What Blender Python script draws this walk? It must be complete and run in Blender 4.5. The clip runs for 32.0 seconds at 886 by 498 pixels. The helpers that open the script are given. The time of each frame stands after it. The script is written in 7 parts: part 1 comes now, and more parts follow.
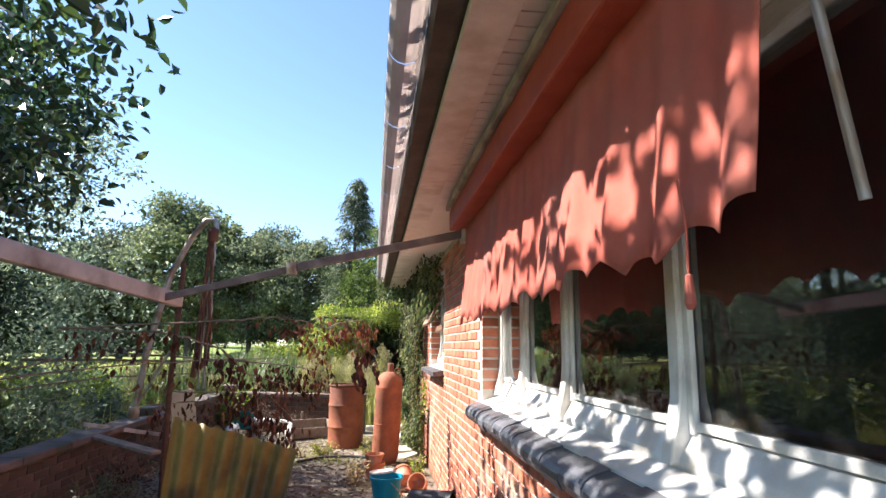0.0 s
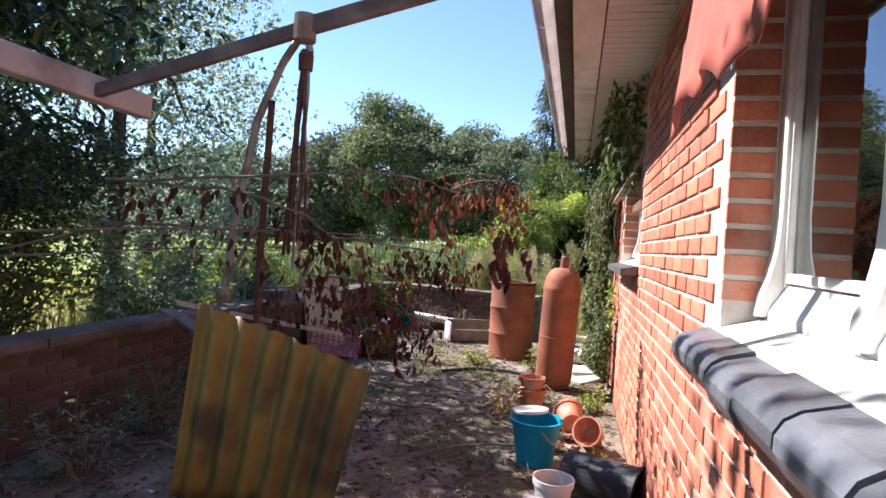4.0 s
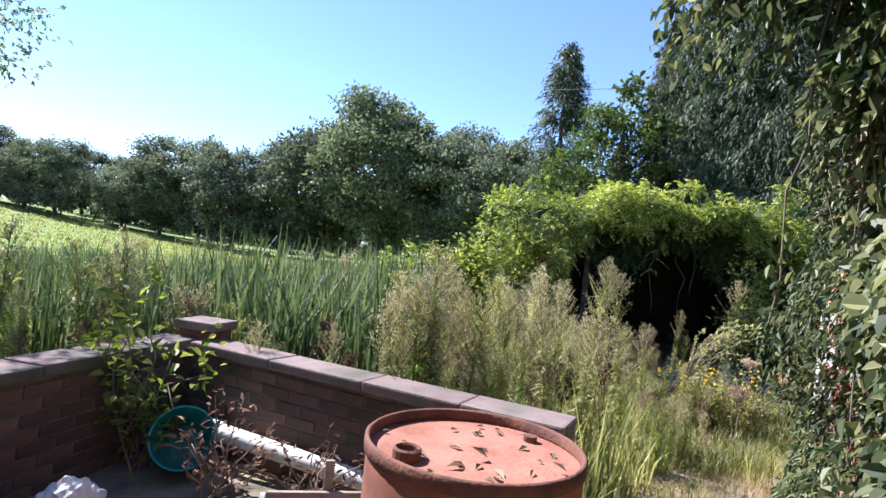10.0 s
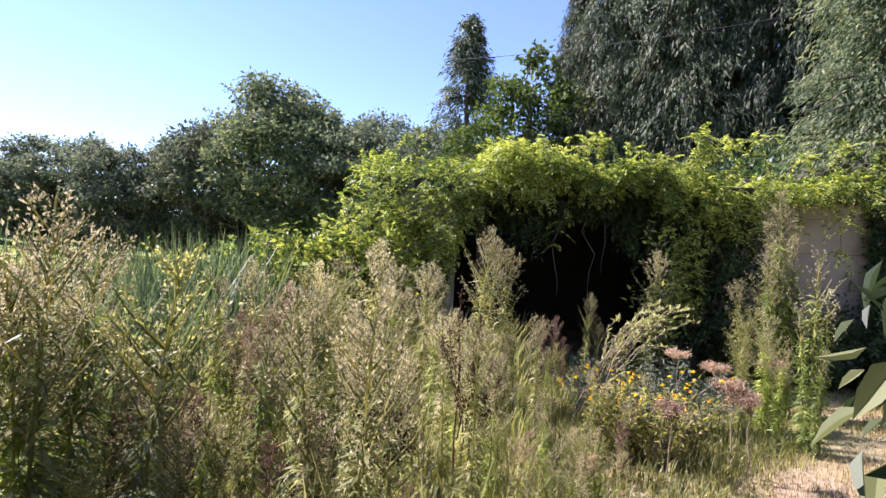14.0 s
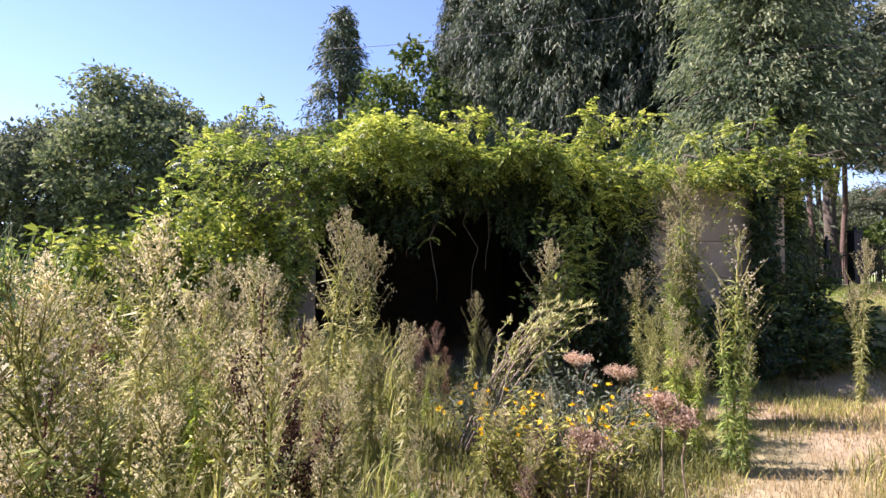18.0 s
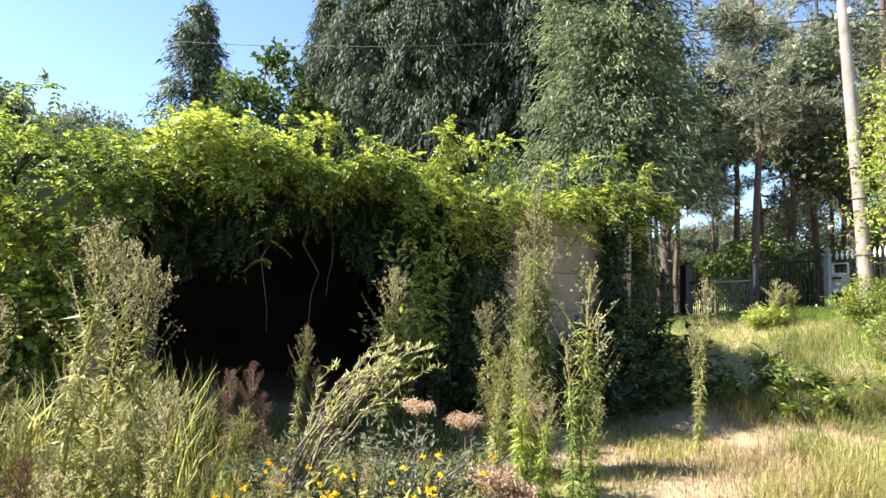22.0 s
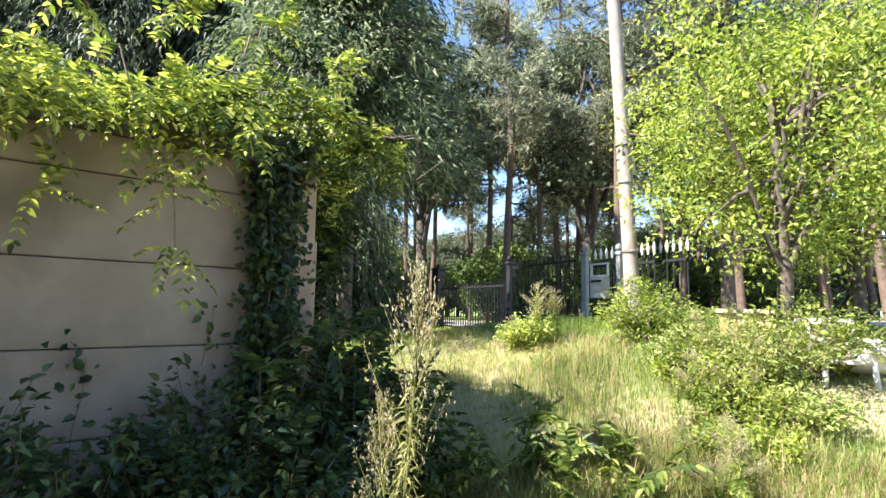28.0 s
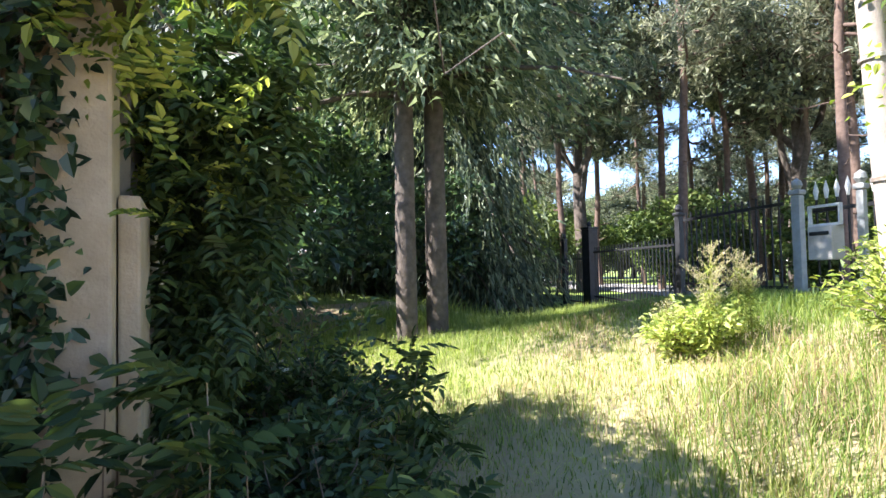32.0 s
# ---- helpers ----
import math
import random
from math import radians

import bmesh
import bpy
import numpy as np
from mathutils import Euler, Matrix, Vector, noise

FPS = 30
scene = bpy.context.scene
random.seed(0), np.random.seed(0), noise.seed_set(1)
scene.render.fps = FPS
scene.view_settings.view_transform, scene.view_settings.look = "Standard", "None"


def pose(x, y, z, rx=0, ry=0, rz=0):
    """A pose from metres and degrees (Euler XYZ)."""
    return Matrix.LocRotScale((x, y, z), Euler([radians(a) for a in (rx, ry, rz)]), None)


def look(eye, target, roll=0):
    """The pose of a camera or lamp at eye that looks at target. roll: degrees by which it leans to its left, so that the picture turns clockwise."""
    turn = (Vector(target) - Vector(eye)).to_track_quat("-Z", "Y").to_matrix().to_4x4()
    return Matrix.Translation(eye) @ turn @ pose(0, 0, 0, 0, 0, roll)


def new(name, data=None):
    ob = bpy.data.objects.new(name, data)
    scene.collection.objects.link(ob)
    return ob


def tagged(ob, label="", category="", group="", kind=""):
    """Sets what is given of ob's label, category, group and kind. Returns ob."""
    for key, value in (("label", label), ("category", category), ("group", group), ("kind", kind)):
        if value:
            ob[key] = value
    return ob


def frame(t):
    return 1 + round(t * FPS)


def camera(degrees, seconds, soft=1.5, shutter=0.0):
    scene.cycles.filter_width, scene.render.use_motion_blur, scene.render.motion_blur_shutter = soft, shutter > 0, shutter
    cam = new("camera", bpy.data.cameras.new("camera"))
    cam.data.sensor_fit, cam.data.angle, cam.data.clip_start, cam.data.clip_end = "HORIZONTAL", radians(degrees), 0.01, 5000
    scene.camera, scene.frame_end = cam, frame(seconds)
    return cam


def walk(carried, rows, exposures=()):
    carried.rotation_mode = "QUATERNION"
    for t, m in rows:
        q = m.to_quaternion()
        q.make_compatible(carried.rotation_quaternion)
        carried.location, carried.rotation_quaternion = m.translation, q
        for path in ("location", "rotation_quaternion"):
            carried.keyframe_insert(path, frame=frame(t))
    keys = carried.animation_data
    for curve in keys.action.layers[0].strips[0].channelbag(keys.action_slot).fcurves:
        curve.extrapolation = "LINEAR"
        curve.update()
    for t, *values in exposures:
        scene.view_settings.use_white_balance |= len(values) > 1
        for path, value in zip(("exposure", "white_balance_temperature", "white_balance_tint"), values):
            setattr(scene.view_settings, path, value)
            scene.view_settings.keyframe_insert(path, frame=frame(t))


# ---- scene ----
cam = camera(76.9, 32.0)
PATH = [
    (0, (0.002, 0.001, 1.615), (0.24, 1.957, 1.961), 0.6),
    (0.5, (0.02, 0.194, 1.553), (0.246, 2.163, 1.818), -0.5),
    (1, (0.1, 0.333, 1.537), (0.279, 2.305, 1.817), -0.2),
    (1.5, (0.14, 0.684, 1.472), (0.237, 2.669, 1.698), 1.6),
    (2, (0.242, 1.357, 1.395), (0.256, 3.357, 1.445), 0.8),
    (2.5, (0.286, 1.624, 1.38), (0.181, 3.621, 1.352), 3.1),
    (3, (0.367, 1.916, 1.385), (0.117, 3.9, 1.337), 4.6),
    (3.5, (0.388, 2.064, 1.406), (0.041, 4.033, 1.37), 4.1),
    (5.5, (0.295, 3.865, 1.475), (-0.451, 5.721, 1.493), 2.7),
    (6, (0.286, 4.515, 1.404), (-0.364, 6.406, 1.436), 0.4),
    (6.5, (0.294, 5.052, 1.381), (-0.266, 6.972, 1.36), 2.7),
    (7, (0.3, 5.754, 1.298), (-0.191, 7.692, 1.238), 5.1),
    (7.5, (0.18, 6.168, 1.347), (-0.281, 8.112, 1.264), 7.2),
    (8, (-0.03, 6.57, 1.351), (-0.56, 8.497, 1.274), 6),
    (8.5, (-0.207, 6.913, 1.373), (-0.865, 8.801, 1.307), 4.9),
    (9, (-0.279, 7.486, 1.367), (-0.978, 9.36, 1.344), 5.3),
    (9.5, (-0.192, 7.782, 1.428), (-0.773, 9.695, 1.452), 6.6),
    (10, (-0.195, 8.178, 1.463), (-0.651, 10.125, 1.497), 6),
    (10.5, (-0.232, 8.59, 1.383), (-0.678, 10.54, 1.354), 3.3),
    (11, (-0.12, 8.803, 1.407), (-0.567, 10.752, 1.403), 3.4),
    (11.5, (-0.108, 8.803, 1.47), (-0.489, 10.766, 1.526), 4.8),
    (12, (-0.059, 8.932, 1.435), (-0.355, 10.907, 1.545), 7.2),
    (12.5, (0.04, 9.561, 1.479), (-0.205, 11.544, 1.564), 4.8),
    (13, (0.108, 9.796, 1.428), (-0.087, 11.787, 1.466), 2.6),
    (13.5, (0.221, 10.148, 1.385), (0.031, 12.139, 1.414), 1.6),
    (14, (0.316, 10.303, 1.39), (0.118, 12.293, 1.424), 2.6),
    (14.5, (0.178, 10.569, 1.38), (-0.17, 12.538, 1.403), 3.4),
    (16.5, (0.1, 10.78, 1.47), (-0.668, 12.625, 1.561), 2.2),
    (17, (0.156, 10.963, 1.46), (-0.146, 12.938, 1.552), 2.1),
    (17.5, (0.271, 11.114, 1.413), (0.209, 13.11, 1.513), 1),
    (18, (0.504, 11.537, 1.274), (0.716, 13.524, 1.351), 0.5),
    (18.5, (0.635, 11.759, 1.302), (1.044, 13.716, 1.356), 0.9),
    (19, (0.608, 11.745, 1.344), (1.04, 13.697, 1.417), 1.5),
    (19.5, (0.558, 11.733, 1.353), (0.995, 13.683, 1.437), 2.6),
    (20, (0.565, 11.792, 1.361), (1.021, 13.737, 1.447), 2.7),
    (20.5, (0.533, 11.792, 1.349), (0.979, 13.74, 1.424), 2.7),
    (21, (0.572, 11.878, 1.334), (0.998, 13.83, 1.423), 1.8),
    (21.5, (0.748, 12.072, 1.452), (1.213, 14.013, 1.567), 1.1),
    (22, (0.911, 12.144, 1.378), (1.568, 14.026, 1.535), 2),
    (22.5, (1.193, 12.676, 1.219), (2.109, 14.444, 1.409), -1.7),
    (23, (1.368, 12.794, 1.235), (2.402, 14.496, 1.413), 0.9),
    (23.5, (1.465, 12.825, 1.221), (2.472, 14.545, 1.397), 0.8),
    (24, (1.554, 12.763, 1.192), (2.54, 14.494, 1.37), 1.1),
    (24.5, (1.672, 12.79, 1.245), (2.669, 14.514, 1.428), 1.9),
    (26.5, (2.66, 14.168, 1.408), (3.63, 15.899, 1.655), 1.3),
    (27, (2.894, 14.347, 1.396), (3.968, 16.018, 1.635), 1.1),
    (27.5, (3.321, 14.662, 1.446), (4.549, 16.224, 1.674), 1.4),
    (28, (3.75, 14.848, 1.459), (5.093, 16.316, 1.667), 1.1),
    (28.5, (4.13, 15.08, 1.485), (5.474, 16.552, 1.649), 0.5),
    (29, (4.416, 15.234, 1.502), (5.734, 16.733, 1.626), -0.1),
    (29.5, (4.761, 15.462, 1.565), (6.021, 17.014, 1.634), -1.2),
    (30, (5.133, 15.656, 1.582), (6.329, 17.257, 1.654), -1.7),
    (30.5, (5.424, 15.828, 1.636), (6.522, 17.496, 1.734), -0.1),
    (31, (5.575, 16.113, 1.627), (6.552, 17.854, 1.756), 1.4),
    (31.5, (5.71, 16.24, 1.641), (6.609, 18.025, 1.728), -0.7),
    (32, (5.862, 16.302, 1.643), (6.697, 18.118, 1.717), -1.2),
]
EXPOSURES = [(0.0, 1.75, 6300, 14), (2.0, 1.58, 6100, 17), (3.5, 1.46, 6000, 17), (6.0, 1.52, 5700, 19), (8.0, 1.36, 5600, 20), (9.0, 1.46, 5600, 18), (11.0, 1.48, 5800, 25), (14.5, 1.5, 6050, 31), (17.0, 1.22, 5900, 36), (18.0, 1.5, 6200, 33), (19.0, 1.74, 6350, 27), (24.5, 1.78, 6400, 13), (28.0, 1.97, 6250, 13), (30.0, 2.15, 6250, 15), (32.0, 2.25, 6000, 17)]
walk(cam, [(t, look(eye, target, roll)) for t, eye, target, roll in PATH], EXPOSURES)

# ---- world, sun, exposure ----
SUN_AZ, SUN_EL = 73.0, 47.0      # degrees to the left of +y, and above the horizon
sky_world = bpy.data.worlds.new("sky")
scene.world = sky_world
sky_world.use_nodes = True
wn = sky_world.node_tree.nodes
sky = wn.new("ShaderNodeTexSky")
sky.sky_type, sky.sun_disc = "NISHITA", False
sky.sun_elevation, sky.sun_rotation = radians(SUN_EL), radians(-SUN_AZ)
sky.air_density, sky.dust_density, sky.ozone_density = 0.9, 0.0, 3.0
wn["Background"].inputs["Strength"].default_value = 0.10
sky_world.node_tree.links.new(sky.outputs[0], wn["Background"].inputs["Color"])
sun_data = bpy.data.lights.new("sun", "SUN")
sun_data.energy, sun_data.angle, sun_data.color = 5.0, radians(0.53), (1.0, 0.95, 0.86)
sun = new("sun", sun_data)
sa, se = radians(SUN_AZ), radians(SUN_EL)
to_sun = Vector((-math.sin(sa) * math.cos(se), math.cos(sa) * math.cos(se), math.sin(se)))
sun.matrix_world = look((0, 0, 30), Vector((0, 0, 30)) - to_sun)

# ---- materials ----
def nodes_of(name):
    m = bpy.data.materials.new(name)
    m.use_nodes = True
    nt = m.node_tree
    return m, nt, nt.nodes, nt.links, nt.nodes["Principled BSDF"]


def surface(name, c1, c2, scale=6.0, rough=0.75, metal=0.0, bump=0.25, fine=90.0, c3=None, stain=1.3, vary=0.0, spec=0.4):
    """Two colours mixed by a middle noise, a third by a wide stain noise, with fine relief. vary: shift per object."""
    m, nt, n, l, p = nodes_of(name)
    tc = n.new("ShaderNodeTexCoord")
    a = n.new("ShaderNodeTexNoise")
    a.inputs["Scale"].default_value, a.inputs["Detail"].default_value, a.inputs["Roughness"].default_value = scale, 8, 0.65
    l.new(tc.outputs["Object"], a.inputs["Vector"])
    r = n.new("ShaderNodeValToRGB")
    r.color_ramp.elements[0].position, r.color_ramp.elements[1].position = 0.35, 0.68
    r.color_ramp.elements[0].color, r.color_ramp.elements[1].color = (*c1, 1), (*c2, 1)
    l.new(a.outputs["Fac"], r.inputs["Fac"])
    out = r.outputs["Color"]
    if c3:
        b = n.new("ShaderNodeTexNoise")
        b.inputs["Scale"].default_value, b.inputs["Detail"].default_value = stain, 6
        l.new(tc.outputs["Object"], b.inputs["Vector"])
        rr = n.new("ShaderNodeValToRGB")
        rr.color_ramp.elements[0].position, rr.color_ramp.elements[1].position = 0.48, 0.66
        l.new(b.outputs["Fac"], rr.inputs["Fac"])
        mx = n.new("ShaderNodeMix")
        mx.data_type = "RGBA"
        l.new(rr.outputs["Color"], mx.inputs[0])
        l.new(out, mx.inputs[6])
        mx.inputs[7].default_value = (*c3, 1)
        out = mx.outputs[2]
    if vary:
        oi = n.new("ShaderNodeObjectInfo")
        hs = n.new("ShaderNodeHueSaturation")
        mr = n.new("ShaderNodeMapRange")
        mr.inputs[3].default_value, mr.inputs[4].default_value = 1 - vary, 1 + vary
        l.new(oi.outputs["Random"], mr.inputs[0])
        l.new(mr.outputs[0], hs.inputs["Value"])
        l.new(out, hs.inputs["Color"])
        out = hs.outputs["Color"]
    l.new(out, p.inputs["Base Color"])
    p.inputs["Roughness"].default_value, p.inputs["Metallic"].default_value = rough, metal
    p.inputs["Specular IOR Level"].default_value = spec
    if bump:
        f = n.new("ShaderNodeTexNoise")
        f.inputs["Scale"].default_value, f.inputs["Detail"].default_value = fine, 6
        l.new(tc.outputs["Object"], f.inputs["Vector"])
        b = n.new("ShaderNodeBump")
        b.inputs["Strength"].default_value, b.inputs["Distance"].default_value = bump, 0.01
        l.new(f.outputs["Fac"], b.inputs["Height"])
        l.new(b.outputs["Normal"], p.inputs["Normal"])
    return m


def leafy(name, dark, mid, light, through_light=0.35, rough=0.5, spec=0.3):
    """Foliage: colour from each leaf's own random, a wide noise between plants, light shining through."""
    m, nt, n, l, p = nodes_of(name)
    g = n.new("ShaderNodeNewGeometry")
    r = n.new("ShaderNodeValToRGB")
    r.color_ramp.elements[0].position, r.color_ramp.elements[1].position = 0.1, 0.95
    r.color_ramp.elements[0].color, r.color_ramp.elements[1].color = (*dark, 1), (*light, 1)
    e = r.color_ramp.elements.new(0.5)
    e.color = (*mid, 1)
    a = n.new("ShaderNodeTexNoise")
    a.inputs["Scale"].default_value = 0.7
    a.inputs["Detail"].default_value = 3
    l.new(g.outputs["Position"], a.inputs["Vector"])
    mr = n.new("ShaderNodeMapRange")
    mr.inputs[1].default_value, mr.inputs[2].default_value, mr.inputs[3].default_value, mr.inputs[4].default_value = 0.3, 0.7, -0.3, 0.3
    l.new(a.outputs["Fac"], mr.inputs[0])
    ad = n.new("ShaderNodeMath")
    ad.use_clamp = True
    l.new(g.outputs["Random Per Island"], ad.inputs[0])
    l.new(mr.outputs[0], ad.inputs[1])
    l.new(ad.outputs[0], r.inputs["Fac"])
    oi = n.new("ShaderNodeObjectInfo")
    mv = n.new("ShaderNodeMapRange")
    mv.inputs[3].default_value, mv.inputs[4].default_value = 0.72, 1.3
    l.new(oi.outputs["Random"], mv.inputs[0])
    hv = n.new("ShaderNodeHueSaturation")
    l.new(mv.outputs[0], hv.inputs["Value"])
    l.new(r.outputs["Color"], hv.inputs["Color"])
    l.new(hv.outputs["Color"], p.inputs["Base Color"])
    p.inputs["Roughness"].default_value, p.inputs["Specular IOR Level"].default_value = rough, spec
    if through_light:
        t = n.new("ShaderNodeBsdfTranslucent")
        h = n.new("ShaderNodeHueSaturation")
        h.inputs["Saturation"].default_value, h.inputs["Value"].default_value = 1.15, 1.5
        l.new(hv.outputs["Color"], h.inputs["Color"])
        l.new(h.outputs["Color"], t.inputs["Color"])
        mx = n.new("ShaderNodeMixShader")
        mx.inputs[0].default_value = through_light
        l.new(p.outputs[0], mx.inputs[1])
        l.new(t.outputs[0], mx.inputs[2])
        l.new(mx.outputs[0], n["Material Output"].inputs["Surface"])
    return m


def glassy(name, tint=(0.9, 0.95, 0.93), dirt=(0.5, 0.5, 0.46)):
    m, nt, n, l, p = nodes_of(name)
    gl = n.new("ShaderNodeBsdfGlossy")
    gl.inputs["Roughness"].default_value = 0.02
    tr = n.new("ShaderNodeBsdfTransparent")
    tr.inputs["Color"].default_value = (*tint, 1)
    fr = n.new("ShaderNodeFresnel")
    fr.inputs["IOR"].default_value = 1.6
    mr = n.new("ShaderNodeMath")
    mr.operation = "MULTIPLY_ADD"
    mr.use_clamp = True
    mr.inputs[1].default_value, mr.inputs[2].default_value = 1.9, 0.05
    l.new(fr.outputs[0], mr.inputs[0])
    mx = n.new("ShaderNodeMixShader")
    l.new(mr.outputs[0], mx.inputs[0])
    l.new(tr.outputs[0], mx.inputs[1])
    l.new(gl.outputs[0], mx.inputs[2])
    df = n.new("ShaderNodeBsdfDiffuse")
    df.inputs["Color"].default_value = (*dirt, 1)
    tc = n.new("ShaderNodeTexCoord")
    a = n.new("ShaderNodeTexNoise")
    a.inputs["Scale"].default_value, a.inputs["Detail"].default_value = 1.6, 7
    l.new(tc.outputs["Object"], a.inputs["Vector"])
    rg = n.new("ShaderNodeMapRange")
    rg.inputs[1].default_value, rg.inputs[2].default_value, rg.inputs[3].default_value, rg.inputs[4].default_value = 0.42, 0.8, 0.008, 0.05
    l.new(a.outputs["Fac"], rg.inputs[0])
    m2 = n.new("ShaderNodeMixShader")
    l.new(rg.outputs[0], m2.inputs[0])
    l.new(mx.outputs[0], m2.inputs[1])
    l.new(df.outputs[0], m2.inputs[2])
    l.new(m2.outputs[0], n["Material Output"].inputs["Surface"])
    return m


M_BRICK = surface("brick_red", (0.40, 0.115, 0.06), (0.60, 0.21, 0.12), 9, 0.85, bump=0.4, c3=(0.50, 0.30, 0.22), stain=3, vary=0.3)
M_MORTAR = surface("mortar", (0.52, 0.46, 0.40), (0.68, 0.62, 0.55), 14, 0.95, bump=0.5, c3=(0.3, 0.25, 0.2))
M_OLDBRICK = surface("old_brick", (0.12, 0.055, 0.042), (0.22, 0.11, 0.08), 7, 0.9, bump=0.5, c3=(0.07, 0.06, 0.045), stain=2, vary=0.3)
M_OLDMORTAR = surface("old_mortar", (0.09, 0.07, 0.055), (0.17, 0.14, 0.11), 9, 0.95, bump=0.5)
M_CAP = surface("coping", (0.15, 0.105, 0.09), (0.26, 0.195, 0.17), 5, 0.9, bump=0.45, c3=(0.09, 0.09, 0.06), stain=2.5)
M_WHITE = surface("white_paint", (0.62, 0.60, 0.56), (0.82, 0.81, 0.78), 4, 0.55, bump=0.2, c3=(0.55, 0.51, 0.45), stain=5)
M_SILL = surface("glazed_sill", (0.075, 0.077, 0.088), (0.15, 0.152, 0.165), 6, 0.38, bump=0.2, c3=(0.27, 0.26, 0.25), stain=3, vary=0.22)
M_CLOTH = surface("red_awning_cloth", (0.46, 0.095, 0.065), (0.56, 0.14, 0.095), 5, 0.9, bump=0.15, fine=400, c3=(0.40, 0.13, 0.10), stain=2)
M_REDPAINT = surface("red_painted_wood", (0.36, 0.06, 0.035), (0.46, 0.095, 0.055), 6, 0.6, bump=0.15)
M_SOFFIT = surface("soffit_pvc", (0.66, 0.62, 0.57), (0.78, 0.74, 0.69), 3, 0.6, bump=0.1)
M_GUTTER = surface("gutter_grey", (0.46, 0.40, 0.37), (0.58, 0.52, 0.49), 4, 0.55, bump=0.1, vary=0.1)
M_DARKWOOD = surface("dark_wood", (0.05, 0.04, 0.035), (0.10, 0.085, 0.07), 6, 0.8)
M_ALU = surface("awning_aluminium", (0.42, 0.39, 0.35), (0.56, 0.52, 0.47), 5, 0.5, bump=0.1, c3=(0.22, 0.19, 0.16), stain=4)
M_ARM = surface("awning_arm", (0.10, 0.075, 0.07), (0.17, 0.13, 0.12), 6, 0.5, bump=0.1, c3=(0.24, 0.2, 0.18), stain=5)
M_RUST = surface("rusty_orange_paint", (0.27, 0.088, 0.045), (0.42, 0.145, 0.07), 5, 0.75, bump=0.08, c3=(0.17, 0.07, 0.045), stain=2.6)
M_RUST2 = surface("rust_top", (0.28, 0.11, 0.07), (0.43, 0.18, 0.115), 9, 0.85, bump=0.4, c3=(0.24, 0.09, 0.05), stain=5)
M_RUSTDARK = surface("dark_rust", (0.10, 0.045, 0.03), (0.20, 0.085, 0.05), 14, 0.85, bump=0.4)
M_STEEL = surface("galvanised", (0.33, 0.30, 0.27), (0.46, 0.43, 0.40), 8, 0.5, metal=0.5, bump=0.1, c3=(0.25, 0.16, 0.10), stain=6)
M_CONC = surface("patio_concrete", (0.115, 0.092, 0.068), (0.33, 0.27, 0.205), 3.5, 0.97, bump=0.9, fine=45, c3=(0.10, 0.10, 0.045), stain=1.1)
M_PANEL = surface("hut_panel", (0.30, 0.26, 0.205), (0.39, 0.345, 0.285), 2.2, 0.92, bump=0.3, c3=(0.22, 0.19, 0.15), stain=1.6)
M_POST = surface("hut_post", (0.33, 0.26, 0.18), (0.46, 0.37, 0.26), 6, 0.9, bump=0.35)
# near-black inside of the hut: the bays' shade put into the colour
M_BAYSHADE = surface("hut_inside_shade", (0.05, 0.045, 0.04), (0.085, 0.075, 0.065), 3, 0.95)
M_POLE = surface("weathered_pole", (0.30, 0.25, 0.21), (0.44, 0.375, 0.32), 12, 0.88, bump=0.5, c3=(0.23, 0.19, 0.155), stain=3)
M_IRON = surface("black_iron", (0.010, 0.011, 0.012), (0.024, 0.024, 0.026), 9, 0.6, bump=0.2)
M_WHITEIRON = surface("white_iron", (0.55, 0.55, 0.53), (0.72, 0.72, 0.70), 9, 0.6)
M_BARK = surface("bark", (0.07, 0.055, 0.042), (0.15, 0.12, 0.095), 9, 0.95, bump=0.8, fine=24)
M_PINEBARK = surface("pine_bark", (0.095, 0.062, 0.046), (0.175, 0.12, 0.09), 7, 0.95, bump=0.8, fine=18)
M_TWIG = surface("dead_twig", (0.16, 0.12, 0.085), (0.28, 0.22, 0.165), 14, 0.9, bump=0.3)
M_SOIL = surface("meadow_soil", (0.24, 0.18, 0.105), (0.44, 0.35, 0.24), 1.4, 0.98, bump=0.8, fine=14, c3=(0.22, 0.22, 0.08), stain=0.35)
M_GLASS = glassy("window_glass")
# one dark colour for the whole room: its dimness is painted in
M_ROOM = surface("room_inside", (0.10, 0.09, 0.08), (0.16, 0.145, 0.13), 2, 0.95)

L_OAK = leafy("oak_leaves", (0.055, 0.075, 0.042), (0.12, 0.145, 0.072), (0.23, 0.25, 0.12), 0.3)
# paler and greyer than the oak: distance haze put into the leaf colour
L_FAR = leafy("hazed_leaves", (0.065, 0.084, 0.058), (0.135, 0.16, 0.098), (0.26, 0.28, 0.155), 0.32)
L_CYP = leafy("cypress_sprays", (0.03, 0.047, 0.028), (0.072, 0.098, 0.052), (0.165, 0.188, 0.10), 0.2, 0.6)
L_PINE = leafy("pine_needles", (0.07, 0.09, 0.055), (0.19, 0.21, 0.13), (0.40, 0.40, 0.27), 0.35, 0.6)
L_SPRUCE = leafy("spruce_sprays", (0.05, 0.078, 0.04), (0.13, 0.165, 0.08), (0.29, 0.32, 0.165), 0.38, 0.6)
L_VINE = leafy("wisteria_leaflets", (0.052, 0.084, 0.021), (0.168, 0.214, 0.048), (0.43, 0.45, 0.12), 0.38, 0.45)
# creeper's dark and middle tones lowered for its shade, light leaves kept as specks
L_IVY = leafy("creeper_leaves", (0.04, 0.065, 0.028), (0.095, 0.125, 0.05), (0.30, 0.31, 0.14), 0.3, 0.5, 0.3)
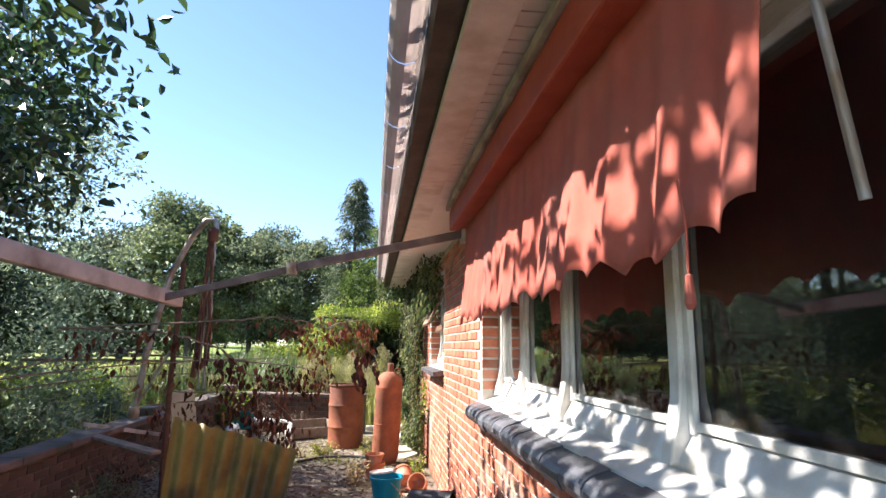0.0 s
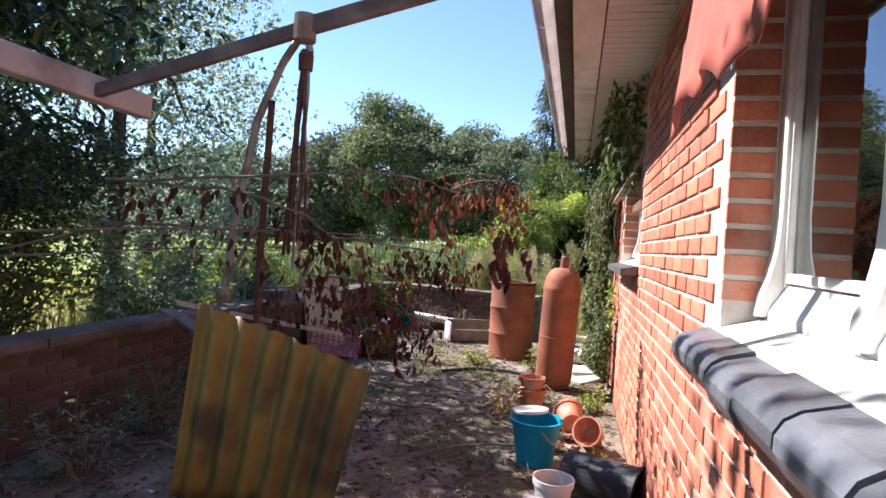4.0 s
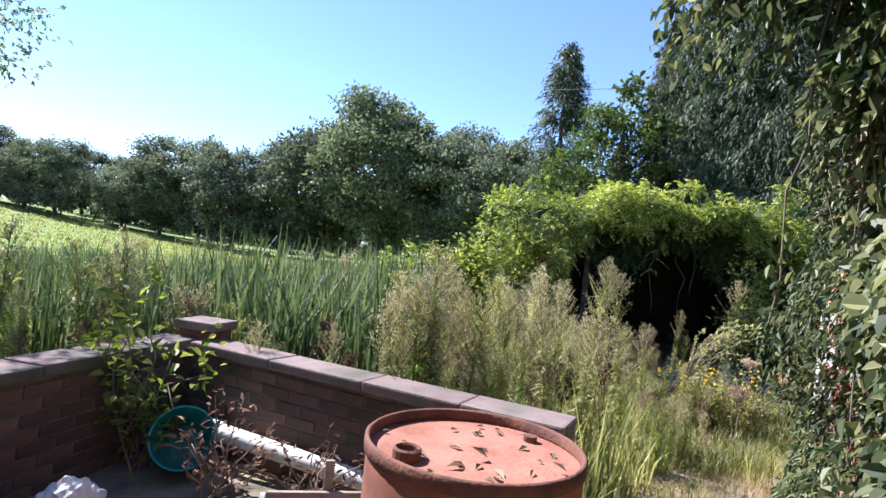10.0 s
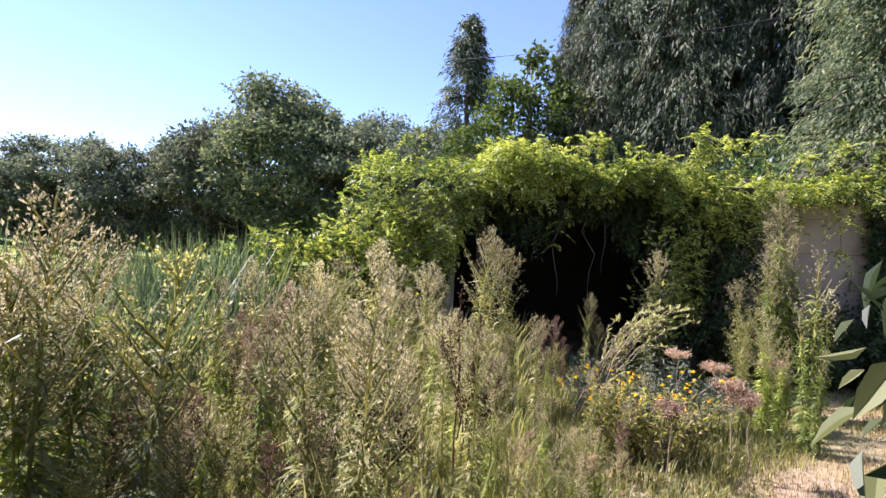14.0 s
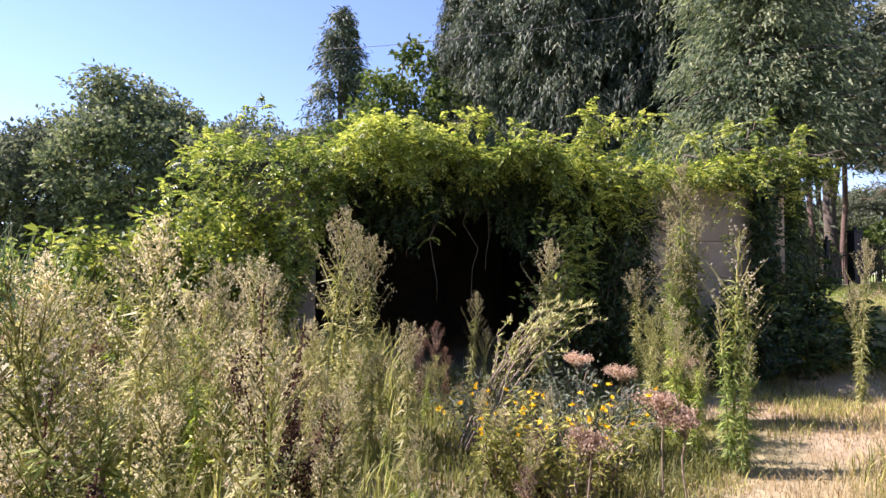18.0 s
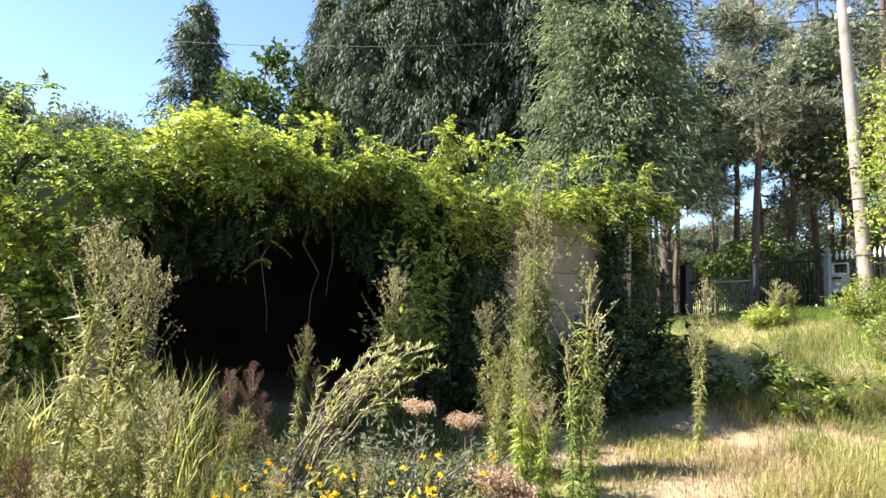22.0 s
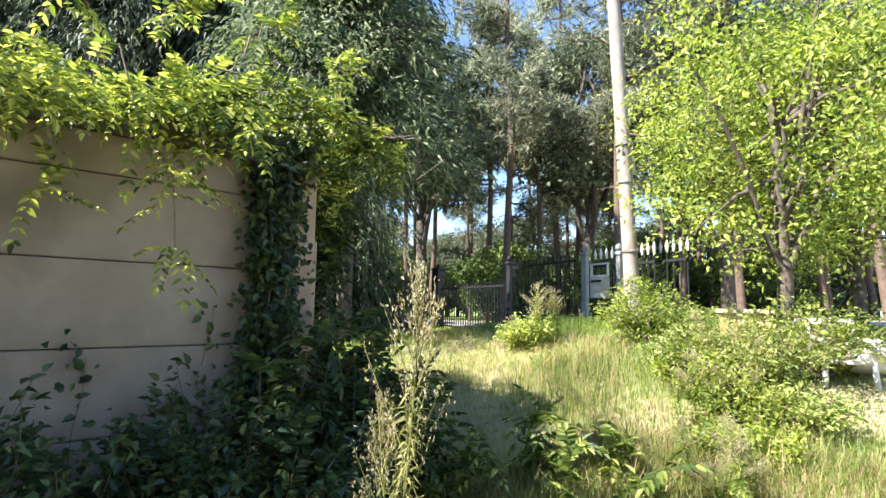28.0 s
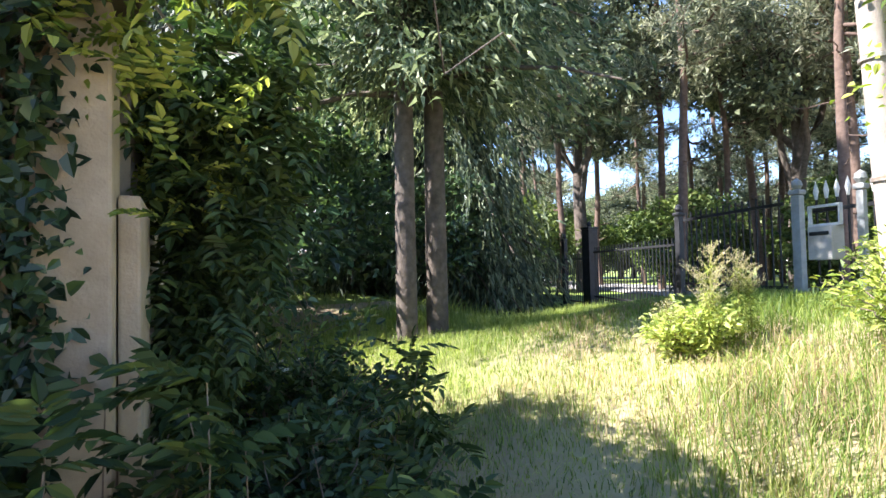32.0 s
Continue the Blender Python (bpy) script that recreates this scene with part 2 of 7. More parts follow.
L_LAUREL = leafy("glossy_leaves", (0.0231, 0.045, 0.0264), (0.0495, 0.09, 0.0396), (0.099, 0.15, 0.0495), 0.3, 0.35, 0.5)
L_WILLOW = leafy("willow_leaves", (0.09, 0.125, 0.085), (0.18, 0.225, 0.15), (0.34, 0.37, 0.27), 0.4)
L_LIME = leafy("light_green_leaves", (0.10, 0.145, 0.03), (0.235, 0.295, 0.055), (0.43, 0.46, 0.12), 0.42)
L_SHRUB = leafy("shrub_leaves", (0.0972, 0.149, 0.0364), (0.227, 0.284, 0.0709), (0.421, 0.446, 0.152), 0.4)
L_REED = leafy("reed_blades", (0.036, 0.062, 0.024), (0.08, 0.115, 0.045), (0.18, 0.205, 0.09), 0.28, 0.4)
L_WEED = leafy("weed_leaves", (0.12, 0.14, 0.04), (0.255, 0.265, 0.088), (0.45, 0.425, 0.185), 0.42)
L_HEAD = leafy("seed_heads", (0.26, 0.235, 0.125), (0.42, 0.375, 0.215), (0.6, 0.53, 0.35), 0.35, 0.9)
L_PINK = leafy("faded_pink_heads", (0.32, 0.22, 0.15), (0.48, 0.35, 0.245), (0.64, 0.50, 0.37), 0.3, 0.9)
L_FLUFF = leafy("white_fluff", (0.32, 0.29, 0.2), (0.46, 0.42, 0.31), (0.62, 0.58, 0.46), 0.35, 0.95)
L_YELLOW = leafy("yellow_petals", (0.55, 0.33, 0.01), (0.72, 0.48, 0.015), (0.8, 0.6, 0.05), 0.3)
L_LAWN = leafy("lawn_blades", (0.085, 0.14, 0.03), (0.17, 0.235, 0.05), (0.32, 0.365, 0.105), 0.42)
# wisteria leaflets in a darker copy: the hut's shade is put into the colour
L_SHADEVINE = leafy("shade_tinted_vine", (0.022, 0.044, 0.014), (0.048, 0.08, 0.024), (0.105, 0.145, 0.045), 0.22)
L_DRY = leafy("dry_grass", (0.235, 0.18, 0.088), (0.40, 0.305, 0.16), (0.58, 0.47, 0.27), 0.35, 0.8)
L_GRASS = leafy("green_grass", (0.134, 0.15, 0.045), (0.27, 0.277, 0.0788), (0.486, 0.45, 0.158), 0.4)
L_BROWN = leafy("withered_leaves", (0.06, 0.026, 0.017), (0.125, 0.05, 0.032), (0.22, 0.092, 0.055), 0.25, 0.8)
L_DEADWEED = leafy("dead_weed", (0.075, 0.042, 0.03), (0.17, 0.10, 0.07), (0.30, 0.19, 0.13), 0.25, 0.9)
L_LITTER = leafy("leaf_litter", (0.08, 0.055, 0.035), (0.18, 0.135, 0.09), (0.34, 0.28, 0.2), 0.1, 0.95)

# ---- building helpers ----


def mesh_of(name, v, f, m, smooth=False):
    """A mesh from arrays of places and of equal-sided faces."""
    v, f = np.asarray(v, float), np.asarray(f, int)
    me = bpy.data.meshes.new(name)
    me.vertices.add(len(v))
    me.vertices.foreach_set("co", v.ravel())
    me.loops.add(f.size)
    me.loops.foreach_set("vertex_index", f.ravel())
    me.polygons.add(len(f))
    me.polygons.foreach_set("loop_start", np.arange(len(f)) * f.shape[1])
    me.polygons.foreach_set("use_smooth", np.full(len(f), smooth))
    me.update(calc_edges=True)
    me.validate()
    for one in (m if isinstance(m, (list, tuple)) else [m]):
        me.materials.append(one)
    return me


def put(name, me, parent=None, at=None, label="", category="", group="", kind=""):
    ob = new(name, me)
    if parent is not None:
        ob.parent = parent
    if at is not None:
        ob.matrix_basis = at
    return tagged(ob, label, category, group, kind)


def part(name, bm, m, parent, label="", at=None, smooth=False):
    """Links a bmesh as one mesh object under a thing or under a part."""
    me = bpy.data.meshes.new(name)
    if smooth:
        for fc in bm.faces:
            fc.smooth = True
    bm.to_mesh(me)
    bm.free()
    me.materials.append(m)
    return put(name, me, parent, at, label)


def empty(name, at=None, label="", category="", group="", kind=""):
    return put(name, None, None, at, label, category, group, kind)


def box(a, b, bevel=0.0, bm=None, turn=None):
    """A box from corner a to corner b, with bevelled edges; turn: a matrix laid on it."""
    own = bmesh.new()
    bmesh.ops.create_cube(own, size=1.0)
    a, b = Vector(a), Vector(b)
    for v in own.verts:
        v.co = (a + b) / 2 + Vector((v.co.x * (b.x - a.x), v.co.y * (b.y - a.y), v.co.z * (b.z - a.z)))
    if bevel:
        bmesh.ops.bevel(own, geom=own.edges[:], offset=bevel, segments=2, affect="EDGES", profile=0.6)
    if turn is not None:
        bmesh.ops.transform(own, matrix=turn, verts=own.verts)
    if bm is None:
        return own
    me = bpy.data.meshes.new("tmp")
    own.to_mesh(me)
    own.free()
    bm.from_mesh(me)
    bpy.data.meshes.remove(me)
    return bm


def lathe(profile, n=40, close=False):
    """A turned body from (radius, height) pairs."""
    bm = bmesh.new()
    rings = []
    for r, z in profile:
        if r < 1e-4:
            rings.append([bm.verts.new((0, 0, z))])
        else:
            rings.append([bm.verts.new((r * math.cos(2 * math.pi * k / n), r * math.sin(2 * math.pi * k / n), z)) for k in range(n)])
    for a, b in zip(rings, rings[1:]):
        for k in range(n):
            q = [a[k % len(a)], a[(k + 1) % len(a)], b[(k + 1) % len(b)], b[k % len(b)]]
            q = list(dict.fromkeys(q))
            if len(q) > 2:
                bm.faces.new(q)
    bmesh.ops.recalc_face_normals(bm, faces=bm.faces)
    return bm


def tube_arrays(pts, radii, n=8):
    pts = np.asarray(pts, float)
    radii = np.broadcast_to(np.asarray(radii, float), (len(pts),))
    tang = np.gradient(pts, axis=0)
    tang /= np.linalg.norm(tang, axis=1, keepdims=True) + 1e-9
    ref = np.where(np.abs(tang[:, 2:3]) < 0.9, np.array([[0, 0, 1.0]]), np.array([[1.0, 0, 0]]))
    if np.ptp(np.abs(tang[:, 2])) > 0.3:
        ref = np.array([[0.31, 0.93, 0.17]])
    s = np.cross(tang, ref)
    s /= np.linalg.norm(s, axis=1, keepdims=True) + 1e-9
    u = np.cross(s, tang)
    ang = np.arange(n) * 2 * np.pi / n
    v = pts[:, None] + radii[:, None, None] * (s[:, None] * np.cos(ang)[None, :, None] + u[:, None] * np.sin(ang)[None, :, None])
    i, k = np.meshgrid(np.arange(len(pts) - 1), np.arange(n), indexing="ij")
    f = np.stack([i * n + k, i * n + (k + 1) % n, (i + 1) * n + (k + 1) % n, (i + 1) * n + k], -1).reshape(-1, 4)
    return v.reshape(-1, 3), f


def join(*pieces):
    vs, fs, at = [], [], 0
    for v, f in pieces:
        vs.append(v)
        fs.append(np.asarray(f) + at)
        at += len(v)
    return np.concatenate(vs), np.concatenate(fs)


def tube(name, pts, radii, m, parent=None, n=8, **tags):
    return put(name, mesh_of(name, *tube_arrays(pts, radii, n), m, True), parent, **tags)


def bent(a, b, sag=0.0, wob=0.0, n=8, seed=0):
    """Places along a line from a to b that sags and wobbles."""
    rng = np.random.default_rng(seed)
    t = np.linspace(0, 1, n)[:, None]
    p = np.asarray(a, float) * (1 - t) + np.asarray(b, float) * t
    p[:, 2:] -= sag * 4 * t * (1 - t)
    if wob:
        p[1:-1] += rng.normal(0, wob, (n - 2, 3))
    return p


def unit(v):
    return v / (np.linalg.norm(v, axis=-1, keepdims=True) + 1e-9)


def leaves(base, way, up, length, width, fold=0.25, droop=0.15, fine=False):
    """Pointed leaves from base along way: each a bent four-sided blade, or (fine) two halves folded along the midrib."""
    base, way = np.asarray(base, float), unit(np.asarray(way, float))
    side = unit(np.cross(way, up))
    nrm = np.cross(side, way)
    length, width = np.reshape(length, (-1, 1)), np.reshape(width, (-1, 1))
    tip = base + way * length - nrm * length * droop
    if fine:
        a, b = base + way * length * 0.30, base + way * length * 0.66 - nrm * length * droop * 0.4
        w1, w2 = side * width * 0.5 + nrm * width * fold, side * width * 0.40 + nrm * width * fold * 0.8
        v = np.stack([base, a + w1, a - w1 + 2 * nrm * width * fold, b + w2, b - w2 + 1.6 * nrm * width * fold, tip], 1)
        k = 6 * np.arange(len(base))[:, None]
        f = np.concatenate([k + np.array([[0, 1, 3, 5]]), k + np.array([[0, 5, 4, 2]])])
        return v.reshape(-1, 3), f
    mid = base + way * length * 0.42
    v = np.stack([base, mid + side * width / 2 + nrm * width * fold, tip, mid - side * width / 2 + nrm * width * fold], 1)
    return v.reshape(-1, 3), np.arange(len(base) * 4).reshape(-1, 4)


def ball_dirs(n, rng):
    return unit(rng.normal(size=(n, 3)))

# ---- ground ----
def smooth01(t):
    t = np.clip(t, 0, 1)
    return t * t * (3 - 2 * t)


def ground_z(x, y):
    x, y = np.asarray(x, float), np.asarray(y, float)
    rise = 1.3 * smooth01(((x - 5.5) * 0.8 + (y - 16.5) * 0.45) / 6.2) - 0.34 * np.exp(-((x - 9.0) ** 2 + (y - 23.1) ** 2) / 7.0)     # the drive climbs to the gate
    hill = 4.0 * smooth01((-x * 0.9 - y * 0.25 - 10) / 50.0)
    fall = 0.62 * smooth01((y - 21.0) / 5.5) * smooth01((x - 8.5) / 3.5)     # and drops again beyond it
    lump = 0.05 * np.sin(x * 1.7 + 0.4 * y) * np.sin(y * 1.3) * smooth01((y - 11.5) / 2)
    return -0.03 + rise + hill + lump - fall


def ground_at(x, y):
    return float(ground_z(x, y))


gx = np.unique(np.concatenate([np.linspace(-700, -60, 24), np.linspace(-60, 60, 121), np.linspace(60, 700, 24)]))
gy = np.unique(np.concatenate([np.linspace(-500, -20, 18), np.linspace(-20, 60, 101), np.linspace(60, 900, 30)]))
GX, GY = np.meshgrid(gx, gy)
gv = np.stack([GX, GY, ground_z(GX, GY)], -1).reshape(-1, 3)
gi, gk = np.meshgrid(np.arange(len(gy) - 1), np.arange(len(gx) - 1), indexing="ij")
gf = np.stack([gi * len(gx) + gk, gi * len(gx) + gk + 1, (gi + 1) * len(gx) + gk + 1, (gi + 1) * len(gx) + gk], -1).reshape(-1, 4)
M_MEADOW = surface("meadow", (0.13, 0.19, 0.030), (0.21, 0.27, 0.05), 0.5, 0.98, bump=0.5, fine=8, c3=(0.25, 0.25, 0.08), stain=0.05)
ground = put("ground", mesh_of("ground", gv, gf, [M_SOIL, M_MEADOW], True), kind="structure", label="rough meadow ground with dry and green grass", category="ground")
far_field = ((gv[gf][:, :, 0].mean(1) < -9) | (gv[gf][:, :, 1].mean(1) > 26)).astype(int)
ground.data.polygons.foreach_set("material_index", far_field)

# ---- patio between the house and the low wall ----
patio = part("patio", box((-3.0, -6, -0.25), (0.80, 11.3, 0.0), 0.01), M_CONC, None)
tagged(patio, "old concrete patio covered with soil and dead leaves", "patio", kind="structure")

# ---- house: brick wall beside the path, with two windows ----
WX = 0.80                                   # face of the house wall
W1 = (-3.2, 4.12, 1.215, 2.45)               # first window: near, far, sill, head
W2 = (6.45, 7.86, 1.345, 2.45)
HOUSE_END, EAVE = 10.75, 2.72
wall_side = empty("wall_side", kind="structure", label="red brick house wall with pale mortar", category="wall")
spans = [(-6, W1[0], 0, EAVE), (W1[0], W1[1], 0, W1[2]), (W1[0], W1[1], W1[3], EAVE), (W1[1], W2[0], 0, EAVE),
         (W2[0], W2[1], 0, W2[2]), (W2[0], W2[1], W2[3], EAVE), (W2[1], HOUSE_END, 0, EAVE)]
core = bmesh.new()
for y0, y1, z0, z1 in spans:
    box((WX + 0.006, y0, z0 - 0.2 * (z0 == 0)), (WX + 0.28, y1, z1), 0, core)
part("mortar", core, M_MORTAR, wall_side)
wall_end = part("wall_end", box((WX + 0.28, HOUSE_END - 0.28, -0.2), (8.0, HOUSE_END, EAVE)), M_MORTAR, None)
tagged(wall_end, "brick end wall of the house", "wall", kind="structure")
wall_back = part("wall_back", box((7.8, -6, -0.2), (8.0, HOUSE_END - 0.28, EAVE)), M_MORTAR, None)
tagged(wall_back, "plain back wall of the house", "wall", kind="structure")
wall_near = part("wall_near", box((WX + 0.28, -6, -0.2), (7.8, -5.8, EAVE)), M_MORTAR, None)
tagged(wall_near, "plain end wall of the house", "wall", kind="structure")
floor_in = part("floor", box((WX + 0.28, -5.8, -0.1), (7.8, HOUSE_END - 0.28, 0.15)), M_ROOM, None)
tagged(floor_in, "floor of the empty room, coloured dark for the room's dimness", "floor", kind="structure")
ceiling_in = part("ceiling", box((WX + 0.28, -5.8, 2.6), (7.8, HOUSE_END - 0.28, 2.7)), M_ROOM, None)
tagged(ceiling_in, "ceiling of the empty room, coloured dark for the room's dimness", "ceiling", kind="structure")
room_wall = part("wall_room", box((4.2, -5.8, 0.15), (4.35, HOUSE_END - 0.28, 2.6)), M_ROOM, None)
tagged(room_wall, "bare wall inside the room", "wall", kind="structure")

# roof with eave, soffit slats, fascia and gutter
EX = 0.16                                   # outer edge of the eave
roof = empty("roof", kind="structure", label="tiled roof with boxed eave over the wall", category="roof")
rb = bmesh.new()
rv = [rb.verts.new(p) for p in ((EX, -6.4, 2.98), (4.4, -6.4, 4.9), (8.6, -6.4, 2.98), (EX, HOUSE_END + 0.06, 2.98), (4.4, HOUSE_END + 0.06, 4.9), (8.6, HOUSE_END + 0.06, 2.98))]
for q in ((0, 3, 4, 1), (1, 4, 5, 2), (0, 1, 2), (3, 5, 4), (0, 2, 5, 3)):
    rb.faces.new([rv[k] for k in q])
part("roof_slope", rb, M_DARKWOOD, roof)
part("fascia", box((EX + 0.02, -6.4, 2.74), (EX + 0.06, HOUSE_END + 0.06, 2.972)), M_DARKWOOD, roof)
for k in range(190):
    y = -6.3 + k * 0.09
    if y > HOUSE_END - 0.04:
        break
    me = bpy.data.meshes.get("soffit_slat")
    if me is None:
        bm = box((EX + 0.3, -0.041, -0.006), (WX + 0.1, 0.041, 0.006), 0.003)
        me = bpy.data.meshes.new("soffit_slat")
        bm.to_mesh(me)
        bm.free()
        me.materials.append(M_SOFFIT)
    put("soffit_slat", me, roof, pose(0, y, 2.735))
part("soffit_backing", box((EX + 0.06, -6.3, 2.745), (WX + 0.1, HOUSE_END - 0.04, 2.76)), M_DARKWOOD, roof)
part("soffit_board", box((EX + 0.12, -6.3, 2.70), (EX + 0.29, HOUSE_END - 0.04, 2.742), 0.004), M_WHITE, roof, "grey-white soffit edge board")
gut = empty("gutter", label="weathered grey roof gutter in short lengths", category="gutter")
ga = np.linspace(math.pi, 2 * math.pi, 9)
for k in range(24):
    y = -6.4 + k * 0.72
    prof = [(EX - 0.06 + 0.075 * math.cos(q), 2.9 + 0.085 * math.sin(q)) for q in ga]
    bm = bmesh.new()
    a = [bm.verts.new((px_, y + 0.004, pz)) for px_, pz in prof]
    b = [bm.verts.new((px_, min(y + 0.716, HOUSE_END + 0.06), pz)) for px_, pz in prof]
    for j in range(len(a) - 1):
        bm.faces.new((a[j], a[j + 1], b[j + 1], b[j]))
    bmesh.ops.solidify(bm, geom=bm.faces[:], thickness=0.004)
    part("gutter_length", bm, M_GUTTER, gut)
    if y + 0.72 > HOUSE_END - 0.04:
        break


def prism(profile, y0, y1):
    """A moulding: an (x, z) outline drawn out from y0 to y1."""
    bm = bmesh.new()
    a = [bm.verts.new((px_, y0, pz)) for px_, pz in profile]
    b = [bm.verts.new((px_, y1, pz)) for px_, pz in profile]
    bm.faces.new(a)
    bm.faces.new(b[::-1])
    for j in range(len(a)):
        bm.faces.new((a[j], b[j], b[(j + 1) % len(a)], a[(j + 1) % len(a)]))
    bmesh.ops.recalc_face_normals(bm, faces=bm.faces)
    return bm


def window(name, w, posts, label, sash=(), slab=False):
    """A timber window set back in the wall: sloping white sill, bottom rail, flared posts, sashes, glass, and a glazed brick sill outside."""
    y0, y1, z0, z1 = w
    fx = WX + 0.13
    win = empty(name, kind="structure", label=label, category="window")
    part("window_sill", prism([(WX - 0.005, z0 - 0.03), (WX - 0.005, z0 + 0.012), (fx - 0.022, z0 + 0.052), (fx - 0.022, z0 - 0.03)], y0, y1), M_WHITE, win, "flaking white sill board")
    part("bottom_rail", prism([(fx - 0.016, z0 - 0.03), (fx - 0.016, z0 + 0.075), (fx - 0.008, z0 + 0.092), (fx + 0.03, z0 + 0.155), (fx + 0.06, z0 + 0.16), (fx + 0.06, z0 - 0.03)], y0, y1), M_WHITE, win)
    part("top_rail", box((fx, y0, z1 - 0.08), (fx + 0.06, y1, z1), 0.01), M_WHITE, win)
    edges = sorted([y0, *posts, y1])
    for k, y in enumerate(edges):
        wide = 0.032 if 0 < k < len(edges) - 1 else 0.026
        yc = min(max(y, y0 + 0.03), y1 - 0.03)
        # the post's face runs straight down and flares out to the sill at its foot
        face = [(fx + 0.002, z1 - 0.084), (fx + 0.002, z0 + 0.34), (fx - 0.004, z0 + 0.25), (fx - 0.018, z0 + 0.18), (fx - 0.036, z0 + 0.12), (fx - 0.044, z0 + 0.062), (fx + 0.02, z0 + 0.062), (fx + 0.055, z0 + 0.2), (fx + 0.055, z1 - 0.084)]
        bm = prism(face, yc - wide, yc + wide)
        bmesh.ops.bevel(bm, geom=[e for e in bm.edges if abs((e.verts[0].co - e.verts[1].co).y) < 1e-6], offset=0.006, segments=1, affect="EDGES")
        part("post", bm, M_WHITE, win)
    for a, b in zip(edges, edges[1:]):
        g = part("pane", box((fx + 0.042, a + 0.03, z0 + 0.14), (fx + 0.047, b - 0.03, z1 - 0.07)), M_GLASS, win, "dusty window glass")
        g.visible_shadow = False
        for yy in (a + 0.048, b - 0.048):
            part("stile", box((fx + 0.018, yy - 0.016, z0 + 0.15), (fx + 0.04, yy + 0.016, z1 - 0.084), 0.006), M_WHITE, win)
        part("sash_rail", box((fx + 0.02, a + 0.066, z0 + 0.162), (fx + 0.041, b - 0.066, z0 + 0.19), 0.006), M_WHITE, win)
    for ya, yb, zz in sash:
        part("sash_bar", box((fx - 0.07, ya, zz - 0.035), (fx - 0.015, yb, zz + 0.035), 0.01), M_SASH, win, "bare reddish wooden bar")
    if slab:
        part("sill_slab", prism([(WX - 0.12, z0 - 0.055), (WX - 0.12, z0 - 0.012), (WX - 0.006, z0 + 0.008), (WX - 0.006, z0 - 0.055)], y0 - 0.06, y1 + 0.06), M_SILL, win, "grey stone sill slab")
        return win
    n = int((y1 - y0 + 0.16) / 0.235)
    me = bpy.data.meshes.get("sill_brick")
    if me is None:
        bm = prism([(WX - 0.10, -0.10), (WX - 0.115, -0.07), (WX - 0.114, -0.045), (WX - 0.10, -0.022), (WX - 0.075, -0.006), (WX - 0.008, 0.012), (WX - 0.008, -0.1)], 0.003, 0.229)
        me = bpy.data.meshes.new("sill_brick")
        bm.to_mesh(me)
        bm.free()
        me.materials.append(M_SILL)
    sg_ = np.random.default_rng(int(y1 * 100))
    for k in range(n):
        y = y1 + 0.08 - (k + 1) * 0.235
        put("sill_brick", me, win, pose(0, y, z0 - 0.006 + sg_.uniform(-0.002, 0.002), 0, sg_.uniform(-0.5, 0.5), 0))
    part("sill_mortar", prism([(WX - 0.096, z0 - 0.1), (WX - 0.108, z0 - 0.07), (WX - 0.09, z0 - 0.03), (WX - 0.012, z0 - 0.004), (WX - 0.012, z0 - 0.1)], y1 + 0.076 - n * 0.235, y1 + 0.076), M_OLDMORTAR, win)
    return win


M_SASH = surface("bare_wood", (0.30, 0.16, 0.11), (0.42, 0.26, 0.19), 8, 0.8)
window("window_1", W1, (3.50, 2.70, 1.67, 0.62, -0.42, -1.46), "long white-painted window with peeling posts", ())
window_2 = window("window_2", W2, (7.05,), "smaller white window with a sash ajar, creeper around it", ((7.08, 7.82, 1.86),), True)
swing = pose(WX + 0.10, 7.45, 2.36, 0, 24, 0)       # the fanlight hangs from its top edge and stands open
for ya, yb, za, zb in ((-0.37, 0.37, -0.5, -0.43), (-0.37, 0.37, -0.05, 0.0), (-0.37, -0.31, -0.428, -0.052), (0.31, 0.37, -0.428, -0.052)):
    part("fanlight_rail", box((-0.02, ya, za), (0.02, yb, zb), 0.006), M_SASH, window_2, "bare reddish wooden sash", at=swing)
fan = part("fanlight_pane", box((-0.003, -0.312, -0.432), (0.003, 0.312, -0.048)), M_GLASS, window_2, "dusty window glass", at=swing)
fan.visible_shadow = False

# ---- low brick wall round the patio ----
LX, LY, LEND, LH = -2.9, 11.74, -0.12, 0.70


def brick_wall(name, a, b, high, thick, label):
    a, b = Vector((*a, 0)), Vector((*b, 0))
    ang = math.atan2(b.y - a.y, b.x - a.x)
    w = empty(name, pose(a.x, a.y, 0, 0, 0, math.degrees(ang)), kind="structure", label=label, category="wall")
    long = (b - a).length
    part("mortar", box((0, -thick / 2 + 0.006, -0.25), (long, thick / 2 - 0.006, high - 0.004)), M_OLDMORTAR, w)
    return w, long


low_left, low_left_long = brick_wall("wall_low_left", (LX, -6), (LX, LY), LH, 0.21, "low weathered brick garden wall beside the patio")
low_back, low_back_long = brick_wall("wall_low_back", (LX + 0.2, LY), (LEND, LY - 0.62), LH, 0.21, "low weathered brick garden wall at the patio's end")



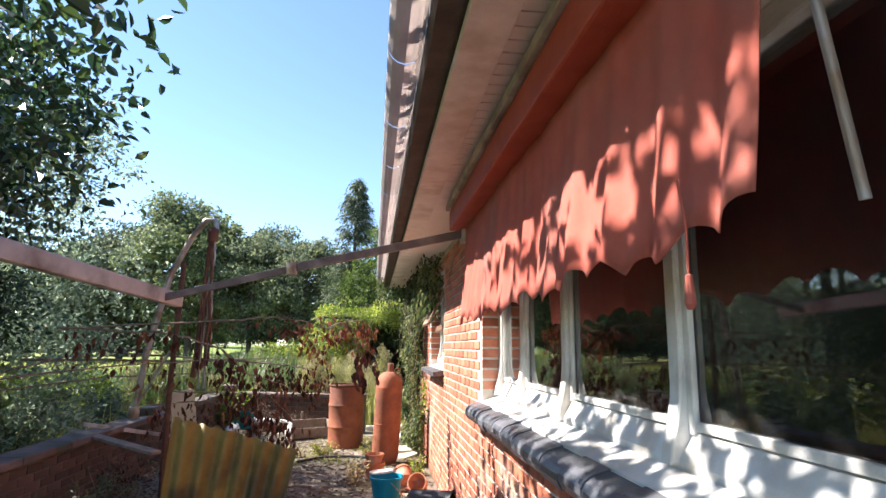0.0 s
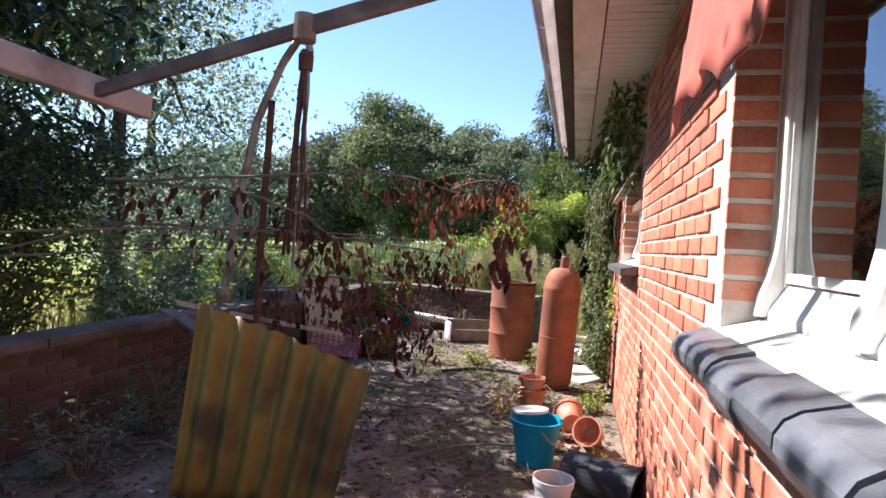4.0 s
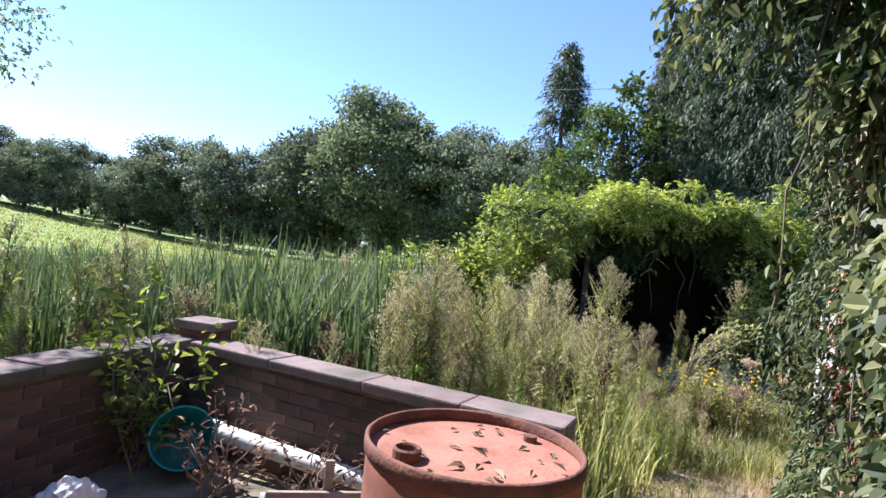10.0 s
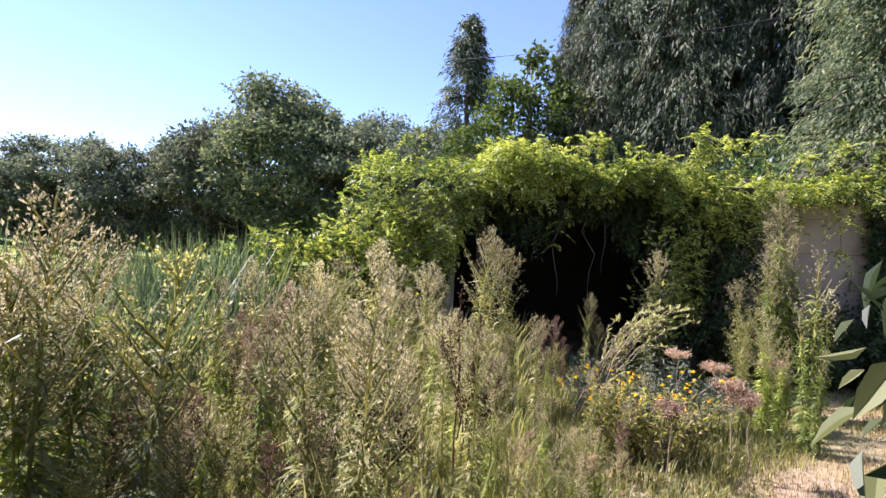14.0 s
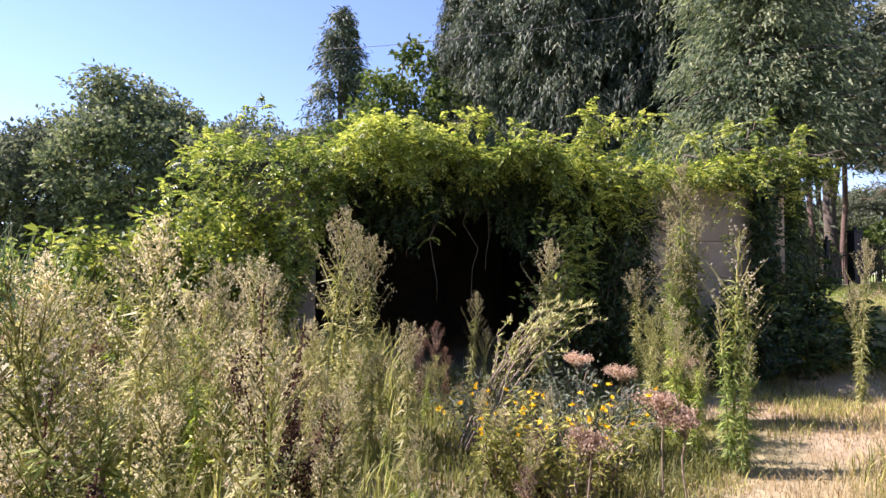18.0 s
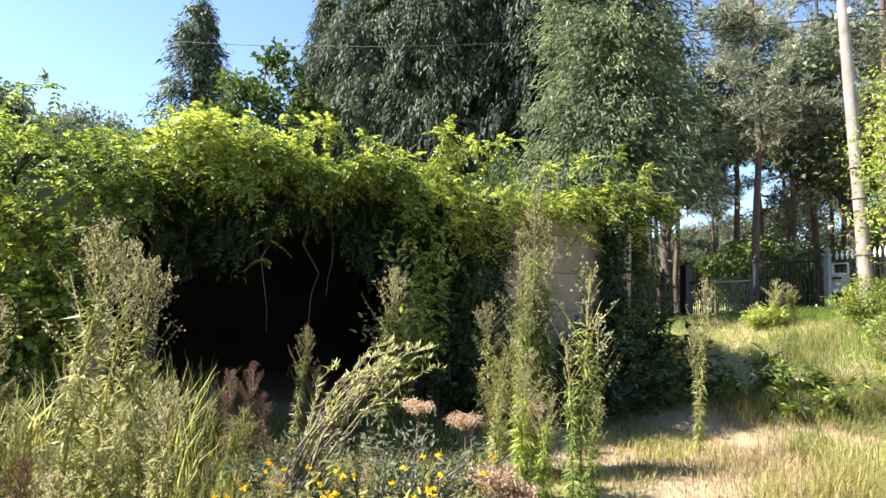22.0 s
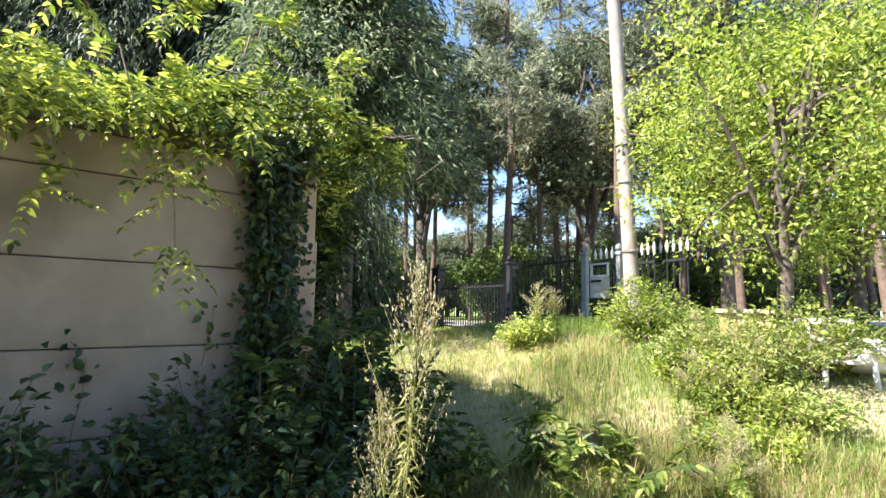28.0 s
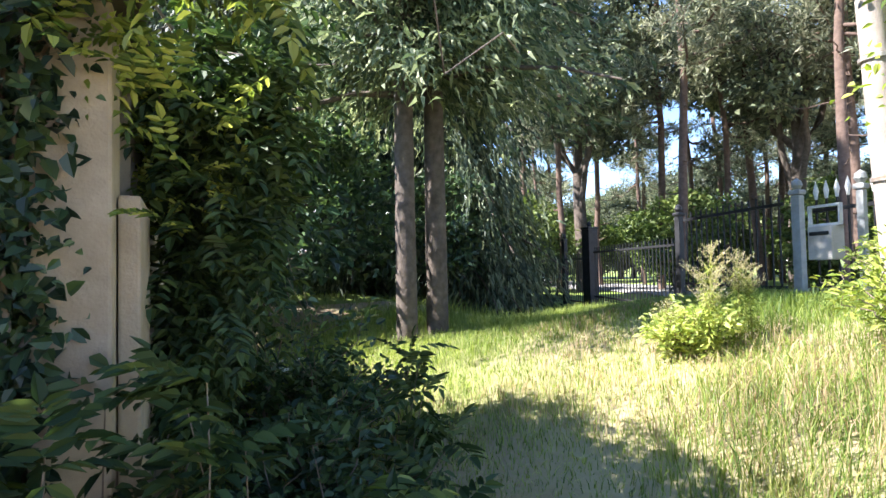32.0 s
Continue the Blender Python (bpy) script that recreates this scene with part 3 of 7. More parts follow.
def low_wall_bricks(w, long, high, thick, budget):
    """Bricks in running bond on both faces, coping stones on top; the nearest ones are parts, the far ones one joined part."""
    bl, bh, j = 0.215, 0.065, 0.012
    bm = box((0, -thick / 2, 0), (bl, thick / 2, bh), 0.006)
    me = bpy.data.meshes.new("brick")
    bm.to_mesh(me)
    bm.free()
    me.materials.append(M_OLDBRICK)
    rng = np.random.default_rng(int(long * 10))
    rows, far = int((high - 0.06) / (bh + j)), []
    n = int(long / (bl + j))
    cells = [(i, k) for i in range(n) for k in range(rows)]
    keep = set(cells if len(cells) <= budget else [c for c in cells if c[0] >= n - budget // rows])
    for i, k in cells:
        x = i * (bl + j) + (k % 2) * 0.11
        if x + bl > long:
            continue
        z, dy = k * (bh + j) + 0.004, rng.uniform(-0.003, 0.003)
        if (i, k) in keep:
            put("brick", me, w, pose(x, dy, z, rng.uniform(-0.5, 0.5), 0, rng.uniform(-0.4, 0.4)))
        else:
            far.append((x, dy, z))
    if far:
        v8 = np.array([(x_, y_, z_) for x_ in (0, bl) for y_ in (-thick / 2, thick / 2) for z_ in (0, bh)])
        f6 = np.array([(0, 1, 3, 2), (4, 6, 7, 5), (0, 4, 5, 1), (2, 3, 7, 6), (0, 2, 6, 4), (1, 5, 7, 3)])
        o = np.array(far)
        v = (o[:, None] + v8[None]).reshape(-1, 3)
        f = (f6[None] + 8 * np.arange(len(o))[:, None, None]).reshape(-1, 4)
        put("bricks", mesh_of("bricks", v, f, M_OLDBRICK), w, kind="stuff")
    x, cap = 0.0, 0
    while x < long - 0.05:
        ln = min(rng.uniform(0.5, 0.8), long - x)
        part("coping_stone", box((x + 0.004, -thick / 2 - 0.035, high - 0.062), (x + ln - 0.004, thick / 2 + 0.035, high + rng.uniform(0.0, 0.008)), 0.012), M_CAP, w)
        x += ln

# ---- hut under the wisteria ----
HY, HX0, HX1, HH = 18.3, -1.3, 5.72, 2.48
hut = empty("hut", label="low concrete-panel hut overgrown with wisteria, two open bays", category="hut")
for z in range(6):
    wob = 0.004 * ((z * 7) % 3)
    part("panel", box((3.55, HY - wob, 0.47 * z - 0.2), (HX1 - 0.27, HY + 0.06, min(0.47 * z + 0.2655, HH)), 0.012), M_PANEL, hut, "pale concrete wall panel")
    part("panel", box((2.92, HY - 0.004, 0.47 * z - 0.2), (3.40, HY + 0.06, min(0.47 * z + 0.2655, HH)), 0.012), M_PANEL, hut, "pale concrete wall panel")
part("post", box((3.402, HY - 0.05, -0.3), (3.548, HY + 0.1, HH), 0.012), M_PANEL, hut)
part("corner_post", box((HX1 - 0.268, HY - 0.07, -0.3), (HX1 - 0.06, HY + 0.14, HH), 0.012), M_POST, hut, "weathered tan corner post")
part("side_board", box((HX1 - 0.055, HY + 0.02, -0.3), (HX1 + 0.01, HY + 0.5, 1.9), 0.01), M_POST, hut, "weathered yellowish board")
for xx in (HX0, 0.0, 2.77):
    part("post", box((xx, HY - 0.03, -0.2), (xx + 0.1, HY + 0.08, HH), 0.012), M_DARKWOOD, hut)
part("panel", box((HX0 + 0.142, HY, -0.2), (-0.3, HY + 0.06, HH - 0.01), 0.01), M_PANEL, hut)
# back wall, left side wall and partition carry the bays' shade as colour
part("back_wall", box((HX0, HY + 4.2, -0.2), (HX1, HY + 4.3, HH)), M_BAYSHADE, hut)
part("side_wall", box((HX1 - 0.14, HY + 0.52, -0.3), (HX1 - 0.06, HY + 4.2, HH)), M_PANEL, hut)
part("side_wall", box((HX0, HY + 0.15, -0.2), (HX0 + 0.08, HY + 4.2, HH)), M_BAYSHADE, hut)
part("partition", box((2.85, HY + 0.15, -0.2), (2.93, HY + 4.2, HH)), M_BAYSHADE, hut)
part("roof_sheet", box((HX0 - 0.3, HY - 0.14, HH + 0.002), (HX1 + 0.02, HY + 4.5, HH + 0.05), 0.01), M_DARKWOOD, hut, "dark sagging roof sheet")
part("eave_beam", box((HX0 - 0.2, HY - 0.12, HH - 0.13), (HX1 - 0.27, HY - 0.06, HH), 0.008), M_DARKWOOD, hut)

# ---- trees ----
def broad_tree(seed, high, wide, n_clumps, per, leaf, crown_from=0.3, m=None, gap=0.72, limbs=9, bark=None, fine=False):
    """Trunk and limbs, and a crown of leaf clumps with an uneven outline. Returns (trunk mesh, crown mesh)."""
    rng = np.random.default_rng(seed)
    top = high * 0.72
    pts = np.stack([rng.normal(0, 0.012 * high, 7).cumsum() * 0.5, rng.normal(0, 0.012 * high, 7).cumsum() * 0.5, np.linspace(-0.3, top, 7)], 1)
    pts[0, :2] = pts[1, :2] = 0
    wood = [tube_arrays(pts, np.linspace(0.024, 0.008, 7) * high, 9)]
    zc, rz = high * (crown_from + 1) / 2, high * (1 - crown_from) / 2
    d = ball_dirs(n_clumps, rng)
    lobes = ball_dirs(9, rng)
    bulge = 1 + 0.22 * np.clip((d @ lobes.T).max(1) - 0.75, 0, 1) * 4 - 0.12
    rad = rng.uniform(gap * 0.55, 1.0, n_clumps) ** 0.6 * bulge
    cen = d * rad[:, None] * np.array([wide / 2, wide / 2, rz]) + np.array([0, 0, zc])
    cen[:, 2] = np.maximum(cen[:, 2], high * crown_from * rng.uniform(0.85, 1.3, n_clumps) + 0.2)
    for k in rng.choice(n_clumps, min(limbs, n_clumps), replace=False):
        s = pts[rng.integers(2, 6)]
        wood.append(tube_arrays(bent(s, cen[k], -0.03 * high, 0.015 * high, 6, seed + int(k)), np.linspace(0.010, 0.002, 6) * high, 6))
    size = rng.uniform(0.7, 1.3, n_clumps) * wide * 0.11
    cd = np.repeat(cen, per, 0)
    off = ball_dirs(n_clumps * per, rng) * np.repeat(size, per)[:, None] * rng.uniform(0.25, 1.0, (n_clumps * per, 1)) * np.array([1.15, 1.15, 0.75])
    way = unit(off + ball_dirs(len(off), rng) * np.repeat(size, per)[:, None] * 0.8 + np.array([0, 0, -0.15 * wide * 0.1]))
    ln = leaf * rng.uniform(0.6, 1.3, len(off))
    v, f = leaves(cd + off, way, ball_dirs(len(off), rng) + np.array([0, 0, 0.8]), ln, ln * (0.5 if fine else 0.62), fine=fine)
    return mesh_of("trunk", *join(*wood), bark or M_BARK, True), mesh_of("crown", v, f, m or L_OAK)


def conifer(seed, high, wide, n_branch, m, droop=0.55, bare=0.08, spray=0.5, per=26, girth=0.018, slim=0.34):
    """Trunk, and drooping branches hung with sprays."""
    rng = np.random.default_rng(seed)
    pts = np.stack([np.zeros(6), np.zeros(6), np.linspace(-0.3, high, 6)], 1)
    pts[2:, :2] += rng.normal(0, 0.08, (4, 2))
    wood = [tube_arrays(pts, np.linspace(girth, 0.003, 6) * high, 8)]
    h = bare + (1 - bare) * rng.uniform(0, 1, n_branch) ** 1.25
    az = rng.uniform(0, 2 * np.pi, n_branch)
    reach = wide / 2 * (1 - h) ** 0.62 * rng.uniform(0.65, 1.15, n_branch) + 0.15
    t = rng.uniform(0.12, 1.0, (n_branch, per))
    lift = 0.10 * reach[:, None] * np.sin(t * np.pi) - droop * reach[:, None] * t**2 * 0.6
    px_ = (np.cos(az) * reach)[:, None] * t
    py_ = (np.sin(az) * reach)[:, None] * t
    pz = (h * high)[:, None] + lift
    base = np.stack([px_, py_, pz], -1).reshape(-1, 3) + rng.normal(0, 0.12, (n_branch * per, 3))
    out = np.stack([np.repeat(np.cos(az), per), np.repeat(np.sin(az), per), np.full(n_branch * per, -droop * 1.5)], 1)
    way = unit(out + rng.normal(0, 0.5, out.shape))
    ln = spray * rng.uniform(0.5, 1.3, len(base))
    v, f = leaves(base, way, rng.normal(0, 0.6, out.shape) + np.array([0, 0, 1.0]), ln, ln * slim, 0.3, 0.25)
    for k in range(0, n_branch, 6):
        e = np.array([math.cos(az[k]) * reach[k], math.sin(az[k]) * reach[k], h[k] * high - droop * 0.5 * reach[k]])
        wood.append(tube_arrays(bent((0, 0, h[k] * high), e, -0.08 * reach[k], 0.03, 5, seed + k), np.linspace(0.045, 0.012, 5), 5))
    return mesh_of("trunk", *join(*wood), M_BARK, True), mesh_of("crown", v, f, m)


def pine(seed, high, bare=0.55, wide=5.0):
    """A tall bare trunk with dead stubs and a loose crown of needle tufts on crooked limbs."""
    rng = np.random.default_rng(seed)
    pts = np.stack([rng.normal(0, 0.09, 8).cumsum(), rng.normal(0, 0.09, 8).cumsum(), np.linspace(-0.3, high, 8)], 1)
    wood, base, way = [tube_arrays(pts, np.linspace(0.010, 0.004, 8) * high, 8)], [], []
    for k in range(26):
        hz = rng.uniform(bare, 1.0)
        s = np.array([np.interp(hz * high, pts[:, 2], pts[:, j]) for j in range(3)])
        az, reach = rng.uniform(0, 2 * np.pi), wide / 2 * rng.uniform(0.4, 1.0) * (1.25 - 0.7 * (hz - bare) / (1 - bare))
        e = s + np.array([math.cos(az) * reach, math.sin(az) * reach, rng.uniform(-0.25, 0.45) * reach])
        limb = bent(s, e, 0.06 * reach, 0.12, 6, seed * 31 + k)
        wood.append(tube_arrays(limb, np.linspace(0.06, 0.015, 6), 5))
        for q in np.repeat(limb[2:], 5, 0) + rng.normal(0, 0.28, (20, 3)):
            d = ball_dirs(21, rng) + np.array([0, 0, 0.35])
            base.append(np.repeat(q[None], 21, 0) + d * 0.05)
            way.append(d)
    for k in range(9):
        hz = rng.uniform(0.15, bare)
        s = np.array([np.interp(hz * high, pts[:, 2], pts[:, j]) for j in range(3)])
        az = rng.uniform(0, 2 * np.pi)
        wood.append(tube_arrays(bent(s, s + np.array([math.cos(az), math.sin(az), 0.1]) * rng.uniform(0.4, 1.5), 0.1, 0.05, 5, k), np.linspace(0.025, 0.008, 5), 5))
    base, way = np.concatenate(base), np.concatenate(way)
    ln = rng.uniform(0.2, 0.44, len(base))
    v, f = leaves(base, way, ball_dirs(len(base), rng), ln, ln * 0.15)
    return mesh_of("trunk", *join(*wood), M_PINEBARK, True), mesh_of("crown", v, f, L_PINE)


def tree_thing(name, meshes, x, y, turn=0.0, size=1.0, label="", category="tree", group="", tall=1.0):
    t = empty(name, pose(x, y, ground_at(x, y), 0, 0, turn), label, category, group)
    t.scale = (size, size, size * tall)
    put("trunk", meshes[0], t)
    put("crown", meshes[1], t)
    return t


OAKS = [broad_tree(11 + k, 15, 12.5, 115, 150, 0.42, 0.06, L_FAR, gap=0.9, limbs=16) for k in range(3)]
OAK = broad_tree(5, 15.2, 12.0, 160, 190, 0.36, 0.15, L_OAK, gap=0.9, limbs=22)
rng_t = np.random.default_rng(3)


def polar(yaw, dist, ox=-0.3, oy=7.4):
    """A place at a bearing (degrees to the left of +y) and a distance from the middle of the patio."""
    return ox - math.sin(radians(yaw)) * dist, oy + math.cos(radians(yaw)) * dist


tree_thing("oak_tree", OAK, *polar(19.4, 50), 20, 1.0, "large broad oak with a dense rounded dark green crown")
for k, yaw in enumerate(np.arange(26, 120, 3.5)):
    near = max(0.0, (yaw - 26) / 40)
    x, y = polar(yaw + rng_t.uniform(-0.8, 0.8), 56 + 20 * min(near, 1.2) + rng_t.uniform(-3, 5))
    size = (0.80 - 0.5 * min(near, 0.65)) * rng_t.uniform(0.78, 1.2)
    tree_thing("hedgerow_tree", OAKS[k % 3], x, y, rng_t.uniform(0, 360), size, "dark broad-leaved tree in the far hedgerow", "tree", "hedgerow trees")
for k, yaw in enumerate(np.arange(-4, 118, 4.6)):
    x, y = polar(yaw + rng_t.uniform(-1, 1), 84 + rng_t.uniform(-4, 10))
    tree_thing("hedgerow_tree", OAKS[(k + 1) % 3], x, y, rng_t.uniform(0, 360), rng_t.uniform(0.5, 0.62), "dark broad-leaved tree in the far hedgerow", "tree", "hedgerow trees", 0.9)
for k, (yaw, dist, size) in enumerate(((13.4, 47, 0.68), (11.0, 52, 0.72), (8.4, 45, 0.62), (6.2, 50, 0.6))):
    tree_thing("slender_tree", OAKS[k % 3], *polar(yaw, dist), dist * 7, size, "slender tree with an open crown", "tree", "", 1.12)
CYPS = [conifer(41 + k, 15, 6.4, 640, L_CYP, 0.85, 0.02, 0.30, 84, slim=0.19) for k in range(2)]
CEDAR = conifer(51, 11, 5.0, 340, L_CYP, 0.5, 0.06, 0.28, 66, slim=0.2)
L_OAKLIGHT = leafy('ash_leaves', (0.035, 0.06, 0.015), (0.085, 0.125, 0.03), (0.17, 0.21, 0.06), 0.3)
LIGHTTREE = broad_tree(71, 9.5, 4.6, 150, 60, 0.22, 0.1, L_OAKLIGHT, limbs=10)
tree_thing("cedar", CEDAR, -1.3, 34.0, 0, 1.03, "pointed dark conifer with a thin drooping top")
tree_thing("ash_tree", LIGHTTREE, 1.2, 31.5, 0, 0.93, "light green broad-leaved tree among the conifers")
tree_thing("ash_tree", LIGHTTREE, -0.6, 27.5, 80, 0.62, "light green broad-leaved tree behind the hut")
for x, y, s, tl in ((3.4, 34, 0.76, 1.05), (5.6, 31.5, 0.84, 1.08), (8.2, 30, 0.88, 1.14), (11.2, 30.5, 0.9, 1.25), (7.0, 35, 0.9, 1.2), (11.6, 27.6, 0.72, 1.3), (4.5, 32.5, 0.85, 1.15), (6.8, 30.2, 0.9, 1.15), (9.7, 29.0, 0.95, 1.2), (12.8, 31.5, 0.92, 1.1)):
    tree_thing("cypress", CYPS[int(x) % 2], x, y, x * 50, s, "tall dark cypress with drooping grey-green sprays", "tree", "cypresses behind the hut", tl)
SPRUCE = conifer(57, 15, 4.6, 460, L_SPRUCE, 0.45, 0.2, 0.18, 100, 0.0095, 0.22)
tree_thing("spruce", SPRUCE, 8.17, 22.35, 0, 0.95, "tall spruce with a bare pale lower trunk", "tree", "twin spruces")
tree_thing("spruce", SPRUCE, 8.62, 22.5, 140, 1.0, "tall spruce with a bare pale lower trunk", "tree", "twin spruces")
PINES = [pine(61 + k, 15 + k, 0.42, 5.5) for k in range(3)]
k = 0
for gx_ in np.arange(15.5, 46, 3.9):
    for gy_ in np.arange(17, 56, 4.2):
        x, y = gx_ + rng_t.uniform(-1.3, 1.3), gy_ + rng_t.uniform(-1.3, 1.3)
        if y > 34 + (46 - x) * 0.7 or (x < 19 and y > 30) or (x < 22 and y < 22) or (x < 20 and y < 29):
            continue
        k += 1
        tree_thing("pine", PINES[k % 3], x, y, rng_t.uniform(0, 360), rng_t.uniform(0.72, 1.05), "tall pine with a bare reddish trunk and loose crown", "tree", "pine wood")
DARKBUSH = broad_tree(81, 2.6, 3.0, 90, 70, 0.13, 0.02, L_LAUREL, limbs=6)
for x, y, s in ((6.9, 24.6, 1.2), (5.0, 24.4, 1.3), (7.4, 27.0, 1.5), (10.4, 27.2, 1.1), (3.0, 24.5, 1.4), (0.2, 24.6, 1.3), (13, 36, 1.6), (10.6, 33, 1.6)):
    tree_thing("dark_bush", DARKBUSH, x, y, x * 77, s, "dark evergreen undergrowth bush under the trees", "bush", "woodland bushes")

for k, yaw in enumerate(np.arange(4, 118, 2.4)):
    x, y = polar(yaw, 66 + 14 * min(max((yaw - 26) / 40, 0), 1.2) + rng_t.uniform(-2, 2))
    tree_thing("hedge_bush", DARKBUSH, x, y, yaw * 31, rng_t.uniform(1.3, 1.9), "dark hedge bush under the far trees", "bush", "field hedge")

# lighter leaf colour stands in for sun that the pine crowns block
LIGHTBUSH = broad_tree(83, 3.2, 3.6, 90, 60, 0.17, 0.02, L_OAKLIGHT, limbs=6)
for x, y, s in ((18.5, 36, 1.2), (22, 31, 1.1), (25, 27, 1.1), (27, 36, 1.3), (30, 30, 1.2), (31, 24, 1.1), (35, 34, 1.3), (23, 42, 1.3), (29, 45, 1.4), (37, 40, 1.4), (40, 33, 1.4), (36, 27, 1.3), (42, 26, 1.4), (19, 45, 1.3)):
    tree_thing("light_bush", LIGHTBUSH, x, y, x * 77, s, "green undergrowth bush in the pine wood, leaf colour lightened like sunlight", "bush", "woodland bushes")

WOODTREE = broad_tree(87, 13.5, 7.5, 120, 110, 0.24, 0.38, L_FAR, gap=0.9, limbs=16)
for x, y, s in ((20.5, 34.5, 1.0), (25.5, 29.0, 1.05), (27.0, 23.5, 1.0)):
    tree_thing("wood_tree", WOODTREE, x, y, x * 40, s, "dark broad-leaved tree among the pines beyond the gate", "tree", "dark trees in the wood")
# far wood that closes the view beyond the drive
for k in range(26):
    x, y = 30 + 1.1 * k + rng_t.uniform(-2, 2), 62 - 1.7 * k + rng_t.uniform(-2, 2)
    tree_thing("wood_tree", OAKS[k % 3], x, y, rng_t.uniform(0, 360), rng_t.uniform(0.42, 0.62), "broad-leaved tree at the far edge of the wood", "tree", "far wood")

# ---- awning over the first window ----
awning = empty("awning", label="half-open red fabric awning with scalloped edge over the window", category="awning")
part("cassette", box((WX - 0.24, 0.0, 2.50), (WX - 0.01, 4.2, 2.66), 0.012), M_REDPAINT, awning, "red-painted cassette board")
part("cassette_trim", box((WX - 0.27, 0.0, 2.655), (WX - 0.238, 4.2, 2.70), 0.006), M_ALU, awning)
ys, zs = np.linspace(0.80, 4.05, 150), np.linspace(0, 1, 14)
YY, ZZ = np.meshgrid(ys, zs, indexing="ij")
edge = 1.76 + 0.045 * np.abs(np.sin((YY - 0.72) * math.pi / 0.21)) ** 0.8 * ZZ + 0.018 * np.sin(YY * 9.0) * ZZ + 0.05 * ((4.05 - YY) / 3.3)
fold = 0.010 * np.sin(YY * 21) + 0.006 * np.sin(YY * 47 + 1) + 0.012 * np.sin(YY * 6.3)
cx = WX - 0.13 - 0.05 * ZZ**1.4 + fold * (0.25 + 0.75 * ZZ)
cz = 2.50 + (edge - 2.50) * ZZ + 0.0 * YY
cv = np.stack([cx, YY, cz], -1).reshape(-1, 3)
ci, ck = np.meshgrid(np.arange(149), np.arange(13), indexing="ij")
cf = np.stack([ci * 14 + ck, ci * 14 + ck + 1, (ci + 1) * 14 + ck + 1, (ci + 1) * 14 + ck], -1).reshape(-1, 4)
cloth_me = mesh_of("fabric", cv, cf, M_CLOTH, True)
cloth = put("fabric", cloth_me, awning, None, "faded red pleated awning cloth")
sol = cloth.modifiers.new("thick", "SOLIDIFY")
sol.thickness = 0.003


def bar(name, a, b, w, h, m, parent, label=""):
    a, b = Vector(a), Vector(b)
    d = b - a
    q = d.to_track_quat("X", "Z").to_matrix().to_4x4()
    return part(name, box((0, -w / 2, -h / 2), (d.length, w / 2, h / 2), min(w, h) * 0.18), m, parent, label, Matrix.Translation(a) @ q)


bar("arm", (WX - 0.12, 4.12, 2.47), (-0.62, 4.1, 2.16), 0.035, 0.06, M_ARM, awning, "dark brown awning arm")
bar("arm", (-0.58, 4.1, 2.165), (-1.45, 4.06, 1.93), 0.03, 0.05, M_ARM, awning, "dark brown awning arm")
part("elbow", lathe([(0, -0.045), (0.04, -0.045), (0.04, 0.045), (0, 0.045)], 14), M_STEEL, awning, at=pose(-0.6, 4.1, 2.16))
bar("front_bar", (-1.42, 4.3, 1.93), (-1.98, 1.2, 2.14), 0.07, 0.10, M_ALU, awning, "pale front bar of the awning")
part("bracket", box((WX - 0.16, 4.06, 2.40), (WX - 0.002, 4.18, 2.497), 0.008), M_ALU, awning)
tube("crank_rod", [(0.50, 0.60, 2.72), (0.545, 0.60, 2.2), (0.60, 0.60, 1.80)], 0.007, M_STEEL, awning)
tube("pull_cord", [(WX - 0.2, 1.02, 1.95), (WX - 0.2, 1.0, 1.85), (WX - 0.2, 1.0, 1.76)], 0.003, M_CLOTH, awning)
part("tassel", lathe([(0, 0), (0.007, -0.005), (0.011, -0.06), (0.006, -0.07), (0, -0.07)], 10), M_CLOTH, awning, at=pose(WX - 0.2, 1.0, 1.76))

# ---- folded rotary clothes dryer ----
dryer = empty("clothes_dryer", pose(-2.1, 6.35, 0), "rusty folded rotary clothes dryer with hanging hose bundle", "clothes dryer")
tube("mast", [(0.0, 0, -0.05), (-0.01, 0, 1.2), (0.02, 0, 2.5)], 0.028, M_RUSTDARK, dryer, 10)
tube("hook_pipe", [(-0.36, 0.06, 0.9), (-0.30, 0.05, 1.5), (-0.12, 0.03, 2.35), (0.08, 0.02, 2.8), (0.22, 0.0, 2.98), (0.31, 0.0, 2.98), (0.33, 0, 2.88)], 0.032, M_STEEL, dryer, 10)
part("pipe_end", lathe([(0, -0.07), (0.05, -0.06), (0.06, 0), (0.05, 0.06), (0, 0.07)], 12), M_STEEL, dryer, at=pose(-0.37, 0.06, 0.9))
for k in range(9):
    a = k * 2.4
    tube("rib", bent((0.30 + 0.02 * math.cos(a), 0.02 * math.sin(a), 2.84), (0.27 + 0.075 * math.cos(a), 0.07 * math.sin(a), 1.15 + 0.12 * (k % 3)), 0, 0.012, 7, k), 0.011 + 0.003 * (k % 2), M_RUSTDARK if k % 3 else M_STEEL, dryer, 6)
part("hub", lathe([(0, 0), (0.055, 0), (0.06, 0.12), (0.04, 0.16), (0, 0.16)], 14), M_RUSTDARK, dryer, at=pose(0.30, 0, 2.74))
bar("brace", (0.0, 0, 1.62), (-0.36, 0.06, 0.95), 0.025, 0.025, M_STEEL, dryer)

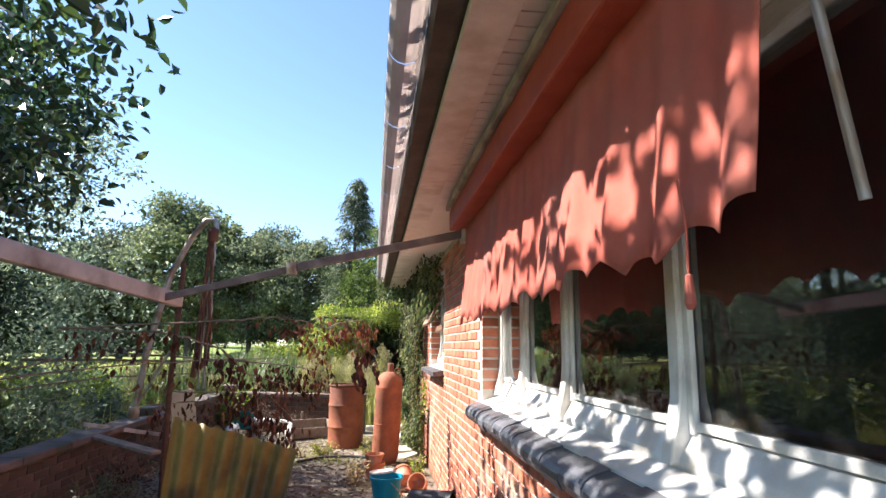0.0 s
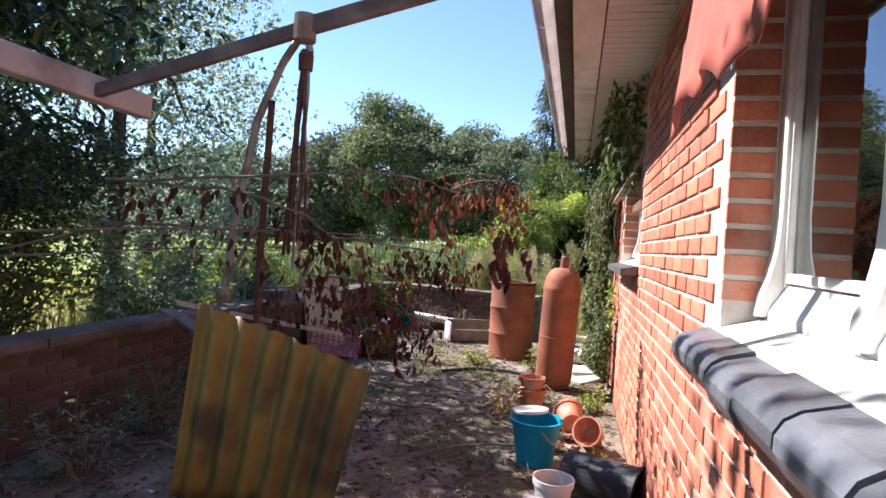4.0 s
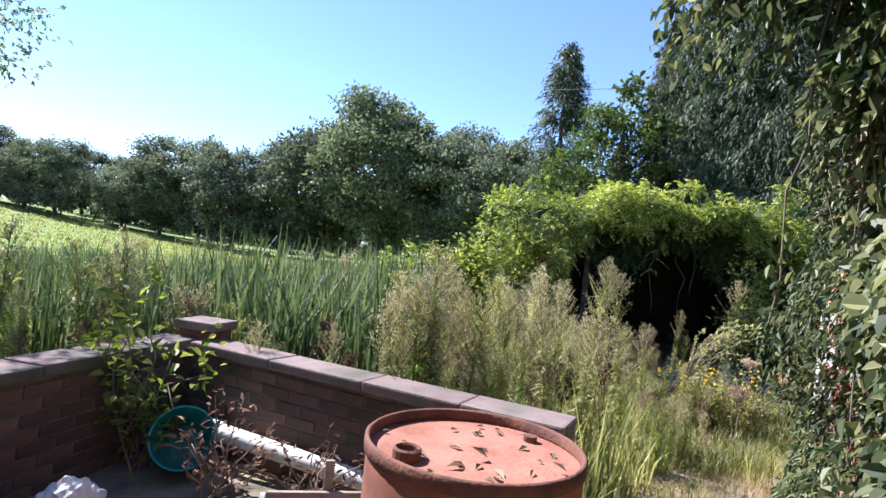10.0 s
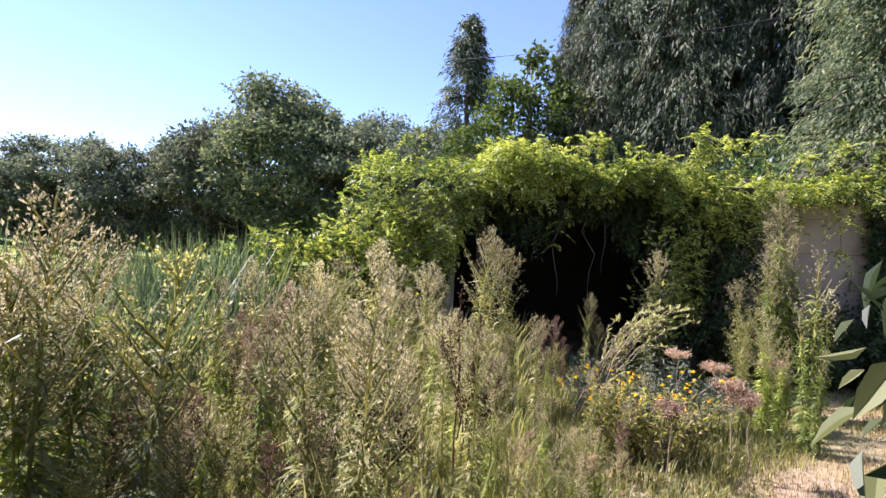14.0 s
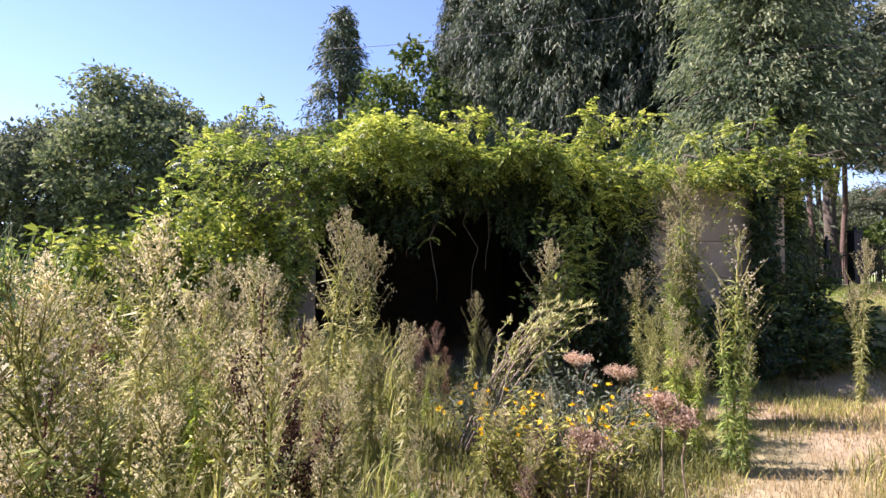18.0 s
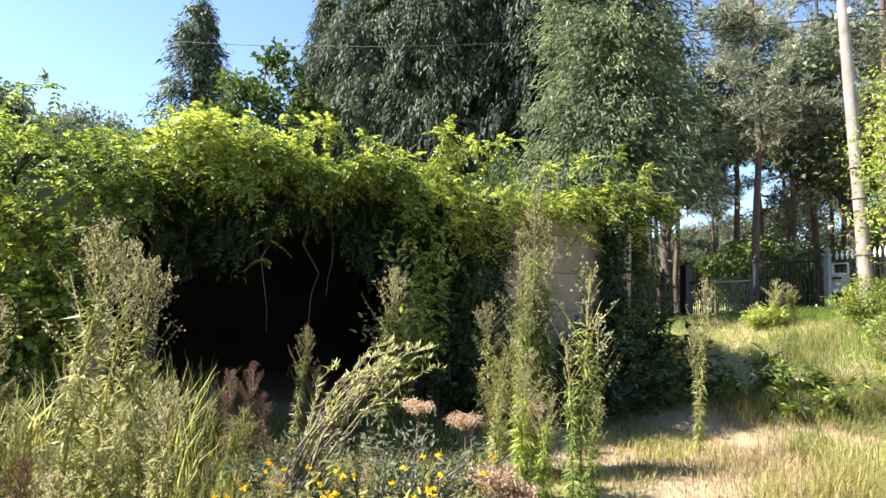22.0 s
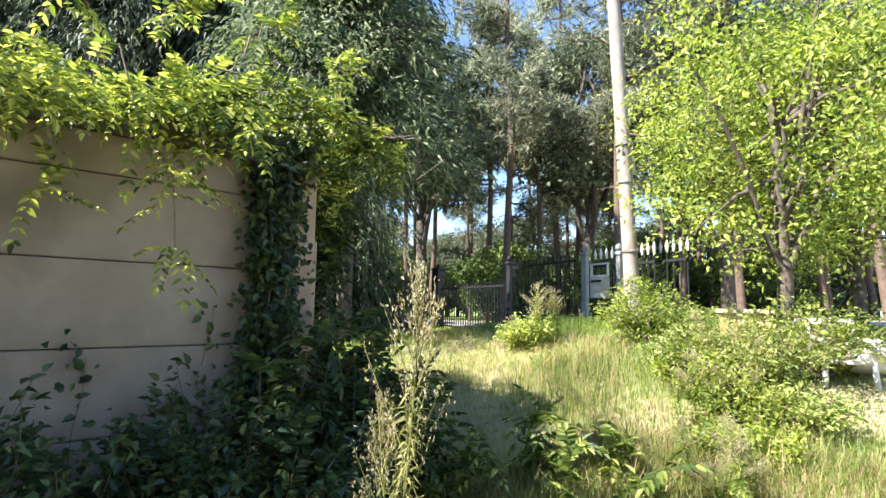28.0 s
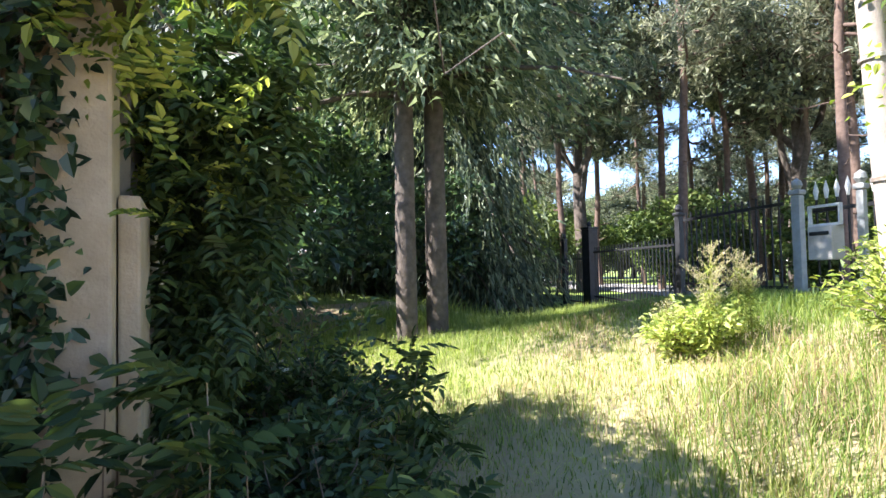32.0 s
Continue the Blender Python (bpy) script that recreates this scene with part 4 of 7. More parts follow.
# ---- corrugated sheet ----
M_SHEET = surface("yellow_fibreglass", (0.20, 0.12, 0.022), (0.36, 0.235, 0.05), 2.5, 0.5, bump=0.2, c3=(0.11, 0.07, 0.025), stain=3)
n1, n2 = 90, 12
S, T = np.meshgrid(np.linspace(0, 1, n1), np.linspace(0, 1, n2), indexing="ij")
top_z = 1.02 - 0.28 * S + 0.008 * np.sin(S * 60)
sx = -1.63 + 0.88 * S + T * (0.04 + 0.11 * S)
sy = 4.83 + 0.05 * S + 0.10 * T + 0.022 * np.sin(S * 2 * math.pi * 6.5) + 0.05 * np.sin(S * math.pi)
sz = 0.012 + T * top_z
si, sk = np.meshgrid(np.arange(n1 - 1), np.arange(n2 - 1), indexing="ij")
sheet_me = mesh_of("corrugated_sheet", np.stack([sx, sy, sz], -1).reshape(-1, 3), np.stack([si * n2 + sk, si * n2 + sk + 1, (si + 1) * n2 + sk + 1, (si + 1) * n2 + sk], -1).reshape(-1, 4), M_SHEET, True)
sheet = put("corrugated_sheet", sheet_me, label="curled yellow corrugated plastic sheet standing on the patio", category="corrugated sheet")
sheet.modifiers.new("thick", "SOLIDIFY").thickness = 0.004

# ---- drum and gas cylinder ----
drum = empty("oil_drum", pose(-0.40, 9.66, 0, 0, 0, 40), "rusty orange steel oil drum standing on the patio", "drum")
drum.scale = (1, 1, 1.12)
prof = [(0.275, 0.0), (0.29, 0.012), (0.285, 0.03)]
for zc in (0.29, 0.59):
    prof += [(0.285, zc - 0.03), (0.292, zc - 0.012), (0.296, zc), (0.292, zc + 0.012), (0.285, zc + 0.03)]
prof += [(0.285, 0.85), (0.283, 0.862)]
part("body", lathe(prof, 56), M_RUST, drum, smooth=True)
drum_lid = part("lid", lathe([(0.284, 0.858), (0.2, 0.861), (0.1, 0.863), (0, 0.862)], 56), M_RUST2, drum, "flat rusty drum lid littered with leaves", smooth=True)
part("rim", lathe([(0.278, 0.862), (0.279, 0.884), (0.285, 0.889), (0.292, 0.884), (0.292, 0.856), (0.284, 0.853)], 56), M_RUSTDARK, drum, "dark rolled rim", smooth=True)
part("bung", lathe([(0.036, 0.0), (0.036, 0.022), (0.03, 0.026), (0.026, 0.022), (0.026, 0.008), (0, 0.008)], 20), M_RUSTDARK, drum_lid, "dark threaded bung", at=pose(-0.205, -0.02, 0.862))
part("small_bung", lathe([(0.02, 0.0), (0.02, 0.014), (0.0, 0.016)], 16), M_RUSTDARK, drum_lid, at=pose(0.21, 0.04, 0.862))
dl = np.random.default_rng(5)
lp = np.stack([dl.uniform(-0.2, 0.2, 26), dl.uniform(-0.2, 0.2, 26), np.full(26, 0.868)], 1)
put("leaf_debris", mesh_of("leaf_debris", *leaves(lp, dl.normal(size=(26, 3)) * np.array([1, 1, 0.15]), np.array([[0, 0, 1.0]]), dl.uniform(0.02, 0.06, 26), dl.uniform(0.01, 0.025, 26)), L_LITTER), drum, kind="stuff")

cyl = empty("gas_cylinder", pose(0.21, 8.25, 0, 0, 2.4, 0), "tall rusty orange gas cylinder with a valve guard", "gas cylinder")
part("body", lathe([(0.0, 0.03), (0.14, 0.03), (0.175, 0.07), (0.187, 0.12), (0.188, 1.02), (0.192, 1.035), (0.188, 1.05), (0.180, 1.12), (0.155, 1.19), (0.115, 1.235), (0.06, 1.255), (0, 1.26)], 48), M_RUST, cyl, smooth=True)
part("foot_ring", lathe([(0.15, 0.0), (0.165, 0.0), (0.165, 0.09), (0.15, 0.09)], 40), M_RUSTDARK, cyl, smooth=True)
part("valve_guard", lathe([(0.043, 1.24), (0.043, 1.36), (0.04, 1.375), (0, 1.38)], 24), M_RUST, cyl, "rusty valve cap", smooth=True)
tube("carry_handle", [(0.06, -0.09, 1.225), (0.06, -0.10, 1.30), (0.10, -0.07, 1.315), (0.13, 0.02, 1.305), (0.13, 0.03, 1.20)], 0.009, M_RUST, cyl, 8)
part("weld_seam", lathe([(0.189, 0.53), (0.1925, 0.537), (0.189, 0.544)], 48), M_RUST, cyl, smooth=True)

# ---- buckets, pots and boxes beside the house wall ----
M_BLUE = surface("blue_plastic", (0.005, 0.24, 0.36), (0.01, 0.32, 0.45), 3, 0.4, bump=0.05)
M_WPLAS = surface("white_plastic", (0.66, 0.64, 0.6), (0.8, 0.79, 0.76), 3, 0.45, bump=0.08, c3=(0.5, 0.46, 0.4), stain=5)
M_FOAM = surface("polystyrene", (0.72, 0.70, 0.67), (0.83, 0.82, 0.8), 12, 0.8, bump=0.3, c3=(0.55, 0.5, 0.44), stain=6)
M_BLACKP = surface("black_plastic", (0.015, 0.016, 0.018), (0.035, 0.036, 0.04), 6, 0.5)
M_TERRA = surface("terracotta", (0.42, 0.16, 0.085), (0.56, 0.25, 0.15), 8, 0.85, bump=0.2, c3=(0.5, 0.36, 0.28), stain=7)
M_DIRT = surface("potting_soil", (0.03, 0.022, 0.016), (0.07, 0.05, 0.035), 20, 0.98, bump=0.9, fine=60)
M_TEAL = surface("teal_plastic", (0.01, 0.20, 0.19), (0.02, 0.30, 0.28), 4, 0.4)
M_PINK = surface("pink_plastic", (0.46, 0.13, 0.16), (0.56, 0.19, 0.21), 4, 0.5, c3=(0.38, 0.14, 0.14))
M_STONE = surface("pale_stone", (0.46, 0.41, 0.33), (0.6, 0.55, 0.46), 6, 0.95, bump=0.5)
M_CREAM = surface("cream_board", (0.48, 0.40, 0.26), (0.58, 0.5, 0.34), 3, 0.8, bump=0.15, c3=(0.4, 0.3, 0.18))
M_PLANK = surface("grey_plank", (0.20, 0.15, 0.11), (0.34, 0.27, 0.21), 10, 0.85, bump=0.4)


def pot(name, x, y, r, h, m, label, category="flower pot", tilt=(0, 0), fill=None, z=0.0, rim=0.02):
    p = empty(name, pose(x, y, z, tilt[0], tilt[1], 17 * r * 100), label, category)
    part("wall", lathe([(0, 0.0), (r * 0.72, 0.0), (r * 0.97, h - rim * 1.6), (r * 1.05, h - rim * 1.6), (r * 1.08, h), (r * 0.98, h), (r * 0.70, 0.012), (0, 0.012)], 32), m, p, smooth=False)
    if fill:
        part("soil", lathe([(r * 0.9, h * 0.72), (r * 0.5, h * 0.78), (0, h * 0.76)], 24), M_DIRT, p, "dark soil filling")
    return p


blue = pot("bucket", 0.18, 6.1, 0.165, 0.30, M_BLUE, "bright blue plastic bucket with a white lid askew", "bucket")
tube("handle", [(0.16, 0.0, 0.28), (0.2, 0.08, 0.2), (0.12, 0.17, 0.17), (0.0, 0.19, 0.16), (-0.12, 0.16, 0.19), (-0.17, 0.0, 0.28)], 0.005, M_STEEL, blue)
part("lid", lathe([(0, 0.0), (0.115, 0.0), (0.125, 0.006), (0.125, 0.022), (0.118, 0.025), (0.11, 0.014), (0, 0.012)], 32), M_WPLAS, blue, "white plastic lid lying askew", at=pose(-0.1, -0.03, 0.31, 4, -6, 0))
pot("pail", 0.33, 5.22, 0.10, 0.27, M_WPLAS, "cloudy plastic pail filled with soil", "pail", fill=True)
foam = empty("cool_box", pose(0.43, 4.72, 0, 0, 0, -4), "white polystyrene box with a rough lid", "box")
part("body", box((-0.23, -0.15, 0.0), (0.23, 0.15, 0.26), 0.012), M_FOAM, foam)
foam_lid = part("lid", box((-0.235, -0.155, 0.264), (0.235, 0.155, 0.31), 0.014), M_FOAM, foam, "snow-white broken lid")
part("tape", box((-0.237, -0.157, 0.245), (0.237, 0.157, 0.262)), M_WPLAS, foam_lid)
jar = empty("glass_jar", pose(0.62, 4.5, 0.0), "small clear jar beside the white box", "jar")
part("wall", lathe([(0, 0.0), (0.05, 0.0), (0.052, 0.25), (0.045, 0.28), (0.045, 0.3), (0.04, 0.3), (0.04, 0.01), (0, 0.01)], 24), M_WPLAS, jar)
pot("flower_pot", 0.68, 4.85, 0.06, 0.16, M_TERRA, "small terracotta pot between the box and the wall")
binx = empty("bin", pose(0.60, 5.55, 0.15, 90, 0, 60), "black plastic bin lying on its side by the wall", "bin")
part("wall", lathe([(0, -0.22), (0.12, -0.22), (0.145, 0.2), (0.155, 0.2), (0.155, 0.22), (0.135, 0.22), (0.11, -0.2), (0, -0.2)], 32), M_BLACKP, binx)
pot("flower_pot", 0.06, 7.32, 0.125, 0.2, M_TERRA, "terracotta pot in front of the gas cylinder", fill=True)
pot("flower_pot", 0.06, 7.32, 0.11, 0.14, M_TERRA, "terracotta pot stacked inside another pot", z=0.16)
pot("flower_pot", 0.42, 6.75, 0.11, 0.17, M_TERRA, "tipped terracotta pot among broken shards", tilt=(70, 20), z=0.1)
pot("flower_pot", 0.58, 6.55, 0.10, 0.15, M_TERRA, "tipped terracotta pot against the wall", tilt=(-60, 30), z=0.09)
shard_rng = np.random.default_rng(12)
for k in range(9):
    r = shard_rng.uniform(0.05, 0.1)
    bm = box((-r, -r * 0.7, 0), (r, r * 0.7, 0.014), 0.004)
    for v in bm.verts:
        v.co.x += shard_rng.uniform(-0.02, 0.02)
        v.co.z += 0.35 * v.co.x**2 / r
    ob = part("pot_shard", bm, M_TERRA, None, at=pose(0.38 + shard_rng.uniform(-0.2, 0.25), 6.65 + shard_rng.uniform(-0.3, 0.3), 0.01, shard_rng.uniform(-14, 14), shard_rng.uniform(-14, 14), shard_rng.uniform(0, 360)))
    tagged(ob, "broken terracotta shard on the patio", "shard", "broken pot shards")
slab = part("stone_slab", box((-0.22, -0.17, 0), (0.22, 0.17, 0.05), 0.012), M_STONE, None, at=pose(0.56, 9.0, 0.03, 3, 2, 20))
tagged(slab, "pale broken stone slab lying by the wall", "slab")
slab2 = part("stone_slab", box((-0.2, -0.13, 0), (0.2, 0.13, 0.04), 0.01), M_STONE, None, at=pose(0.54, 8.72, 0.0, 0, -4, 48))
tagged(slab2, "second pale stone slab under the first", "slab")
for x, y, r in ((0.58, 10.1, 0.1), (0.66, 10.28, 0.07), (0.45, 10.35, 0.06)):
    bm = bmesh.new()
    bmesh.ops.create_icosphere(bm, subdivisions=3, radius=r)
    for v in bm.verts:
        v.co *= 1 + 0.25 * noise.noise(v.co * 14 + Vector((x * 9, 0, 0)))
        v.co.z *= 0.75
    tagged(part("plaster_lump", bm, M_FOAM, None, at=pose(x, y, r * 0.6)), "white crumpled lump of plaster on the ground", "rubble", "white lumps")

# ---- planter, pipes, ball, bag ----
crate = empty("planter", pose(-1.08, 10.58, 0.02, 0, 0, 26), "long weathered wooden planter trough with broken front", "planter")
part("back_board", box((-0.36, 0.15, 0.0), (0.36, 0.175, 0.28), 0.005), M_PLANK, crate)
part("front_board", box((-0.36, -0.175, 0.0), (0.36, -0.15, 0.17), 0.005), M_PLANK, crate)
part("end_board", box((-0.385, -0.175, 0.0), (-0.362, 0.175, 0.27), 0.005), M_WHITE, crate, "whitish end board")
part("end_board", box((0.362, -0.175, 0.0), (0.385, 0.175, 0.27), 0.005), M_PLANK, crate)
part("bottom_board", box((-0.36, -0.149, 0.0), (0.36, 0.149, 0.02)), M_PLANK, crate)
part("stake", box((-0.10, 0.18, 0.0), (-0.055, 0.20, 0.42), 0.004), M_PLANK, crate)


def pipe(name, a, b, r, m, label):
    p = empty(name, None, label, "pipe")
    pts = bent(a, b, 0.0, 0.0, 6)
    tube("shaft", pts, r, m, p, 16)
    tube("socket", bent(Vector(a) + (Vector(b) - Vector(a)) * 0.0, Vector(a) + (Vector(b) - Vector(a)) * 0.06, n=3), r * 1.13, m, p, 16)
    return p


pipe("drain_pipe", (-2.35, 11.38, 0.22), (-0.95, 11.22, 0.12), 0.055, M_WPLAS, "white plastic drain pipe lying along the wall")
pipe("drain_pipe", (-0.08, 11.38, 0.04), (0.62, 11.5, 0.04), 0.055, M_WPLAS, "white plastic drain pipe on the ground beyond the wall's end")
ball = empty("plastic_tub", pose(-2.38, 11.15, 0.20, 62, 18, 30), "teal plastic tub lying tilted in the corner", "tub")
part("wall", lathe([(0, -0.17), (0.13, -0.17), (0.175, 0.1), (0.185, 0.15), (0.175, 0.15), (0.12, -0.15), (0, -0.15)], 32), M_TEAL, ball)
bagm = bmesh.new()
bmesh.ops.create_icosphere(bagm, subdivisions=4, radius=0.17)
for v in bagm.verts:
    v.co *= 1 + 0.45 * noise.noise(v.co * 9) + 0.2 * noise.noise(v.co * 25)
    v.co.z = max(v.co.z, -0.11)
bag = part("plastic_bag", bagm, M_WPLAS, None, at=pose(-2.33, 10.35, 0.11) @ Matrix.Diagonal((0.72, 0.72, 0.95, 1)))
tagged(bag, "crumpled white plastic bag on the patio", "bag")
can = pot("paint_tin", -1.62, 10.3, 0.055, 0.12, M_WPLAS, "small white tin beside the planter", "tin")
boardt = part("cream_board", box((-0.02, -0.45, 0), (0.02, 0.45, 0.95), 0.006), M_CREAM, None, at=pose(-2.64, 8.9, 0.0, 0, -9, -3))
tagged(boardt, "cream-painted board leaning on the low wall", "board")
for yy, zz in ((0.28, 0.86), (0.27, 0.62)):
    part("knot", lathe([(0, 0), (0.03, 0.0), (0.03, 0.006), (0, 0.008)], 14), M_PLANK, boardt, at=pose(0.021, yy, zz, 0, 90, 0))
bask = empty("laundry_basket", pose(-2.42, 8.6, 0.04, 0, 8, 12), "faded pink plastic laundry basket with holes", "basket")
for side, (sx_, sy_, rot) in enumerate(((0, -0.19, 0), (0, 0.19, 0), (-0.3, 0, 90), (0.3, 0, 90))):
    half = 0.3 if rot == 0 else 0.19
    for k in range(9 if rot == 0 else 6):
        u = -half + (k + 0.5) * 2 * half / (9 if rot == 0 else 6)
        part("slat", box((u - 0.011, -0.004, 0.02), (u + 0.011, 0.004, 0.26)), M_PINK, bask, at=pose(sx_, sy_, 0, 0, 0, rot))
    for z in (0.01, 0.09, 0.17, 0.25):
        part("band", box((-half, -0.007, z), (half, 0.007, z + (0.03 if z > 0.2 else 0.018)), 0.003), M_PINK, bask, at=pose(sx_, sy_, 0, 0, 0, rot))
part("bottom", box((-0.29, -0.18, 0.0), (0.29, 0.18, 0.012)), M_PINK, bask)
stm = bmesh.new()
bmesh.ops.create_icosphere(stm, subdivisions=4, radius=0.24)
for v in stm.verts:
    v.co *= 1 + 0.35 * noise.noise(v.co * 6) + 0.14 * noise.noise(v.co * 19)
    v.co.z = max(v.co.z * 0.95, -0.16)
M_STUMP = surface("rotten_wood", (0.035, 0.025, 0.015), (0.10, 0.07, 0.035), 9, 0.98, bump=1.0, fine=30, c3=(0.09, 0.10, 0.02), stain=4)
tagged(part("tree_stump", stm, M_STUMP, None, at=pose(-1.92, 8.85, 0.15)), "rotten mossy tree stump on the patio", "stump")
rail = empty("metal_rail", None, "long pale metal rail lying across the patio's edge", "rail")
bar("profile", (-3.0, 6.5, 0.78), (-2.15, 8.2, 0.33), 0.03, 0.045, M_ALU, rail)
plank = part("plank", box((0, -0.06, 0), (1.2, 0.06, 0.03), 0.005), M_PLANK, None, at=pose(-3.05, 6.45, 0.705, 0, 6, -30))
tagged(plank, "grey plank lying over the low wall", "plank")
part("pier", box((LX - 0.02, LY - 0.02, 0.0), (LX + 0.25, LY + 0.22, LH + 0.06), 0.01), M_OLDBRICK, low_left, at=low_left.matrix_basis.inverted())
part("pier_cap", box((LX - 0.05, LY - 0.05, LH + 0.064), (LX + 0.28, LY + 0.25, LH + 0.13), 0.014), M_CAP, low_left, at=low_left.matrix_basis.inverted())
blk = part("concrete_block", box((-0.1, -0.2, 0), (0.1, 0.2, 0.09), 0.01), M_CAP, None, at=pose(LX, 8.05, LH + 0.008, 0, 0, 4))
tagged(blk, "loose dark block lying on the low wall", "block")

# ---- utility pole with wires ----
PX, PY = 11.15, 18.88
pole = empty("utility_pole", pose(PX, PY, ground_at(PX, PY) - 0.1, -1.2, -3.0, 0), "weathered pale timber utility pole with overhead wires", "pole")
tube("shaft", [(0, 0, 0), (0.0, 0, 2.5), (-0.02, 0, 4.2), (-0.03, 0, 5.85)], [0.108, 0.102, 0.095, 0.082], M_POLE, pole, 16)
part("meter_box", box((0.11, -0.06, 2.35), (0.21, 0.06, 2.62), 0.008), M_WPLAS, pole, "small white box")
for z in (2.2, 2.75, 1.2):
    part("band", lathe([(0.112, z), (0.123, z + 0.005), (0.123, z + 0.035), (0.112, z + 0.04)], 16), M_STEEL, pole)
for k, (yy, ex, ey, ez) in enumerate(((-0.12, 22, 10, 7.2), (0.12, 23, 11, 7.3), (0.12, -3, 30, 9.0))):
    part("insulator", lathe([(0, 5.7), (0.03, 5.7), (0.035, 5.76), (0.02, 5.8), (0, 5.82)], 12), M_WPLAS, pole, at=pose(-0.03, yy, -0.15))
    a = np.array((PX - 0.03, PY + yy, ground_at(PX, PY) + 5.5))
    w = empty("overhead_wire", None, "thin dark overhead wire from the pole", "wire", "overhead wires")
    tube("strand", bent(a, (PX + (ex - PX) * 0.9, PY + (ey - PY) * 0.9, a[2] + (ez - a[2]) * 0.6), 0.35, 0, 14), 0.009, M_IRON, w, 5)

M_GREYPOST = surface("grey_steel_post", (0.22, 0.23, 0.22), (0.34, 0.35, 0.34), 8, 0.6, metal=0.2, bump=0.1)
# ---- iron gate and railing at the drive ----
def fence_x(y):
    return 12.1 + (y - 20.0) * 0.34


def rail_z(y):
    return ground_at(fence_x(y), y)


def iron_panel(name, y0, y1, high, label, category, group="", white_tips=False, step=0.135):
    x0, x1 = fence_x(y0), fence_x(y1)
    long = math.hypot(x1 - x0, y1 - y0)
    z0 = rail_z((y0 + y1) / 2) - 0.02
    p = empty(name, pose(x0, y0, z0, 0, 0, math.degrees(math.atan2(y1 - y0, x1 - x0))), label, category, group)
    for z in (0.14, high - 0.16):
        part("cross_rail", box((0, -0.016, z), (long, 0.016, z + 0.04), 0.004), M_IRON, p)
    n = int(long / step)
    for k in range(n):
        x = (k + 0.5) * long / n
        me = bpy.data.meshes.get(f"bar_{high:.2f}")
        if me is None:
            bm = box((-0.009, -0.009, 0.06), (0.009, 0.009, high - 0.02))
            me = bpy.data.meshes.new(f"bar_{high:.2f}")
            bm.to_mesh(me)
            bm.free()
            me.materials.append(M_IRON)
        put("bar", me, p, pose(x, 0, 0))
        if white_tips:
            tm = bpy.data.meshes.get("spear_tip")
            if tm is None:
                bm = lathe([(0, 0), (0.014, 0.0), (0.02, 0.05), (0.028, 0.09), (0.012, 0.16), (0, 0.2)], 8)
                tm = bpy.data.meshes.new("spear_tip")
                bm.to_mesh(tm)
                bm.free()
                tm.materials.append(M_WHITEIRON)
            tip = put("spear_tip", tm, p, pose(x, 0, high - 0.02))
            tip["label"] = "white cast spear tip"
    return p


iron_panel("gate_leaf", 23.02, 26.4, 1.3, "black iron gate leaf with upright bars, closed", "gate", "drive gate")
iron_panel("gate_leaf", 20.62, 22.72, 1.3, "black iron gate leaf with upright bars, closed", "gate", "drive gate")
iron_panel("railing", 19.66, 20.2, 1.12, "black iron railing topped with white spear tips", "railing", "railings", True, 0.12)
iron_panel("railing", 18.2, 19.5, 1.12, "black iron railing topped with white spear tips", "railing", "railings", True, 0.12)
iron_panel("railing", 26.85, 31.5, 1.35, "black iron railing beside the gate", "railing", "railings")
iron_panel("railing", 31.6, 36.0, 1.35, "black iron railing beside the gate", "railing", "railings")
for y, w, h, m in ((26.62, 0.13, 1.95, M_IRON), (22.87, 0.05, 1.45, M_IRON), (20.4, 0.05, 1.3, M_GREYPOST), (28.36, 0.06, 1.75, M_IRON), (19.58, 0.035, 1.2, M_GREYPOST)):
    g = empty("gate_post", pose(fence_x(y), y, rail_z(y) - 0.1), "square post of the drive gate" if m is M_IRON else "grey square pier beside the railing", "post", "gate posts")
    part("shaft", box((-w, -w, 0), (w, w, h), 0.012), m, g)
    cap = part("cap", box((-w - 0.02, -w - 0.02, h + 0.002), (w + 0.02, w + 0.02, h + 0.06), 0.02), m, g)
    part("finial", lathe([(0, 0), (0.03, 0), (0.06, 0.05), (0.05, 0.1), (0, 0.14)], 14), m, cap, at=pose(0, 0, h + 0.06))
mb = empty("mailbox", pose(fence_x(19.93) - 0.1, 19.95, rail_z(19.93) + 0.42, 0, 0, 75), "weathered grey mailbox on the railing with a white frame", "mailbox")
mail_body = part("body", box((-0.15, -0.08, 0), (0.15, 0.08, 0.36), 0.012), M_ALU, mb)
part("flap", box((-0.12, -0.001, 0.26), (0.12, 0.09, 0.30), 0.006), M_IRON, mail_body)
for a, b in (((-0.2, 0.36), (0.2, 0.385)), ((-0.2, 0.56), (0.2, 0.585)), ((-0.2, 0.385), (-0.18, 0.56)), ((0.18, 0.385), (0.2, 0.56))):
    part("frame_bar", box((a[0], -0.02, a[1]), (b[0], 0.02, b[1])), M_WHITEIRON, mb)

